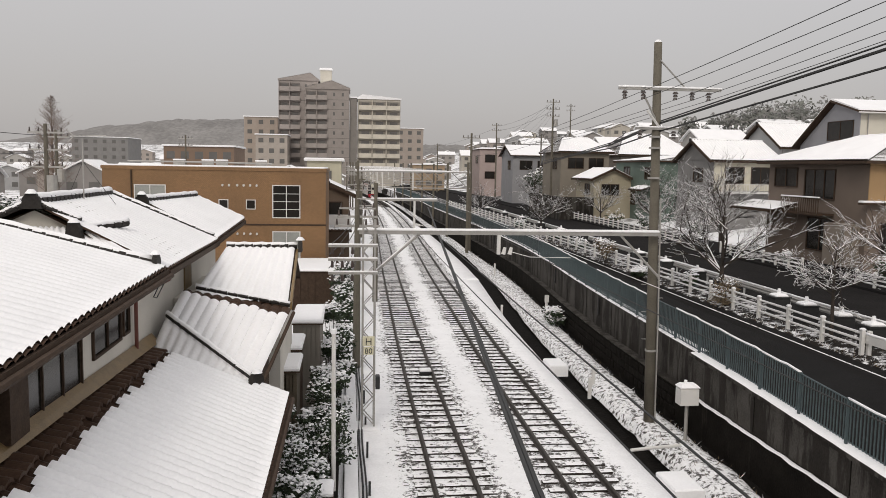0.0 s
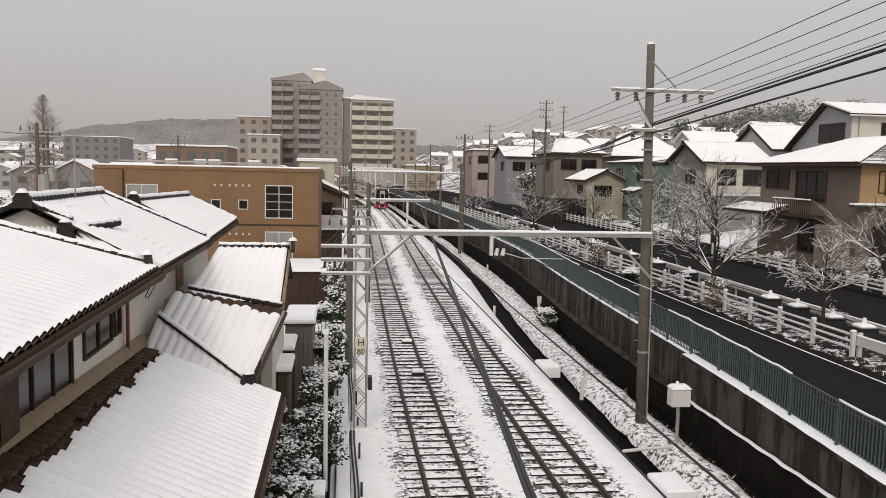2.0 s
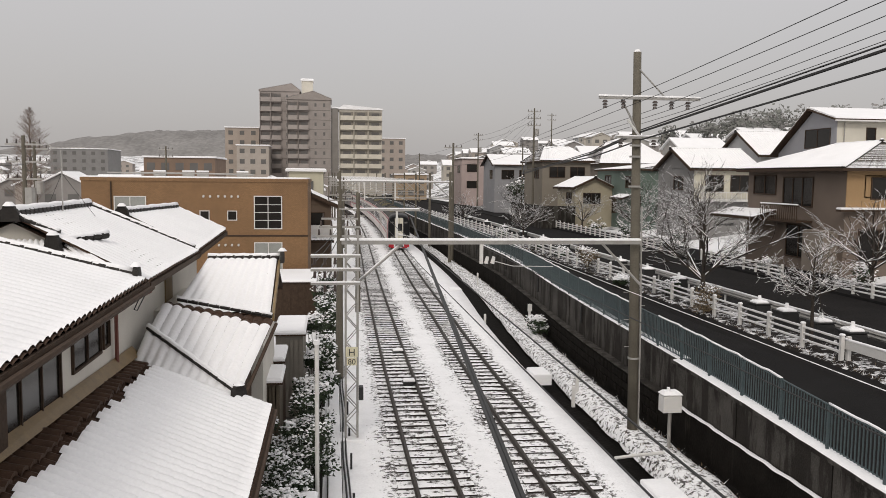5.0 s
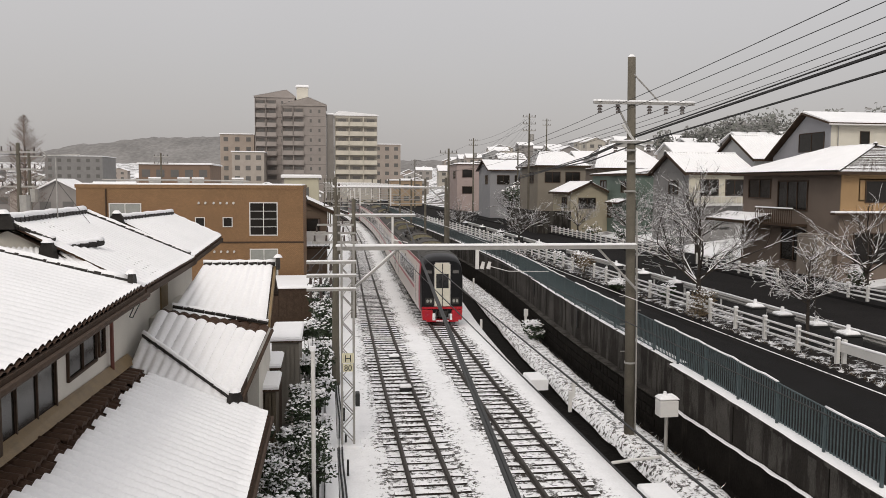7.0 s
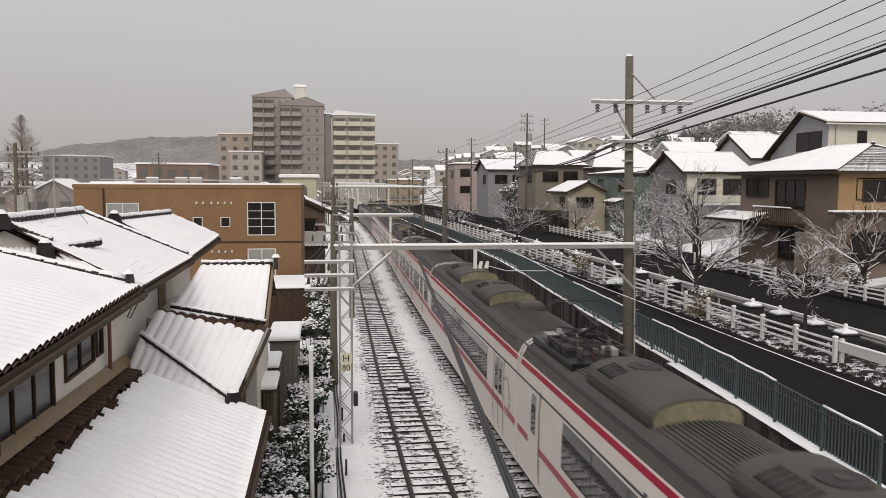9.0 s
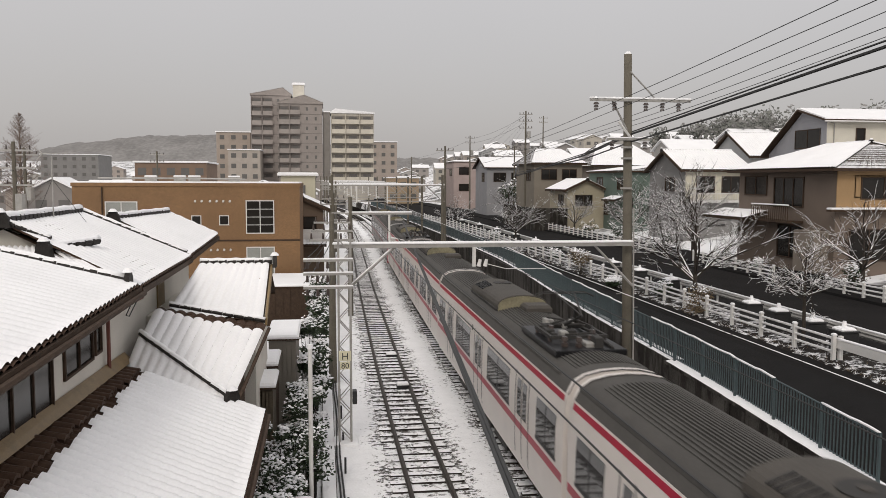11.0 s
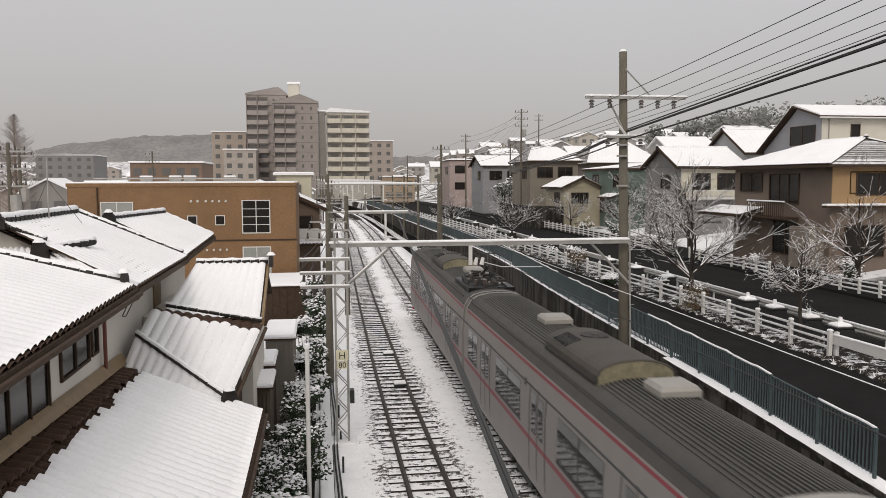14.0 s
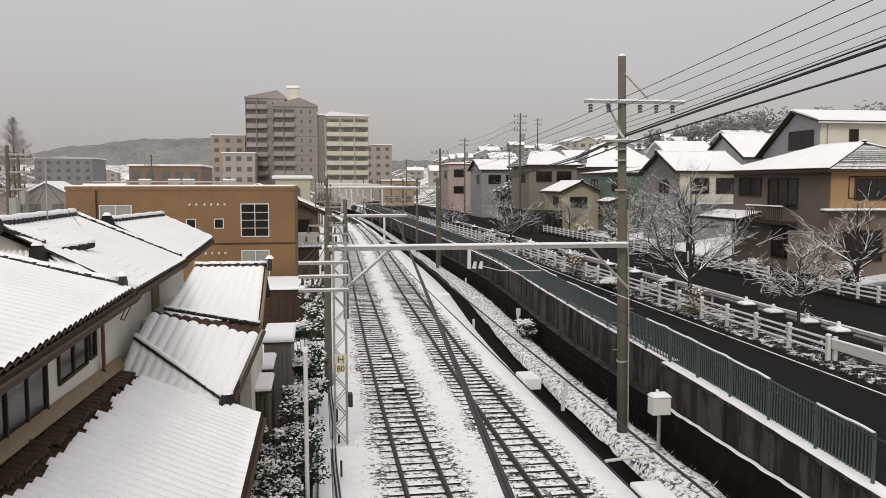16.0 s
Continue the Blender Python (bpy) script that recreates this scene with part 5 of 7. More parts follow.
            side_panel(car, "waist_stripe", s, -HALF + 2.2, HALF - 0.1, 1.46, 1.60, red, 0.005)
            side_panel(car, "door", s, -HALF + 2.5, -HALF + 3.35, 0.9, 2.65, body, 0.012)
            side_panel(car, "door_window", s, -HALF + 2.75, -HALF + 3.1, 1.76, 2.54, car_glass, 0.016)
            side_panel(car, "door_gap", s, -HALF + 2.42, -HALF + 2.48, 0.85, 2.7, car_black, 0.010)
        else:
            if kind == "saloon":
                doors, wins = (-HALF + 2.2,), ((-HALF + 3.9, HALF - 1.2),)
            elif kind == "silver":
                doors, wins = (-5.9, 0.0, 5.9), ((-8.6, -7.2), (-4.4, -1.6), (1.6, 4.4), (7.2, 8.7))
            else:
                doors, wins = (-5.9, 0.0, 5.9), ((-8.9, -7.3), (-4.5, -1.5), (1.5, 4.5), (7.3, 8.9))
            for y in doors:
                side_panel(car, "door", s, y - 0.66, y + 0.66, 0.85, 2.65, body, 0.004)
                side_panel(car, "door_window", s, y - 0.48, y - 0.10, 1.76, 2.54, car_glass, 0.012)
                side_panel(car, "door_window", s, y + 0.10, y + 0.48, 1.76, 2.54, car_glass, 0.012)
                for e in (-0.68, 0.0, 0.68):
                    side_panel(car, "door_gap", s, y + e - 0.02, y + e + 0.02, 0.85, 2.67, car_black, 0.010)
            for a, b in wins:
                side_panel(car, "window", s, a, b, 1.76, 2.54, car_glass, 0.008)
                side_panel(car, "mullion", s, (a + b) / 2 - 0.03, (a + b) / 2 + 0.03, 1.76, 2.54, car_black, 0.012)
                side_panel(car, "window_rim", s, a - 0.04, b + 0.04, 1.70, 1.755, car_black, 0.010)
            side_panel(car, "waist_stripe", s, -HALF + 0.05, HALF - 0.05, 1.52 if kind == "silver" else 1.46, 1.62, red, 0.005, "crimson stripe at the waist")
        side_panel(car, "marker_lamp", s, 1.1, 1.2, 2.55, 2.7, car_black, 0.02)
    if kind == "saloon":
        for s in (-1, 1):
            ring_pts = [(s * (side_x(1.9 + 0.42 * math.sin(a * 0.26)) + 0.008), -HALF + 1.1 + 0.42 * math.cos(a * 0.26), 1.9 + 0.42 * math.sin(a * 0.26)) for a in range(3, 23)]
            part("ring_mark", Mesh().line(ring_pts, 0.03), galv, car, "plain grey ring painted on the side")
    if head == 1:
        y = HALF
        part("cab_face", Mesh().cham(-1.22, 1.22, y, y + 0.06, 1.3, 2.9, 0.02), car_black, car)
        part("cab_door", Mesh().box(-0.4, 0.4, y + 0.06, y + 0.09, 0.9, 2.8), body, car)
        part("skirt", Mesh().box(-1.25, 1.25, y, y + 0.1, 0.3, 1.2), car_red, car, "red lower panel")
    if head == -1:
        y = -HALF - 0.25
        part("front_door", Mesh().prism([(-0.47, 0.98), (0.47, 0.98), (0.47, 2.95), (0.40, 3.03), (-0.40, 3.03), (-0.47, 2.95)], "y", y - 0.07, y + 0.1), door_steel, car, "pale steel end door", bevel=0.02)
        for x in (-0.20, 0.20):
            part("door_window", Mesh().box(x - 0.185, x + 0.185, y - 0.09, y - 0.06, 1.85, 2.52), car_glass, car)
        part("door_seam", Mesh().box(-0.025, 0.025, y - 0.10, y - 0.06, 0.98, 3.0), car_under, car)
        part("door_rim", Mesh().box(-0.52, -0.475, y - 0.05, y + 0.05, 0.98, 2.98).box(0.475, 0.52, y - 0.05, y + 0.05, 0.98, 2.98).box(-0.45, 0.45, y - 0.05, y + 0.05, 3.0, 3.05), galv, car)
        for s in (-1, 1):
            a, b = sorted((s * 0.56, s * 1.18))
            part("front_window", Mesh().cham(a, b, y - 0.02, y + 0.1, 1.55, 2.75, 0.03), car_black, car)
            part("destination_panel", Mesh().box(min(s * 0.66, s * 1.02), max(s * 0.66, s * 1.02), y - 0.035, y, 2.54, 2.68), far_glass, car, "pale destination display with unreadable writing")
            lm = part("headlight", Mesh().box(min(s * 0.60, s * 1.05), max(s * 0.60, s * 1.05), y - 0.05, y, 1.08, 1.38), car_under, car)
            part("lens", Mesh().tube((s * 0.72, y - 0.07, 1.24), (s * 0.72, y - 0.04, 1.24), 0.08, n=12).tube((s * 0.92, y - 0.07, 1.24), (s * 0.92, y - 0.04, 1.24), 0.08, n=12), lamp_glass, lm)
            sk = Mesh().prism([(s * 0.50, 0.22), (s * 1.22, 0.22), (s * 1.27, 0.80), (s * 0.62, 0.80)], "y", y - 0.12, y + 0.5)
            part("skirt", sk, car_bright_red, car, "bright red skirt streaked with snow", bevel=0.02)
            for k in range(5):
                part("skirt_louvre", Mesh().box(min(s * 0.8, s * 1.08), max(s * 0.8, s * 1.08), y - 0.13, y - 0.11, 0.40 + k * 0.07, 0.43 + k * 0.07), car_red, car)
        part("red_band", Mesh().box(-1.27, 1.27, y - 0.07, y + 0.3, 0.84, 0.96), car_bright_red, car)
        part("skirt_bottom", Mesh().box(-1.0, 1.0, y - 0.16, y + 0.3, 0.13, 0.24), car_bright_red, car)
        for x0, x1, z0, z1 in ((-0.62, -0.44, 0.22, 0.62), (0.46, 0.6, 0.24, 0.58), (-0.4, 0.4, 0.15, 0.22)):
            part("skirt_snow", Mesh().cham(x0, x1, y - 0.175, y - 0.125, z0, z1, 0.02), thin_snow, car, "snow stuck to the skirt")
        part("coupler", Mesh().box(-0.25, 0.25, y - 0.30, y + 0.3, 0.45, 0.72).tube((-0.35, y - 0.05, 0.8), (-0.35, y - 0.1, 0.4), 0.03).tube((0.35, y - 0.05, 0.8), (0.35, y - 0.1, 0.4), 0.03), car_under, car)
    for o in car.children_recursive:
        for v in o.data.vertices:
            v.co = (v.co.x * 0.90, v.co.y, raised(v.co.z))
    return car


front_car = make_car("express_train_car", "cream express car with black front and red skirt", car_cream, "panorama", -1, 7.8, ((-4.6, -0.7), (1.9, 5.3)), boxes=(-5.6,))
saloon_car = make_car("express_train_car", "cream saloon car with a crimson roof stripe", car_cream, "saloon", 0, None, ((-3.6, -0.2), (2.4, 6.4)), boxes=(-4.9,))
commuter_a = make_car("commuter_train_car", "cream commuter car with crimson stripes and three doors", car_cream, "commuter", 0, None, ((-1.1, 3.4),), boxes=(-3.7,))
commuter_b = make_car("commuter_train_car", "cream commuter car with crimson cab end and pantograph", car_cream, "commuter", 0, -5.9, ((-1.3, 3.6),), boxes=(), red_end=True)
commuter_c = make_car("commuter_train_car", "cream commuter car with crimson stripes and rooftop gear", car_cream, "commuter", 0, -5.9, ((-0.9, 3.7),), boxes=(-1.6,))
silver_a = make_car("commuter_train_car", "dull silver commuter car with a black cab front", car_silver, "silver", 0, None, ((-2.8, 0.9),), boxes=(-3.9, 3.6), dark_front=True)
silver_b = make_car("commuter_train_car", "dull silver rear car with a dark cab end", car_silver, "silver", 1, -6.9, ((-1.3, 2.8),), boxes=(3.5, -3.2))
CARS = [front_car, saloon_car, commuter_a, commuter_c, copy_thing(commuter_a, Matrix()), commuter_b, silver_a, silver_b]
PITCH = 19.2


def train_front(t):
    """Where the leading end stands along the line."""
    return 22.6 + 21.8 * (8 - t) + 3.2 * max(0.0, 2.5 - t) + 1.0 * min(1.0, max(0.0, t - 9.0) / 2)


def car_pose(i, t):
    y = train_front(t) + 9.7 + PITCH * i - (0.22 if 0 < i < 6 else 0.0)
    a, b = y - 6.6, y + 6.6
    xa, xb = right_x(a), right_x(b)
    return pose((xa + xb) / 2 + 0.10, y, 0.0, 0, 0, -math.degrees(math.atan2(xb - xa, 13.2)))


# ---------------------------------------------------------------- fences and street things
def green_fence():
    f = base("metal_fence", "green-grey metal railing with a wavy line of snow on top", "fence", (11.6, 15, 1.6))
    X = lambda y: wall_x(y) + 0.10
    top = lambda y: wall_z(y) + 1.04
    post = Mesh().box(-0.03, 0.03, -0.03, 0.03, -0.04, 1.08).data("post", fence_mat)
    slat = Mesh().box(-0.012, 0.012, -0.014, 0.014, 0.05, 1.03).data("slat", fence_mat)
    y, n = 15.0, 0
    far = Mesh()
    while y < 190:
        z = wall_z(y)
        if n % 16 == 0:
            if y < 100:
                piece("post", post, f, (X(y), y, z))
            else:
                far.box(X(y) - 0.03, X(y) + 0.03, y - 0.03, y + 0.03, z, z + 1.08)
        elif n < 300:
            piece("slat", slat, f, (X(y), y, z))
        elif n % 2:
            far.box(X(y) - 0.012, X(y) + 0.012, y - 0.014, y + 0.014, z + 0.05, z + 1.03)
        y += 0.125
        n += 1
    part("slats", far, fence_mat, f, kind="stuff")
    ys = [15 + 0.5 * i for i in range(351)]
    for h, r in ((1.04, 0.024), (0.08, 0.018)):
        part("rail", Mesh().line([(X(q), q, wall_z(q) + h) for q in ys], r), fence_mat, f)
    for i in range(44):
        a = 15 + 2 * i
        pts = []
        for k in range(7):
            q = a + k / 3
            pts.append((X(q), q, top(q) + 0.035 + 0.035 * math.sin(math.pi * min(1, k / 3)) * (0.4 + random.random() * 0.7)))
        if random.random() < 0.82:
            part("rail_snow", Mesh().line(pts, 0.03, n=6), snow, f, "lump of snow on the rail", smooth=True)
    return f


green_fence()


def white_fence(x, y0, y1, label, h=0.82, gap=2.2, rails=(0.26, 0.48, 0.70), dz=0.05):
    f = base("white_fence", label, "fence", (x, y0, ROAD_Z), "white roadside fences")
    pd = Mesh().cham(-0.06, 0.06, -0.06, 0.06, -0.05, h, 0.02).data("post", white_steel)
    cap = Mesh().cham(-0.07, 0.07, -0.07, 0.07, h, h + 0.07, 0.03).data("post_snow", snow)
    y = y0
    while y <= y1 + 0.01:
        z = ROAD_Z + dz
        X = x + road_x(y) - 11.5
        piece("post", pd, f, (X, y, z), random.uniform(-2, 2))
        piece("post_snow", cap, f, (X, y, z))
        if y + gap <= y1 + 0.01:
            a, b = Vector((X, y, z)), Vector((x + road_x(y + gap) - 11.5, y + gap, z))
            for r in rails:
                part("rail", Mesh().tube(a + Vector((0, 0, r)), b + Vector((0, 0, r)), 0.030, n=6), white_steel, f)
                part("rail_snow", Mesh().tube(a + Vector((0, 0, r + 0.05)), b + Vector((0, 0, r + 0.032)), 0.019, n=6), snow, f)
        y += gap
    return f


white_fence(16.25, 23.66, 122.6, "white concrete post-and-rail fence capped with snow")
white_fence(26.2, 31.5, 39.0, "white metal fence in front of the houses", gap=1.5)
white_fence(26.2, 44.1, 54.6, "white metal fence along the far pavement", gap=1.5)
white_fence(26.3, 62.0, 98.0, "white fence beside a side street", gap=1.5)


def guard_beam():
    b = base("crash_barrier", "broad white barrier beam laid with snow", "barrier", (16.4, 21, 1.7))
    for y in (18.0, 21.0, 23.6):
        part("post", Mesh().box(16.42, 16.54, y - 0.06, y + 0.06, ROAD_Z, ROAD_Z + 0.85), white_steel, b)
    part("beam", Mesh().prism([(17.2, ROAD_Z + 0.50), (23.9, ROAD_Z + 0.45), (23.9, ROAD_Z + 0.72), (17.2, ROAD_Z + 0.80)], "x", 16.36, 16.42), white_steel, b)
    part("beam_snow", Mesh().line([(16.4, 17.2 + i * 0.67, ROAD_Z + 0.83 - 0.008 * i) for i in range(11)], 0.05, n=7), snow, b, smooth=True)


guard_beam()


def guardrail():
    g = base("guardrail", "long snow-covered guardrail beside the road", "guardrail", (18.5, 25, 2.2))
    post = Mesh().tube((0, 0, -0.05), (0, 0, 0.62), 0.05, n=8).data("post", white_steel)
    y = 20.0
    while y < 112:
        piece("post", post, g, (18.55 + road_x(y) - 11.5, y, ROAD_Z + 0.06))
        if y + 4 < 116:
            a, b = ROAD_Z + 0.06, ROAD_Z + 0.06
            part("beam", Mesh().add([(18.47, y, a + 0.36), (18.43, y, a + 0.43), (18.47, y, a + 0.49), (18.43, y, a + 0.56), (18.47, y, a + 0.62), (18.52, y, a + 0.62), (18.52, y, a + 0.36),
                                     (18.47, y + 4, b + 0.36), (18.43, y + 4, b + 0.43), (18.47, y + 4, b + 0.49), (18.43, y + 4, b + 0.56), (18.47, y + 4, b + 0.62), (18.52, y + 4, b + 0.62), (18.52, y + 4, b + 0.36)],
                                    [(i, (i + 1) % 7, (i + 1) % 7 + 7, i + 7) for i in range(7)]), galv, g)
            part("beam_snow", Mesh().line([(18.5, y + 0.5 * i, a + (b - a) * i / 8 + 0.65 + 0.01 * random.random()) for i in range(9)], 0.042, n=6), snow, g, smooth=True)
        y += 4


guardrail()


def bollard(x, y):
    z = ROAD_Z
    b = base("stone_pillar", "low black stone pillar with a thick cap of snow", "pillar", (x, y, z), "black pillars along the verge")
    part("block", Mesh().cham(x - 0.33, x + 0.33, y - 0.33, y + 0.33, z - 0.1, z + 0.72, 0.03), black_box, b)
    part("cap", Mesh().cham(x - 0.36, x + 0.36, y - 0.36, y + 0.36, z + 0.72, z + 0.78, 0.01), black_box, b)
    part("cap_snow", Mesh().cham(x - 0.27, x + 0.27, y - 0.27, y + 0.27, z + 0.78, z + 0.88, 0.06), snow, b)
    part("knob", Mesh().tube((x, y, z + 0.86), (x, y, z + 1.08), 0.09, 0.06, n=8), snow, b, "snowed-over knob")
    return b


for y in (24.96, 26.78, 29.06, 31.13, 39.2, 43.5, 47.9, 55.8, 60.4, 67, 74.5, 83, 92, 102):
    bollard(17.5 + road_x(y) - 11.5 + 0.008 * (y - 24), y)


# ---------------------------------------------------------------- plants
def rand_dir():
    v = Vector((random.gauss(0, 1), random.gauss(0, 1), random.gauss(0, 1)))
    return v.normalized()


def bare_tree(x, y, z, height, spread, seed, label, clear=0.34, name="street_tree", snowy=True, fine=5):
    """Trunk, limbs and twigs, with snow lying along them."""
    rnd = random.Random(seed)
    t = base(name, label, "tree", (x, y, z), "bare street trees")
    trunk, limbs, white = Mesh(), Mesh(), Mesh()
    top = Vector((x + rnd.uniform(-0.1, 0.1), y + rnd.uniform(-0.1, 0.1), z + height * clear))
    trunk.tube((x, y, z - 0.2), top, height * 0.020 + 0.02, height * 0.014 + 0.01, n=9)

    def grow(p, d, length, r, level):
        steps = 3
        for k in range(steps):
            q = p + d * (length / steps)
            limbs.tube(p, q, r, r * 0.85, n=4 if level < 3 else 3)
            if snowy and abs(d.z) < 0.93 and rnd.random() < 0.75:
                up = Vector((0, 0, r * 0.95 + 0.003))
                white.tube(p + up, q + up, max(r * 0.62, 0.006), max(r * 0.55, 0.005), n=3)
            if level < fine and (k > 0 or level > 0):
                for _ in range(1 if level > 3 or rnd.random() < 0.25 else 2):
                    a = (d + Vector((rnd.gauss(0, 0.6), rnd.gauss(0, 0.6), rnd.gauss(0.05, 0.35)))).normalized()
                    grow(q, a, length * rnd.uniform(0.50, 0.72), r * 0.58, level + 1 + (level > 0 and rnd.random() < 0.35))
            p = q
            r *= 0.85
            d = (d + Vector((rnd.gauss(0, 0.12), rnd.gauss(0, 0.12), rnd.gauss(0.02, 0.08)))).normalized()

    n = 6
    for i in range(n):
        a = 2 * math.pi * (i + rnd.random() * 0.6) / n
        tilt = rnd.uniform(0.35, 1.05)
        d = Vector((math.cos(a) * spread, math.sin(a) * spread, tilt)).normalized()
        grow(top - Vector((0, 0, rnd.uniform(0, height * 0.08))), d, height * rnd.uniform(0.34, 0.48), height * 0.008 + 0.006, 1)
    grow(top, Vector((0, 0, 1)), height * 0.45, height * 0.010 + 0.006, 1)
    part("trunk", trunk, bark, t)
    part("crown", limbs, bark, t)
    if snowy:
        part("branch_snow", white, snow, t, "snow lying along the branches", kind="stuff")
    return t


bare_tree(17.0, 35.0, 2.05, 6.0, 1.0, 3, "bare street tree with snow along every branch", 0.27)
bare_tree(16.9, 26.3, 2.05, 3.0, 1.5, 11, "low spreading bare tree laden with snow", 0.6, fine=4)
bare_tree(26.9, 37.0, 2.1, 5.2, 0.9, 5, "bare tree in front of the brown house", 0.3, fine=3)
bare_tree(27.4, 57.0, 2.1, 6.4, 0.7, 8, "tall bare tree beside the pale house", 0.3, fine=4)
bare_tree(17.3, 71.5, 2.05, 4.6, 1.0, 21, "small bare tree by the side street", 0.3, fine=4)
bare_tree(27.6, 70.0, 2.1, 6.5, 0.8, 14, "bare tree before the green house", 0.25, fine=4)
bare_tree(28.0, 88.0, 2.1, 5.0, 0.9, 17, "bare garden tree dusted with snow", 0.25, fine=4)
bare_tree(27.2, 118.0, 2.1, 6.0, 0.9, 23, "bare tree at the bend of the road", 0.25, fine=4)
bare_tree(16.4, 100.0, 2.05, 4.0, 1.0, 29, "bare verge tree dusted with snow", 0.25, fine=4)


# red-brown bark, lightened so that its colour includes the haze
hazy_bark = material("hazed_red_brown_bark", (0.19, 0.145, 0.12), 0.9, vary=0.3, scale=2, spec=0.1)


def conifer(x, y, z, h, label, seed):
    """A leafless conical tree: one straight stem with many fine rising branches."""
    rnd = random.Random(seed)
    t = base("conical_tree", label, "tree", (x, y, z))
    part("trunk", Mesh().tube((x, y, z - 0.3), (x, y, z + h), 0.24, 0.03, n=7), hazy_bark, t)
    m = Mesh()
    for i in range(230):
        u = (i + rnd.random()) / 230
        a = rnd.uniform(0, 6.28)
        r = (h * 0.27 * (1 - u) ** 0.75 + 0.2) * rnd.uniform(0.7, 1.1)
        p = Vector((x, y, z + h * (0.12 + 0.86 * u)))
        q = p + Vector((math.cos(a) * r, math.sin(a) * r, r * 0.7))
        m.tube(p, q, 0.035, 0.012, n=3)
        for k in (0.3, 0.45, 0.6, 0.75, 0.9):
            c = p.lerp(q, k)
            for _ in range(2):
                m.tube(c, c + Vector((rnd.gauss(0, 0.4), rnd.gauss(0, 0.4), rnd.uniform(0.1, 0.7))) * (0.35 + r * 0.3), 0.014, 0.006, n=3)
    part("crown", m, hazy_bark, t)
    return t


conifer(-45, 130, 0.0, 17.8, "tall bare conical tree in the haze", 31)


def shrub(x, y, z, r, h, seed, label, leaves=900, mat=None, white=0.42, size=0.07, name="shrub", up=0.55):
    """Many small leaves round a few stems; those on top carry snow."""
    rnd = random.Random(seed)
    s = base(name, label, "shrub", (x, y, z), "garden shrubs")
    stems, green, cold = Mesh(), Mesh(), Mesh()
    lumps = [(Vector((x + rnd.uniform(-r, r) * 0.6, y + rnd.uniform(-r, r) * 0.6, z + h * rnd.uniform(0.3, 0.85))), rnd.uniform(0.35, 0.62) * r) for _ in range(7)]
    for c, k in lumps:
        stems.tube((x + rnd.uniform(-0.1, 0.1), y + rnd.uniform(-0.1, 0.1), z - 0.05), c, 0.025, 0.01, n=4)
    for _ in range(leaves):
        c, k = rnd.choice(lumps)
        d = Vector((rnd.gauss(0, 1), rnd.gauss(0, 1), rnd.gauss(0, 0.9))).normalized()
        p = c + d * k * rnd.uniform(0.55, 1.08)
        if p.z < z:
            continue
        a = Vector((rnd.gauss(0, 1), rnd.gauss(0, 1), rnd.gauss(0, 0.6))).normalized()
        b = a.cross(d + Vector((0, 0, 0.3))).normalized()
        w = size * rnd.uniform(0.6, 1.3)
        on_top = d.z > 0.05 and rnd.random() < white * (0.6 + d.z)
        m = cold if on_top else green
        if on_top:
            b = Vector((-a.y, a.x, rnd.uniform(-0.3, 0.3))).normalized()
            a = Vector((a.x, a.y, rnd.uniform(-0.25, 0.25))).normalized()
            q = p + Vector((0, 0, 0.02))
            m.add([q - a * w, q + b * w * 0.7, q + a * w, q - b * w * 0.7, q + Vector((0, 0, w * 0.5))], [(0, 1, 4), (1, 2, 4), (2, 3, 4), (3, 0, 4)])
        else:
            m.add([p - a * w, p + b * w * 0.45, p + a * w, p - b * w * 0.45], [(0, 1, 2, 3)])
    part("stem", stems, bark, s)
    part("leaves", green, mat or leaf_dark, s, kind="stuff")
    if cold.f:
        part("leaf_snow", cold, snow, s, "clumps of snow on the leaves", kind="stuff")
    return s


for i, (x, y, r, h) in enumerate(((-0.75, 13.2, 0.75, 1.5), (-0.95, 14.6, 0.7, 1.7), (-0.45, 15.6, 0.5, 1.5), (-0.95, 16.6, 0.7, 1.8), (-0.55, 17.8, 0.5, 1.6), (-1.0, 18.9, 0.55, 1.7), (-0.5, 20.0, 0.6, 2.2),
                                  (-0.75, 21.6, 0.6, 2.5), (-0.55, 23.2, 0.65, 2.7), (-0.7, 25.0, 0.6, 2.4), (-0.5, 27.5, 0.7, 2.9), (-0.65, 30.0, 0.75, 3.2), (-0.4, 33.0, 0.7, 3.0), (-0.6, 37, 0.8, 3.1), (-0.3, 42, 0.8, 3.4), (-0.2, 47, 0.8, 3.2),
                                  (-0.9, 12.0, 0.7, 1.3), (-0.3, 12.4, 0.5, 1.1), (-1.15, 13.6, 0.6, 2.3), (-1.2, 15.2, 0.6, 2.3), (-1.15, 17.4, 0.6, 2.4), (-1.1, 11.2, 0.7, 2.2), (-1.35, 20.6, 0.5, 2.0))):
    shrub(x, y, -0.25, r, h, 40 + i, "dark evergreen garden shrub dusted with snow", 1300 if y < 30 else 700, white=0.30 + 0.12 * (i % 3), size=0.06 if y < 26 else 0.09)
shrub(16.3, 33.0, 2.05, 0.9, 1.3, 71, "dry brown shrub at the foot of a street tree", 1100, leaf_dry, 0.35, 0.05)
shrub(15.9, 48.5, 2.05, 1.0, 1.5, 72, "dry brown shrub beside the white fence", 1000, leaf_dry, 0.4, 0.06)
shrub(15.6, 42.0, 2.05, 0.6, 0.5, 73, "low shrub buried in snow", 600, leaf_dark, 0.95, 0.09)
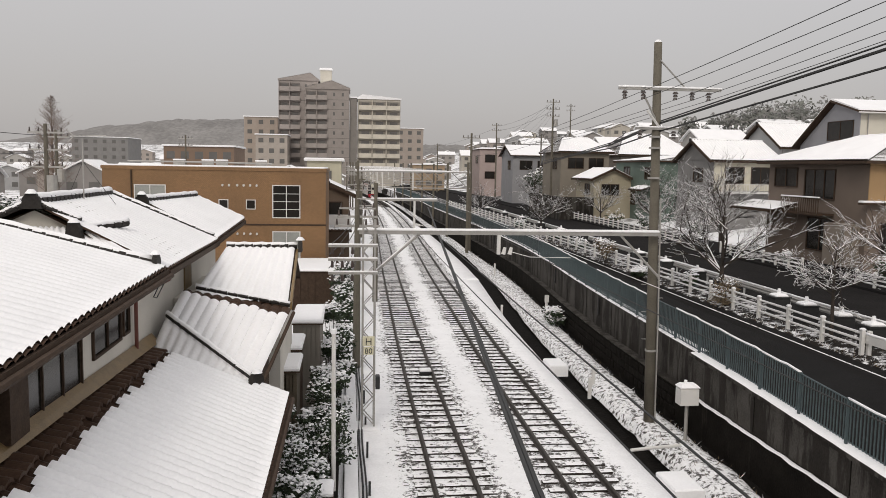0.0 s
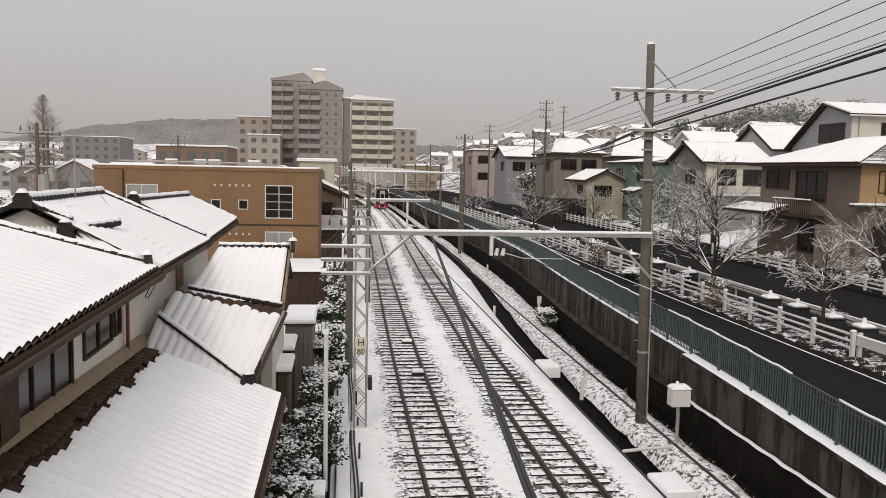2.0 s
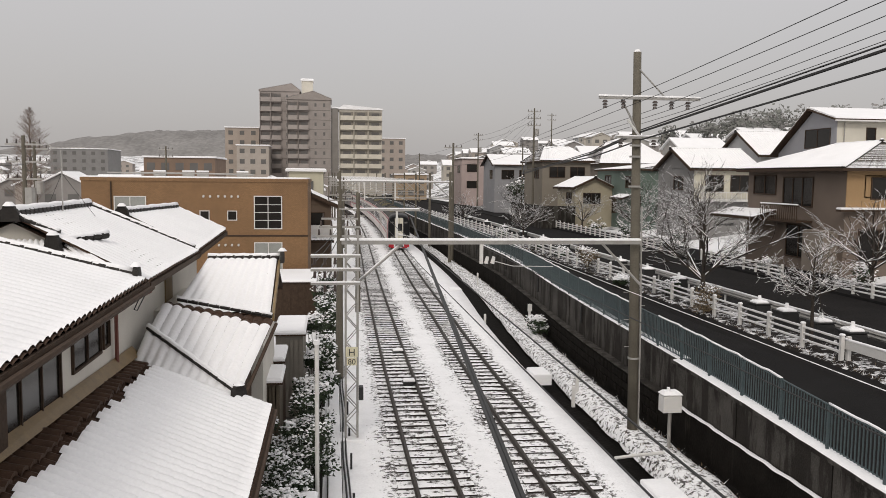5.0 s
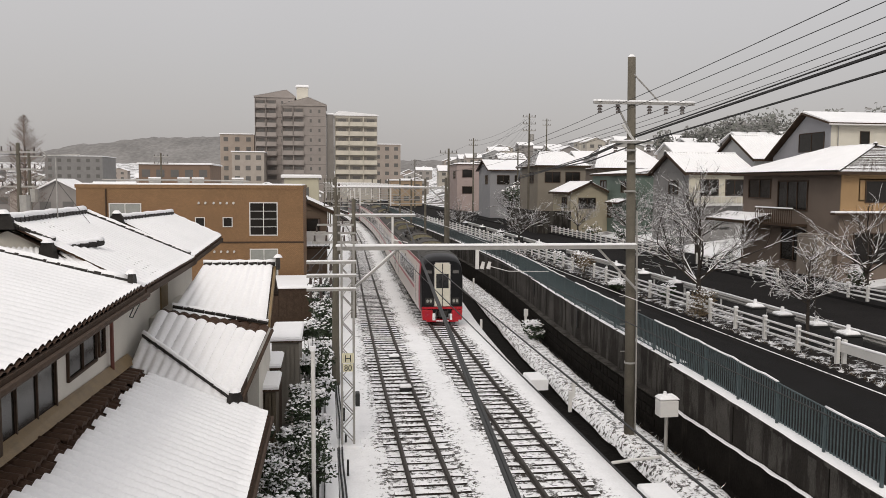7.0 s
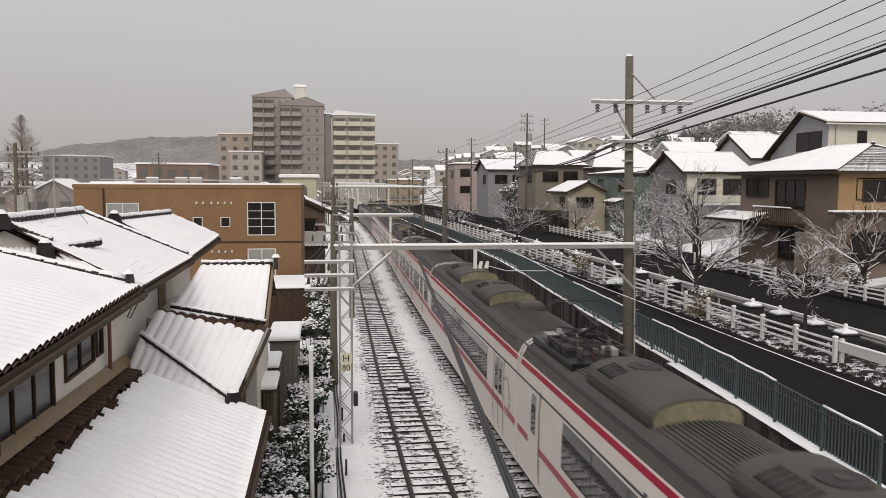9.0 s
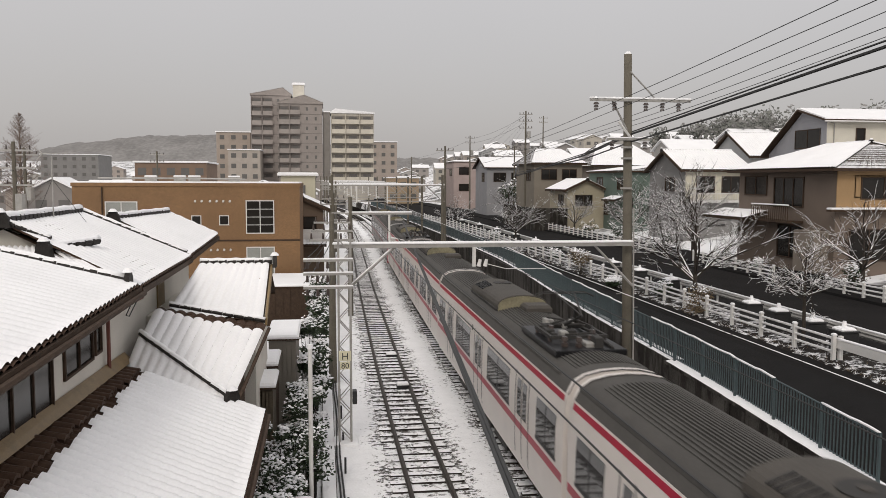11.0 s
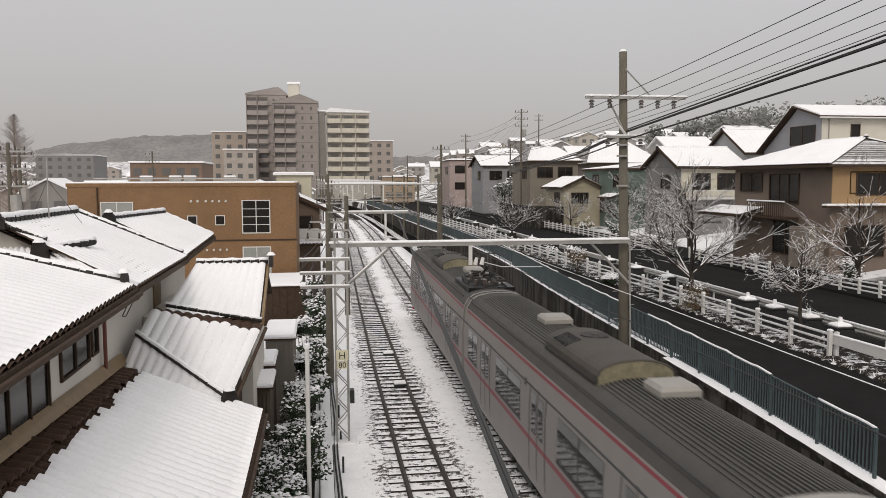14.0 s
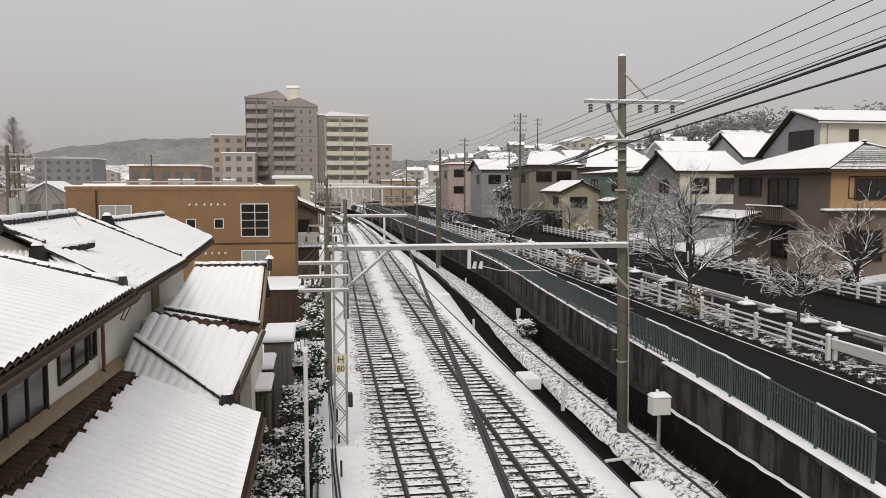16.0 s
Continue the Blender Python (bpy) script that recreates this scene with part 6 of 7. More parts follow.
shrub(10.95, 41.2, -0.42, 0.62, 0.9, 74, "snow-laden bush on the railway bank", 800, leaf_dark, 0.8, 0.08)
shrub(31.5, 122.0, 2.3, 4.0, 6.5, 75, "large evergreen tree dusted with snow", 2600, leaf_dark, 0.28, 0.30, name="evergreen_tree")
shrub(-30, 75, -0.2, 2.5, 5.5, 76, "snowy evergreen behind the brown block", 1500, leaf_dark, 0.5, 0.22, name="evergreen_tree")
for i, (x, y, z, r, h) in enumerate(((26.9, 47.5, 2.15, 0.7, 0.9), (27.2, 52.5, 2.15, 0.8, 1.0), (28.5, 40.0, 2.1, 0.9, 1.4), (28.4, 64.0, 2.1, 1.0, 1.7), (28.6, 76.0, 2.1, 1.0, 1.6), (28.0, 83.0, 2.1, 1.0, 1.5), (16.9, 58, 2.05, 0.7, 0.8), (16.9, 79, 2.05, 0.8, 0.9), (16.9, 65, 2.05, 0.7, 0.8), (16.9, 38.5, 2.05, 0.6, 0.8))):
    shrub(x, y, z, r, h, 90 + i, "small garden shrub weighed down with snow", 500, leaf_dark, 0.55, 0.09)


def weeds():
    """Dead grass tufts with snow on the bank and the verge."""
    rnd = random.Random(5)
    dark, cold = Mesh(), Mesh()
    for _ in range(5200):
        if rnd.random() < 0.55:
            y = 12 + 70 * rnd.random() ** 1.6
            x, z = bank_edge(y) + (bank_back(y) - bank_edge(y)) * rnd.random(), -0.42
        else:
            y = 20 + 60 * rnd.random() ** 1.5
            x, z = road_x(y) + 4.35 + 2.2 * rnd.random() ** 2, ROAD_Z + 0.02
        h, w = rnd.uniform(0.04, 0.15), rnd.uniform(0.006, 0.015)
        a = rnd.uniform(0, 6.28)
        dx, dy = math.cos(a) * w, math.sin(a) * w
        lean = Vector((rnd.gauss(0, 0.09), rnd.gauss(0, 0.09), h))
        p = Vector((x, y, z))
        (cold if rnd.random() < 0.5 else dark).add([p - Vector((dx, dy, 0)), p + Vector((dx, dy, 0)), p + lean + Vector((-dy, dx, 0)) * 0.4, p + lean * 0.6 + Vector((dy, -dx, 0)) * 2.0], [(0, 1, 2), (0, 1, 3)])
    alone("dead_grass", dark, leaf_dry, "dry dead grass on the bank and verge", "grass", kind="stuff")
    alone("frosted_grass", cold, snow, "snow-coated grass on the bank and verge", "grass", kind="stuff")


weeds()


# ---------------------------------------------------------------- houses above the railway
def brown_house():
    h = simple_house("taupe two-storey house with a snowy hipped tile roof", 30, 39, 44, 55.3, 2.6, 8.75, 1.65, "y", (0.155, 0.120, 0.096),
                     (("x", 51.6, 54.4, 7.0, 8.2, 2), ("x", 47.3, 50.6, 6.3, 8.1, 3), ("x", 47.2, 50.0, 3.0, 5.0, 2), ("y", 31.2, 34.0, 7.0, 8.2, 2), ("y", 31.0, 33.5, 3.2, 5.0, 2)), over=0.65, hip=4.0)
    o = paint((0.34, 0.22, 0.11))
    part("upper_wall", Mesh().box(30.0, 39.02, 43.93, 43.995, 6.3, 8.7), o, h, "ochre upper wall")
    window(h, "y", 43.93, 31.6, 34.5, 6.9, 8.1, -1, 2, f=0.07)
    part("balcony", Mesh().box(28.9, 30.0, 47.2, 51.6, 5.25, 5.4), timber, h, "dark railed balcony")
    for i in range(19):
        y = 47.25 + i * 0.24
        part("baluster", Mesh().box(28.92, 28.96, y, y + 0.04, 5.4, 6.3), timber, h)
    for z in (6.3,):
        part("balcony_rail", Mesh().box(28.9, 28.98, 47.2, 51.6, z, z + 0.06), timber, h)
        part("rail_snow", Mesh().cham(28.88, 29.0, 47.2, 51.6, z + 0.06, z + 0.14, 0.03), snow, h)
    slope(h, (30.0, 51.4, 5.9), (30.0, 57.5, 5.9), (28.2, 57.5, 5.4), (28.2, 51.4, 5.4), amp=0.02)
    part("sill_board", Mesh().box(29.4, 39.1, 43.5, 43.98, 6.12, 6.25), timber, h)
    part("sill_snow", Mesh().cham(29.4, 39.1, 43.5, 43.98, 6.25, 6.36, 0.04), snow, h)
    part("porch_wall", Mesh().box(29.0, 30.0, 44.5, 46.6, 2.4, 4.9), paint((0.2, 0.17, 0.14)), h)


brown_house()
ph = simple_house("pale grey and cream two-storey house with a snowy gable roof", 33, 39.2, 70.9, 78.9, 3.2, 9.0, 1.9, "x", (0.22, 0.215, 0.21),
                  (("y", 34.2, 35.9, 7.0, 8.4, 2), ("y", 36.7, 38.4, 7.0, 8.4, 2), ("x", 73, 75, 7.0, 8.2, 2)), other=(0.2, 0.195, 0.19))
part("upper_wall", Mesh().box(33.1, 39.25, 70.82, 70.89, 6.2, 8.95), paint((0.58, 0.55, 0.45)), ph, "cream upper wall")
window(ph, "y", 70.82, 34.2, 35.9, 6.9, 8.3, -1, 2, f=0.08)
window(ph, "y", 70.82, 36.7, 38.4, 6.9, 8.3, -1, 2, f=0.08)
part("balcony", Mesh().box(33.1, 39.3, 69.9, 70.8, 5.95, 6.15), white_steel, ph)
part("balcony_rail", Mesh().box(33.1, 39.3, 69.9, 69.96, 6.75, 6.82), white_steel, ph)
for i in range(26):
    part("baluster", Mesh().box(33.12 + i * 0.245, 33.16 + i * 0.245, 69.91, 69.95, 6.15, 6.75), white_steel, ph)
def white_house():
    """Ridge along x; the near slope is short and high, the far one runs down low."""
    x0, x1, y0, yr, y1 = 44.0, 62.0, 66.3, 70.0, 75.5
    h = base("house", "tall white house with a grey gable and lopsided snowy roof", "house", (52, 70, 4.0))
    cream, grey = paint((0.60, 0.57, 0.49)), paint((0.31, 0.31, 0.33))
    part("wall", Mesh().prism([(y0, 2.5), (y1, 2.5), (y1, 10.6), (yr, 14.3), (y0, 13.3)], "x", x0 + 0.06, x1), cream, h)
    part("side_wall", Mesh().prism([(y0 + 0.02, 2.5), (y1, 2.5), (y1, 10.6), (yr, 14.28), (y0 + 0.02, 13.28)], "x", x0, x0 + 0.06), grey, h, "grey gable wall")
    for a, b in (((y0 - 0.6, 13.22), (yr, 14.4)), ((yr, 14.4), (y1 + 0.6, 10.3))):
        part("roof", Mesh().prism([a, b, (b[0], b[1] + 0.16), (a[0], a[1] + 0.16)], "x", x0 - 0.6, x1 + 0.4), timber, h)
        part("roof_snow", Mesh().prism([(a[0] + 0.03, a[1] + 0.162), (b[0] - 0.03, b[1] + 0.162), (b[0] - 0.08, b[1] + 0.30), (a[0] + 0.08, a[1] + 0.28)], "x", x0 - 0.52, x1 + 0.35), roof_snow, h)
    window(h, "x", x0, 67.2, 71.0, 11.0, 12.6, -1, 2, f=0.07)
    window(h, "y", y0, 46.9, 47.7, 10.3, 12.6, -1, 1, f=0.07)
    window(h, "y", y0, 51.0, 53.5, 10.4, 12.4, -1, 2, f=0.07)
    part("gutter", Mesh().tube((x0 - 0.6, y0 - 0.65, 13.2), (x1, y0 - 0.65, 13.2), 0.07, n=7), white_steel, h)
    part("downpipe", Mesh().tube((44.7, y0 - 0.08, 2.5), (44.7, y0 - 0.08, 13.1), 0.05, n=6), galv, h)


white_house()
simple_house("white house with a broad snowy roof", 48, 57, 86, 96, 6.0, 10.8, 2.9, "x", (0.42, 0.42, 0.42), (("x", 89, 91, 9, 10.2, 2),))
gh = simple_house("dull green two-storey house with a flat snowy roof", 33, 41, 84, 98, 3.3, 9.1, 0.5, "y", (0.115, 0.155, 0.13),
                  (("x", 86, 88, 7, 8.2, 2), ("x", 93, 95, 7.0, 8.3, 2), ("x", 91.0, 93.5, 4.0, 5.8, 2)), over=0.3, hip=3.0)
slope(gh, (33, 86, 6.2), (33, 90, 6.2), (31.8, 90, 5.8), (31.8, 86, 5.8))
simple_house("house under a wide snow-white hipped roof", 38.3, 49, 112, 124, 3.8, 10.2, 3.1, "x", (0.2, 0.17, 0.14), (("y", 40, 42, 8.2, 9.6, 2), ("y", 44, 46, 8.2, 9.6, 2)), hip=3.0)
simple_house("tan house with a brown ground floor", 27.5, 34, 104, 114, 3.2, 10.3, 1.9, "x", (0.21, 0.185, 0.15), (("x", 106, 108, 8, 9.4, 2), ("y", 28.5, 30.5, 8.1, 9.4, 2), ("y", 31.3, 33.2, 8.1, 9.4, 2)), hip=2.0)
simple_house("small pale yellow house with a low snowy roof", 28.5, 33, 92.5, 100, 3.0, 6.9, 1.2, "y", (0.36, 0.32, 0.235), (("x", 94, 96, 5, 6.2, 2), ("y", 29.5, 31.5, 5.0, 6.2, 2)))
simple_house("grey house with a snow-covered gable", 26.8, 33.5, 132, 142, 3.0, 10.2, 1.7, "x", (0.26, 0.26, 0.27), (("x", 134, 136, 7.8, 9.2, 2), ("y", 28, 30, 7.8, 9.2, 2), ("y", 31, 32.6, 7.8, 9.2, 2)), detail=False)
simple_house("pinkish flat-topped house with two dark windows", 27, 32, 168, 180, 3.0, 12.0, 0.3, "x", (0.36, 0.29, 0.27), (("y", 28.2, 30.2, 9.2, 10.7, 1), ("y", 28.2, 30.2, 5.8, 7.2, 1), ("x", 170, 173, 9, 10.4, 2)), over=0.2, hip=1.5, detail=False)
alone("garden_wall", Mesh().box(24.3, 24.55, 92, 108, 2.0, 4.7).box(24.55, 28.4, 92, 92.25, 2.0, 4.7), concrete, "grey concrete garden wall by the side street", "wall", kind="structure")


def parked_van():
    x0, x1, y, z = 29.7, 31.5, 101.0, 2.1
    v = base("parked_van", "small white truck parked beside a garden wall", "van", (30.6, 102.5, z))
    part("body", Mesh().prism([(y, z + 0.35), (y + 3.8, z + 0.35), (y + 3.8, z + 1.95), (y + 0.55, z + 2.0), (y + 0.06, z + 1.15)], "x", x0, x1), white_steel, v, bevel=0.07)
    part("windscreen", Mesh().add([(x0 + 0.12, y + 0.50, z + 1.93), (x1 - 0.12, y + 0.50, z + 1.93), (x1 - 0.12, y + 0.07, z + 1.22), (x0 + 0.12, y + 0.07, z + 1.22)], [(0, 1, 2, 3)]), glass_dark, v)
    part("side_window", Mesh().box(x0 - 0.012, x0, y + 0.6, y + 1.7, z + 1.2, z + 1.75), glass_dark, v)
    part("grille", Mesh().box(x0 + 0.45, x1 - 0.45, y - 0.03, y, z + 0.75, z + 0.95), car_tyre, v)
    part("bumper", Mesh().cham(x0 + 0.02, x1 - 0.02, y - 0.1, y + 0.05, z + 0.3, z + 0.55, 0.03), galv, v)
    for x in (x0 + 0.22, x1 - 0.22):
        part("headlight", Mesh().tube((x, y - 0.04, z + 0.85), (x, y, z + 0.85), 0.12, n=12), far_glass, v)
    part("roof_snow", Mesh().cham(x0 + 0.05, x1 - 0.05, y + 0.6, y + 3.75, z + 1.98, z + 2.1, 0.06), snow, v)
    for yy in (y + 0.7, y + 3.0):
        for x in (x0 + 0.02, x1 - 0.18):
            part("wheel", Mesh().tube((x, yy, z + 0.3), (x + 0.16, yy, z + 0.3), 0.31, n=14), car_tyre, v)


car_tyre = material("tyre_rubber", (0.02, 0.02, 0.02), 0.8)
parked_van()


# ---------------------------------------------------------------- far side and distance
def apartment(x0, x1, y0, y1, zt, rise, color, bays, wall_share, label, zb=2.0, pale=None, peak=0.5):
    """A tower with a balcony, a shade-dark panel and a window on each floor and bay; the rest of its front is plain
    wall.
    """
    a = base("apartment_tower", label, "apartment block", ((x0 + x1) / 2, (y0 + y1) / 2, zb), "apartment towers")
    xm = x0 + (x1 - x0) * (1 - wall_share)
    part("wall", Mesh().box(x0, x1, y0, y1, zb, zt), paint(color), a)
    xp = x0 + (x1 - x0) * peak
    part("roof", Mesh().prism([(x0 - 0.3, zt), (x1 + 0.3, zt), (x1 + 0.3, zt + 0.4), (xp, zt + rise), (x0 - 0.3, zt + 0.4)], "y", y0 - 0.3, y1), roof_snow if pale else paint(color), a)
    if not pale:
        part("roof_snow", Mesh().add([(x0 - 0.3, y0 - 0.35, zt + 0.45), (xp, y0 - 0.35, zt + rise + 0.05), (xp, y1, zt + rise + 0.05), (x0 - 0.3, y1, zt + 0.45),
                                      (x1 + 0.3, y0 - 0.35, zt + 0.45), (x1 + 0.3, y1, zt + 0.45)], [(0, 1, 2, 3), (1, 4, 5, 2)]), roof_snow, a)
    # shade inside the balconies is painted as dark panels; floor bands share the tone
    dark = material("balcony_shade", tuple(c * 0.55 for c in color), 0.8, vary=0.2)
    par = paint(pale or tuple(min(1, c * 1.1) for c in color))
    w = (xm - x0) / bays
    z = zt - 3.0
    while z > 6:
        for b in range(bays):
            bx = x0 + b * w
            bal = part("balcony", Mesh().box(bx + 0.25, bx + w - 0.15, y0 - 0.9, y0 - 0.75, z, z + 1.15).box(bx + 0.1, bx + w, y0 - 0.9, y0, z - 0.18, z), par, a)
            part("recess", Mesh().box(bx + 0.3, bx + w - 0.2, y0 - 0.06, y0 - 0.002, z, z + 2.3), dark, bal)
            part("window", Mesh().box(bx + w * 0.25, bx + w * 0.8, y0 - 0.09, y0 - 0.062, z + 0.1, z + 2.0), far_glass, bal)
            part("divider", Mesh().box(bx - 0.02, bx + 0.12, y0 - 0.9, y0, z - 0.18, z + 2.7), par, bal)
        if wall_share > 0.2:
            for k in range(2):
                xw = xm + (x1 - xm) * (0.3 + 0.4 * k)
                part("side_window", Mesh().box(xw - 0.3, xw + 0.3, y0 - 0.04, y0 - 0.002, z + 1.0, z + 2.0), far_glass, a)
            part("floor_band", Mesh().box(xm, x1, y0 - 0.05, y0 - 0.001, z - 0.12, z - 0.02), dark, a)
        z -= 2.85
    return a


# tower walls are raised towards pale grey: haze put into the colour
apartment(-21.4, -9.6, 252, 272, 33.4, 2.4, (0.30, 0.268, 0.25), 2, 0.45, "grey-brown apartment tower with snowy roof edges", peak=0.8)
apartment(-13.1, -0.2, 247, 262, 30.6, 2.6, (0.29, 0.26, 0.24), 2, 0.5, "grey-brown stepped apartment tower", peak=0.6)
apartment(2.4, 15.1, 246, 258, 27.9, 1.4, (0.42, 0.39, 0.34), 3, 0.0, "pale apartment block with rows of balconies", pale=(0.58, 0.54, 0.46), peak=0.1)
# added slab, its grey standing for the pale block's shaded side face
side_shade = base("apartment_tower", "added grey slab for the shaded side of the pale block", "apartment block", (1.2, 253, 2.0), "apartment towers")
part("wall", Mesh().box(-0.1, 2.1, 248, 258, 2.0, 28.3), paint((0.24, 0.225, 0.21)), side_shade)
part("roof_snow", Mesh().cham(-0.2, 2.2, 247.8, 258.1, 28.3, 28.7, 0.15), roof_snow, side_shade)
lt = base("lift_tower", "cream lift tower on the apartment roof", "tower", (-7.2, 255, 30))
part("shaft", Mesh().box(-9.0, -5.6, 253, 258, 30, 36.8), paint((0.58, 0.55, 0.48)), lt)
part("roof_snow", Mesh().cham(-9.3, -5.3, 252.7, 258.3, 36.8, 37.5, 0.3), roof_snow, lt)


def box_building(label, x0, x1, y0, y1, zt, color, rows=2, cols=4, zb=0.0, win=(1.4, 1.3)):
    b = base("low_building", label, "building", ((x0 + x1) / 2, (y0 + y1) / 2, zb))
    part("wall", Mesh().box(x0, x1, y0, y1, zb - 0.5, zt), paint(color), b)
    part("roof_snow", Mesh().cham(x0 - 0.3, x1 + 0.3, y0 - 0.3, y1, zt, zt + 0.3, 0.1), roof_snow, b)
    for r in range(rows):
        for c in range(cols):
            x = x0 + (x1 - x0) * (c + 0.5) / cols
            z = zt - 2.2 - r * 3.0
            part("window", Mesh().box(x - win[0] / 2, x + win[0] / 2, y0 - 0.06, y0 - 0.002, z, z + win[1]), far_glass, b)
    return b


box_building("brick-brown low block with a snowy roof", -33, -20.7, 150, 165, 10.9, (0.21, 0.145, 0.105), 2, 5)
box_building("long grey school-like block in the haze", -107, -86, 330, 350, 17.4, (0.215, 0.21, 0.205), 4, 6)
box_building("beige apartment block in the distance", -33, -22.6, 262, 280, 22.8, (0.36, 0.305, 0.26), 6, 3)
# this brown is paled in the same way, with haze in its colour
box_building("brown block beside the towers", -27, -18, 240, 250, 16.5, (0.38, 0.34, 0.30), 3, 3)
box_building("cream block behind the brown building", -4.0, -0.8, 78, 86, 8.3, (0.5, 0.47, 0.36), 2, 1)
box_building("pale far block beside the pale tower", 17, 27, 300, 315, 22.0, (0.36, 0.31, 0.27), 5, 3)
box_building("orange-beige shop by the railway bend", 16, 24, 205, 215, 8.5, (0.36, 0.27, 0.18), 2, 3)
dh = simple_house("dark two-storey house by the line with snowy eaves", -3.4, 0.0, 64, 70, -0.2, 5.7, 0.9, "y", (0.12, 0.085, 0.06), (("y", -2.6, -0.6, 3.6, 5.0, 2),))
slope(dh, (-3.4, 64.0, 3.3), (0.2, 64.0, 3.3), (0.2, 62.8, 2.9), (-3.4, 62.8, 2.9))
part("balcony", Mesh().box(-1.9, 0.1, 63.0, 63.08, 3.3, 4.1), white_steel, dh)


def shed(label, x0, x1, y0, y1, h, mat):
    s = base("shed", label, "shed", ((x0 + x1) / 2, (y0 + y1) / 2, -0.25))
    part("wall", Mesh().box(x0, x1, y0, y1, -0.25, h), mat, s)
    part("roof", Mesh().box(x0 - 0.1, x1 + 0.1, y0 - 0.1, y1 + 0.1, h, h + 0.05), timber, s)
    part("roof_snow", Mesh().cham(x0 - 0.09, x1 + 0.09, y0 - 0.09, y1 + 0.09, h + 0.05, h + 0.17, 0.06), roof_snow, s)
    for i in range(6):
        x = x0 + (x1 - x0) * (i + 0.5) / 6
        part("board", Mesh().box(x - 0.06, x + 0.06, y0 - 0.03, y0, -0.2, h - 0.05), mat, s)


shed("weathered plank shed with a snowy lid", -2.0, -1.42, 22.0, 23.6, 2.2, material("grey_planks", (0.10, 0.08, 0.055), 0.8, vary=0.3))
shed("pale shed with a snow-covered roof", -1.85, -0.95, 27.0, 30.0, 2.55, paint((0.22, 0.20, 0.17)))
shed("low shed with a snow-covered roof", -2.2, -1.5, 24.6, 26.4, 2.2, timber)
shed("dark brown garage wall below the brown block", -3.4, -0.9, 45.5, 51.0, 1.9, timber)
shed("small orange-brown garden box with snow", -0.75, -0.40, 16.9, 17.5, 0.75, material("terracotta", (0.28, 0.10, 0.045), 0.7, vary=0.2))


def white_pipe():
    p = base("white_pipe", "tall white plastic pipe with snow on it", "pipe", (-0.3, 18, -0.25))
    part("shaft", Mesh().line([(-0.33, 18.0, -0.25), (-0.33, 18.0, 4.1)], 0.05, n=8), white_steel, p)
    part("elbow", Mesh().line([(-0.33, 18.0, 0.35), (-0.36, 17.8, 0.2), (-0.42, 17.6, 0.15)], 0.06, n=8), white_steel, p)
    part("cap", Mesh().tube((-0.33, 18.0, 4.1), (-0.33, 18.0, 4.2), 0.07, n=8), snow, p)


white_pipe()


def antenna(x, y, z):
    a = base("tv_antenna", "thin rooftop television antenna on a mast", "antenna", (x, y, z))
    part("mast", Mesh().tube((x, y, z), (x, y, z + 1.45), 0.018, n=6), galv, a)
    part("boom", Mesh().tube((x - 0.25, y, z + 1.5), (x + 0.55, y, z + 1.52), 0.014, n=5), galv, a)
    for i in range(7):
        part("element", Mesh().tube((x - 0.2 + i * 0.11, y - 0.22, z + 1.51), (x - 0.2 + i * 0.11, y + 0.22, z + 1.51), 0.007, n=4), galv, a)
    part("reflector", Mesh().tube((x - 0.2, y, z + 1.5), (x - 0.34, y, z + 1.65), 0.012, n=4).tube((x - 0.2, y, z + 1.5), (x - 0.34, y, z + 1.35), 0.012, n=4), galv, a)
    for s in (-1, 1):
        part("stay", Mesh().tube((x, y, z + 0.9), (x + 0.6 * s, y + 0.5, z - 0.15), 0.006, n=3), wire_mat, a)


antenna(-6.4, 20.5, 6.95)


def utility_pole(x, y, z, top, label, arms=2, gear=False):
    p = base("utility_pole", label, "utility pole", (x, y, z), "utility poles")
    part("shaft", Mesh().tube((x, y, z - 0.5), (x, y, top), 0.17, 0.10, n=8), pole_mat, p)
    for i in range(arms):
        zz = top - 0.5 - i * 0.9
        part("crossarm", Mesh().box(x - 0.9, x + 0.9, y - 0.05, y + 0.05, zz, zz + 0.09), galv, p)
        for dx in (-0.8, -0.35, 0.35, 0.8):
            part("insulator", Mesh().tube((x + dx, y, zz + 0.09), (x + dx, y, zz + 0.32), 0.05, 0.03, n=6), ceramic, p)
    if gear:
        part("transformer", Mesh().tube((x + 0.35, y - 0.2, top - 3.6), (x + 0.35, y - 0.2, top - 2.7), 0.28, n=10), galv, p)
    return p


utility_pole(26.5, 105, 3.0, 17.1, "tall concrete utility pole beside the houses", 3, True)
utility_pole(27.2, 150, 3.0, 16.3, "tall concrete utility pole farther down the road", 2, True)
utility_pole(30.5, 128, 3.0, 13.5, "utility pole between the houses", 2)
utility_pole(-15.9, 45, -0.3, 9.8, "utility pole hung with cables and a transformer", 3, True)
utility_pole(-20.5, 60, -0.3, 10.0, "utility pole behind the tiled roofs", 2, True)
utility_pole(-21, 108, -0.3, 11.5, "utility pole beyond the brown block", 2)
utility_pole(44, 160, 9, 21, "distant utility pole among the roofs", 2)
utility_pole(20.5, 190, 2.5, 13.5, "utility pole by the railway bend", 2)
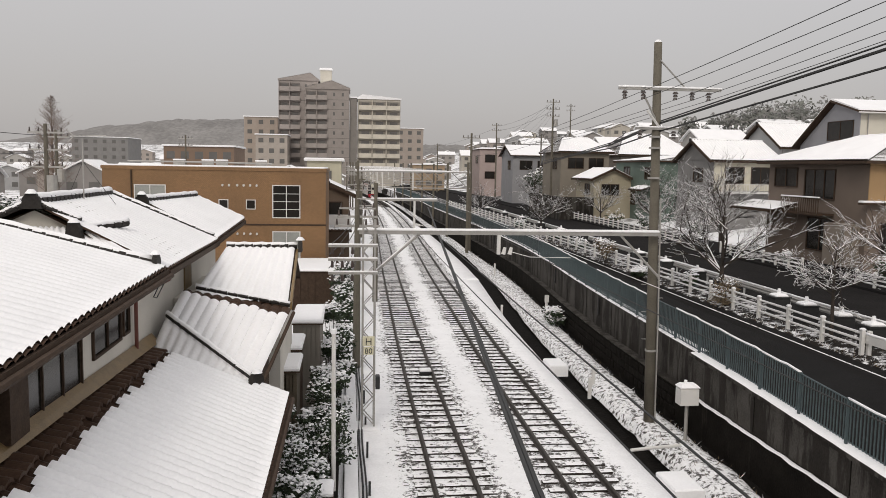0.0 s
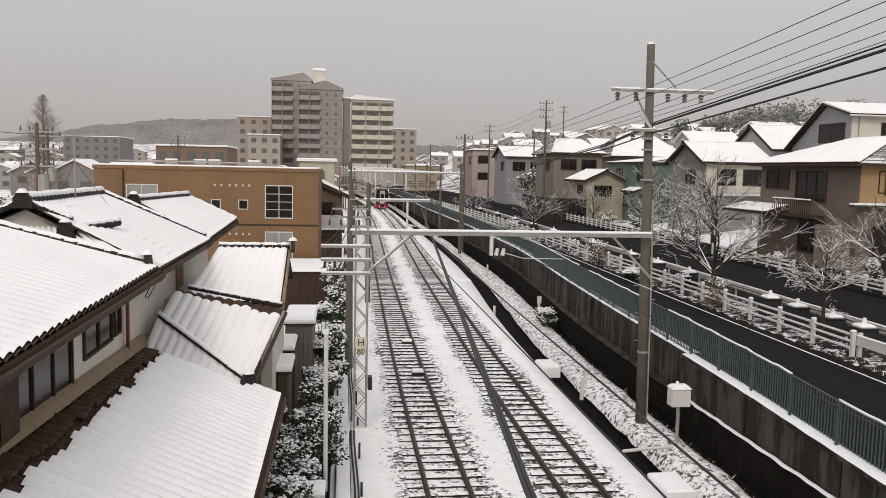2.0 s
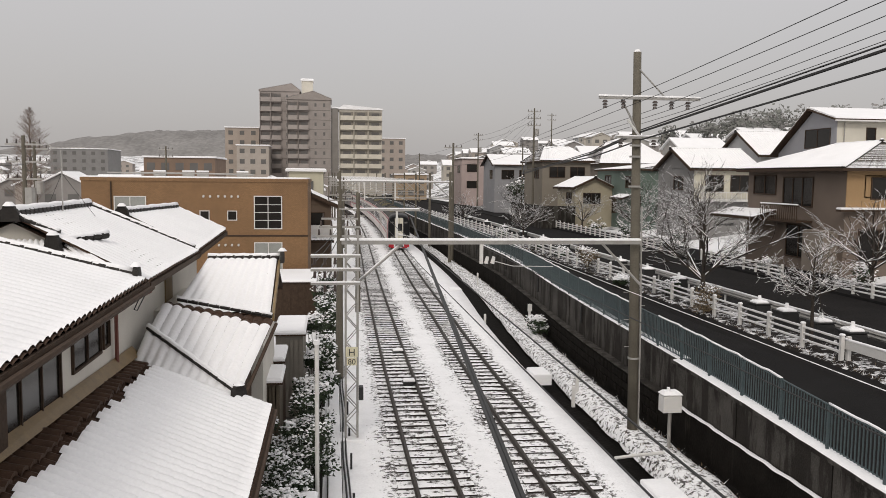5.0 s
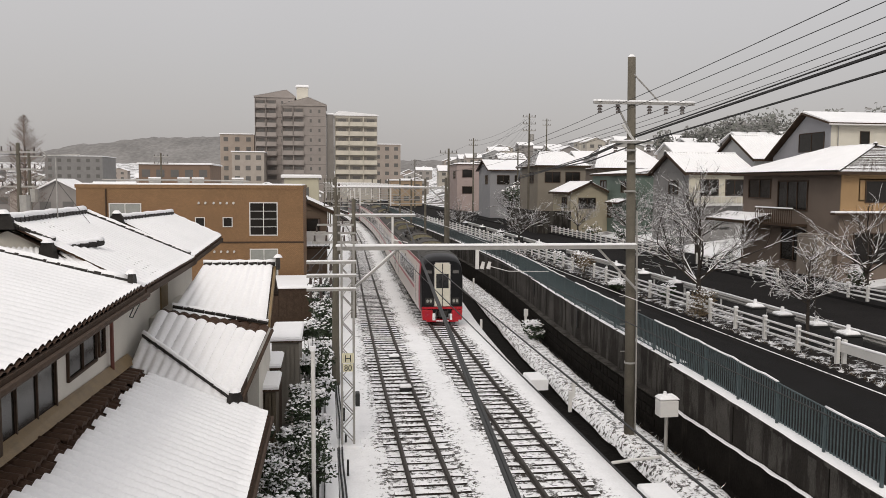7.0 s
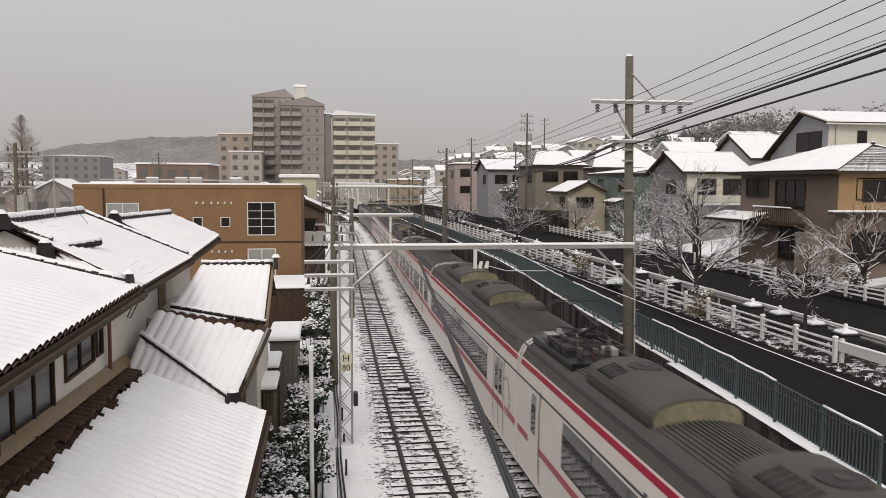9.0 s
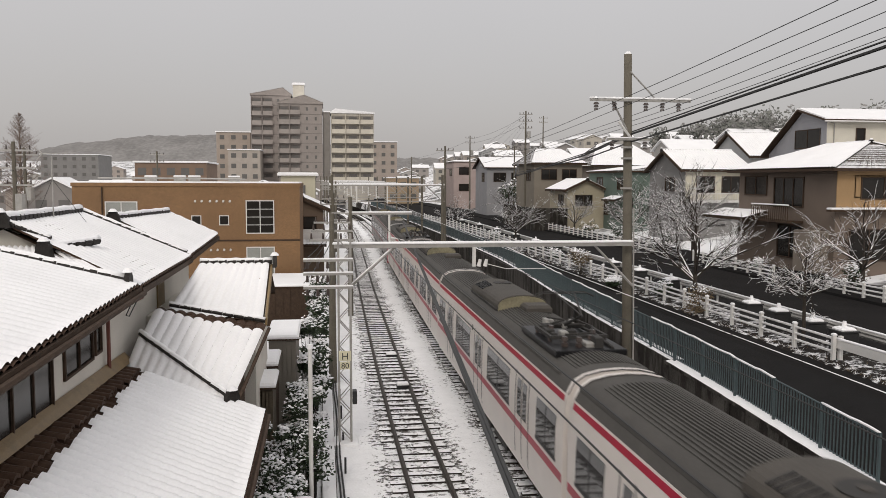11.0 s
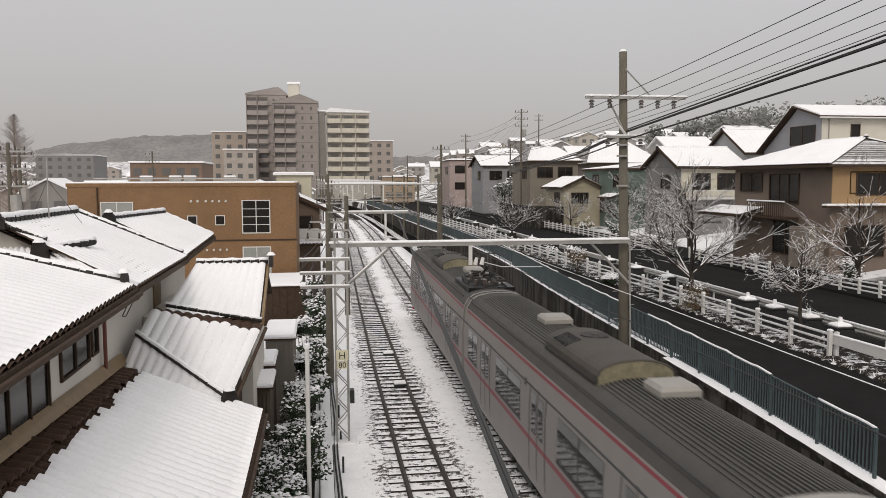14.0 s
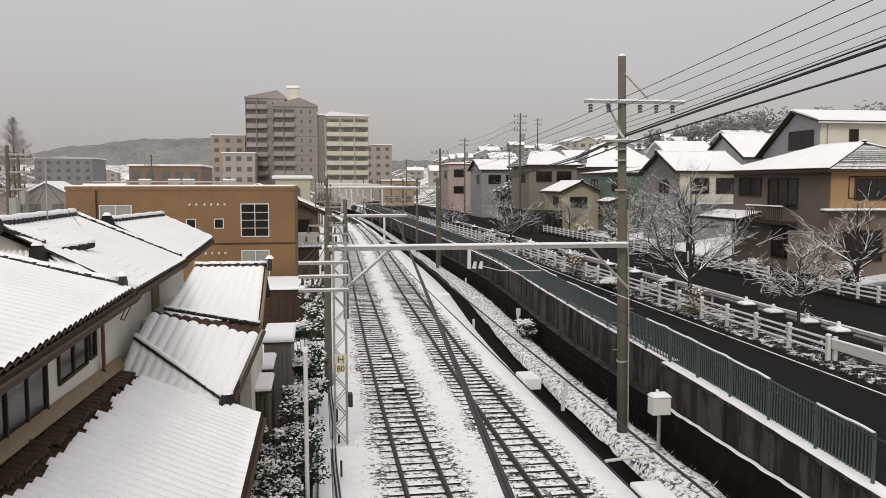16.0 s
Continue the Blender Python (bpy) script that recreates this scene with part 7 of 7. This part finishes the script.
for (a, b) in (((26.5, 105, 16.5), (27.2, 150, 15.7)), ((26.5, 105, 15.6), (27.2, 150, 14.9)), ((26.5, 105, 13.0), (27.2, 150, 12.4)), ((-15.9, 45, 9.2), (-20.5, 60, 9.4)), ((-15.9, 45, 8.4), (-20.5, 60, 8.6)),
               ((-15.9, 45, 9.2), (-11, 5, 10)), ((-15.9, 45, 8.3), (-11, 5, 9)), ((27.2, 150, 15.5), (20.5, 190, 13)), ((26.5, 105, 12.2), (11.4, 78, 9.0))):
    cable("street_cable", "thin black cable slung between utility poles", [a, b], 0.016, 0.5, group="street cables")


def far_gantry(y, x0, x1, zb, label, brace=True, whole=True):
    g = base("catenary_gantry", label, "gantry", (x0, y, -0.2), "catenary gantries")
    for x in (x0, x1) if whole else (x0,):
        part("mast", Mesh().tube((x, y, -0.3), (x, y, zb + 1.0), 0.16, 0.12, n=8), pole_mat, g)
    part("beam", Mesh().box(x0 - 0.3, x1 + 0.2, y - 0.07, y + 0.07, zb - 0.06, zb + 0.06), galv, g)
    part("beam_snow", Mesh().cham(x0 - 0.3, x1 + 0.2, y - 0.08, y + 0.08, zb + 0.06, zb + 0.13, 0.03), snow, g)
    if brace:
        for s, x in ((1, x0), (-1, x1)):
            part("brace", Mesh().tube((x, y, zb - 1.5), (x + s * 1.6, y, zb), 0.05), galv, g)
        part("lower_beam", Mesh().box(x0 - 0.3, x1 + 0.2, y - 0.05, y + 0.05, zb - 1.55, zb - 1.45), galv, g)
        for i in range(6):
            xa = x0 + (x1 - x0) * i / 6
            xb = x0 + (x1 - x0) * (i + 1) / 6
            part("lacing", Mesh().tube((xa, y, zb - 1.5 if i % 2 else zb), (xb, y, zb if i % 2 else zb - 1.5), 0.03, n=4), galv, g)
    for x in ((x0 + 2.3), (x0 + 5.2)):
        if x < x1:
            part("hanger", Mesh().box(x - 0.06, x + 0.06, y - 0.06, y + 0.06, zb - 1.7, zb), white_steel, g)
            part("pull_off_arm", Mesh().line([(x, y, zb - 1.4), (x + 0.9, y, zb - 1.6)], 0.03), white_steel, g)
            part("insulator", Mesh().tube((x + 0.1, y, zb - 1.45), (x + 0.35, y, zb - 1.5), 0.07, n=8), white_steel, g)
    for z in (zb + 0.5, zb + 0.9):
        part("crossarm", Mesh().box(x0 - 1.1, x0 + 0.4, y - 0.04, y + 0.04, z - 0.9, z - 0.82), galv, g)
    return g


far_gantry(48, 1.55, 5.0, 5.9, "small snow-topped gantry over one track", brace=False, whole=False)
far_gantry(77, 0.8, 11.3, 7.4, "braced steel gantry with snow on its beam")
far_gantry(112, 0.9, 11.6, 7.4, "distant braced gantry over the tracks")
far_gantry(95, 0.9, 11.5, 7.4, "braced gantry farther along the tracks")
far_gantry(131, 1.0, 11.7, 7.5, "hazy braced gantry over the tracks")
far_gantry(168, 0.2, 11.0, 7.7, "hazy gantry before the bend")
far_gantry(150, 0.6, 11.3, 7.6, "far braced gantry at the bend")
far_gantry(185, -0.6, 10.2, 7.8, "far gantry where the line curves away")
for y in (32, 36, 40.5, 56, 63, 92):
    utility_pole(left_x(y) - 2.4, y, -0.2, 5.0 + 0.03 * y, "slim trackside pole carrying cables", 1)
utility_pole(12.0, 80.0, -0.6, 11.3, "concrete pole at the foot of the wall", 1)


# small trackside things
def beacon(x, y):
    b = base("track_beacon", "snow-topped signalling block between the rails", "beacon", (x, y, -0.2), "signalling blocks")
    part("block", Mesh().cham(x - 0.24, x + 0.24, y - 0.2, y + 0.2, -0.2, -0.05, 0.02), black_box, b)
    part("block_snow", Mesh().cham(x - 0.23, x + 0.23, y - 0.19, y + 0.19, -0.05, 0.03, 0.04), snow, b)


beacon(2.98, 30.8)
beacon(3.0, 36.4)


def relay_box():
    b = base("relay_box", "white relay box on a post with snow on top", "box", (10.33, 23.2, -0.4))
    part("post", Mesh().tube((10.33, 23.2, -0.5), (10.33, 23.2, 0.75), 0.06, n=8), galv, b)
    part("case", Mesh().cham(10.04, 10.62, 23.0, 23.4, 0.75, 1.32, 0.08), white_steel, b)
    part("lid_snow", Mesh().cham(10.02, 10.64, 22.98, 23.42, 1.29, 1.40, 0.09), snow, b)
    part("knob", Mesh().tube((10.26, 23.2, 1.38), (10.26, 23.2, 1.50), 0.06, 0.05, n=8), snow, b)
    part("pipe", Mesh().line([(9.75, 22.2, -0.2), (8.9, 22.0, -0.17), (8.1, 21.8, -0.16)], 0.05, n=8), white_steel, b)


relay_box()


def slab(x, y, w, d, label, rz=0):
    m = Mesh().cham(x - w / 2, x + w / 2, y - d / 2, y + d / 2, -0.62, -0.15, 0.04)
    alone("cover_slab", m, snow, label, "slab", (x, y, -0.55), "snow-covered slabs")


slab(8.6, 32.4, 0.75, 1.3, "snow-covered concrete slab over the ditch")
slab(8.9, 57.7, 0.9, 0.9, "snow-covered concrete slab over the ditch")
slab(8.6, 19.5, 0.8, 1.3, "snow-covered concrete slab beside the bed")


def marker(x, y, z, h, label, plate=False):
    p = base("marker_post", label, "post", (x, y, z), "trackside marker posts")
    part("post", Mesh().cham(x - 0.06, x + 0.06, y - 0.05, y + 0.05, z - 0.1, z + h, 0.02), white_steel, p)
    if plate:
        part("plate", Mesh().box(x - 0.12, x + 0.12, y - 0.08, y - 0.05, z + h - 0.4, z + h), white_steel, p)


marker(10.85, 43.2, -0.35, 1.3, "white trackside marker post with a plate", True)
marker(11.2, 61.2, -0.35, 0.9, "short white marker post on the bank")
marker(8.7, 45.0, -0.5, 0.6, "short white marker stub in the ditch")
marker(9.5, 30.0, -0.5, 0.8, "thin trackside rod by the ditch")
marker(8.9, 28.5, -0.5, 0.7, "short white stake at the edge of the bed")


def cable_trough():
    t = base("cable_trough", "narrow concrete cable trough with dark cables beside the bed", "cable trough", (0.2, 20, -0.2))
    part("trough", Mesh().box(-0.12, 0.28, 10, 70, -0.25, -0.13), concrete, t)
    part("trough_snow", Mesh().cham(-0.10, 0.26, 10, 70, -0.13, -0.085, 0.02), snow, t)
    for x in (0.34, 0.43):
        part("trough_cable", Mesh().line([(x + 0.03 * math.sin(i), 10 + i * 1.2, -0.12) for i in range(26)], 0.028), wire_mat, t)
    for i in range(8):
        y = 14 + i * 2.6
        part("stake", Mesh().box(0.5, 0.56, y, y + 0.05, -0.25, 0.15 + 0.1 * (i % 2)), wire_mat, t)


cable_trough()
alone("garden_fence", Mesh().box(-0.32, -0.24, 10, 60, -0.3, 0.45), concrete_dark, "low dark block wall between gardens and railway", "wall", kind="structure")


# far town
def far_town():
    rnd = random.Random(77)
    spots = []
    for _ in range(900):
        y = rnd.uniform(95, 520)
        x = rnd.uniform(-0.75 * y, 0.85 * y)
        tx = right_x(min(y, 330))
        if y < 335 and -9 < x - tx < 36:
            continue
        if x < 0 and y < 100 or (-26 < x < 18 and 225 < y < 285) or (x < -14 and x > -40 and 140 < y < 172) or (x > 20 and x < 62 and y < 150):
            continue
        if x < 0 and rnd.random() < 0.3:
            continue
        if any(abs(x - a) < 10.5 and abs(y - b) < 13 for a, b in spots):
            continue
        spots.append((x, y))
        if len(spots) >= 210:
            break
    # house tones lifted and evened out, haze being part of the colour
    tones = ((0.36, 0.35, 0.33), (0.29, 0.27, 0.25), (0.42, 0.39, 0.34), (0.24, 0.225, 0.215), (0.34, 0.30, 0.27), (0.33, 0.33, 0.33))
    kinds = ("grey", "brown", "cream", "dark", "tan", "pale")
    for x, y in spots:
        z = ground_z(x, y)
        k = rnd.randrange(6)
        w, d, h = rnd.uniform(7, 10), rnd.uniform(7, 10), rnd.uniform(5.2, 6.4)
        far_house(x, y, z, w, d, h, rnd.choice("xy"), tones[k], "%s house under a snow-white roof" % kinds[k], rnd)


def far_house(x, y, z, w, d, h, along, tone, label, rnd):
    b = base("town_house", label, "house", (x, y, z), "houses of the town")
    x0, x1, y0, y1, ze = x - w / 2, x + w / 2, y - d / 2, y + d / 2, z + h
    zr = ze + rnd.uniform(1.3, 2.0)
    m = Mesh().box(x0, x1, y0, y1, z - 1.5, ze)
    o = 0.5
    if along == "x":
        m.prism([(y0, ze), (y1, ze), (y, zr - 0.1)], "x", x0, x1)
        r = Mesh().prism([(y0 - o, ze - 0.25), (y, zr), (y1 + o, ze - 0.25), (y1 + o, ze), (y, zr + 0.25), (y0 - o, ze)], "x", x0 - o, x1 + o)
    else:
        m.prism([(x0, ze), (x1, ze), (x, zr - 0.1)], "y", y0, y1)
        r = Mesh().prism([(x0 - o, ze - 0.25), (x, zr), (x1 + o, ze - 0.25), (x1 + o, ze), (x, zr + 0.25), (x0 - o, ze)], "y", y0 - o, y1 + o)
    part("wall", m, paint(tone), b)
    part("roof", r, roof_snow, b, "snow-white roof")
    side = x0 - 0.04 if x > 0 else x1 + 0.04
    for f in (0, 1):
        zz = z + 0.9 + f * 2.8
        for k in (0.27, 0.7):
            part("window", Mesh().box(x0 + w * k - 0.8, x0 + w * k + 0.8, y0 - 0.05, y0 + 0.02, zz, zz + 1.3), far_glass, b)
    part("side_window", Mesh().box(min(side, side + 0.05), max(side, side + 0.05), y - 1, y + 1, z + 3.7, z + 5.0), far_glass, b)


far_town()

# mist over the far hills is mixed into this flat grey
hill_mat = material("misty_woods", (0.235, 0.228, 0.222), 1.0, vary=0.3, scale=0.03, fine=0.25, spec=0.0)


def hill(name, x0, x1, y, zs, label, seed, depth=160):
    """A wooded ridge far off: rounded slope with a ragged crest of tree tops."""
    n, m = 220, Mesh()
    rows = []
    for j in range(9):
        v = j / 8
        row = []
        for i in range(n + 1):
            u = i / n
            x = x0 + (x1 - x0) * u
            k = u * (len(zs) - 1)
            a = min(int(k), len(zs) - 2)
            f = k - a
            f = f * f * (3 - 2 * f)
            top = zs[a] * (1 - f) + zs[a + 1] * f
            z = top * math.sin(v * math.pi / 2) + (1.6 * noise.noise((x * 0.09, v * 9, seed)) + 1.1 * noise.noise((x * 0.33, v * 20, seed))) * (0.3 + v)
            row.append((x, y + depth * v, z - 2))
        rows.append(row)
    m.grid(rows)
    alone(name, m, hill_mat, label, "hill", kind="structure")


hill("backdrop", -620, 60, 760, (28, 28, 28, 28, 30, 38, 50, 57, 59, 56, 50, 44), "hazy wooded hills beyond the town", 3)
hill("backdrop", 40, 900, 900, (38, 40, 44, 46, 52, 60, 64, 70, 66, 60), "hazy rising town slope in the distance", 8)


# leaf green is greyed in the base colour to stand for haze
woods_leaf = material("haze_grey_woods", (0.17, 0.175, 0.16), 0.9, vary=0.35, scale=0.2, spec=0.0)


def woods():
    """A wooded rise behind the white house: trunks and clumps of leaves."""
    rnd = random.Random(9)
    wood, green, cold = Mesh(), Mesh(), Mesh()
    for _ in range(70):
        x, y = rnd.uniform(86, 150), rnd.uniform(168, 215)
        z = ground_z(x, y)
        h = rnd.uniform(11, 17) * (0.75 + 0.3 * (x - 86) / 64)
        wood.tube((x, y, z - 1), (x, y, z + h * 0.7), 0.25, 0.08, n=5)
        for _ in range(170):
            d = Vector((rnd.gauss(0, 1), rnd.gauss(0, 1), rnd.gauss(0, 1))).normalized() * rnd.uniform(0.3, 1.0)
            p = Vector((x + d.x * h * 0.27, y + d.y * h * 0.27, z + h * 0.62 + d.z * h * 0.38))
            a = Vector((rnd.gauss(0, 1), rnd.gauss(0, 1), rnd.gauss(0, 1))).normalized()
            b = a.orthogonal().normalized()
            s = rnd.uniform(0.3, 0.75)
            (cold if rnd.random() < 0.35 else green).add([p - a * s, p + b * s * 0.6, p + a * s, p - b * s * 0.6], [(0, 1, 2, 3)])
    ob = base("woods", "wooded rise with haze-greyed trees behind the houses", "woods", (110, 190, 10), kind="stuff")
    part("trunks", wood, bark, ob, kind="stuff")
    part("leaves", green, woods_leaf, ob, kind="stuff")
    # paler leaves take the hills' misted grey
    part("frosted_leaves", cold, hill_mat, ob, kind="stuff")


woods()


def motions():
    for i, car in enumerate(CARS):
        walk(car, [(k * 0.5, car_pose(i, k * 0.5)) for k in range(33)])


motions()
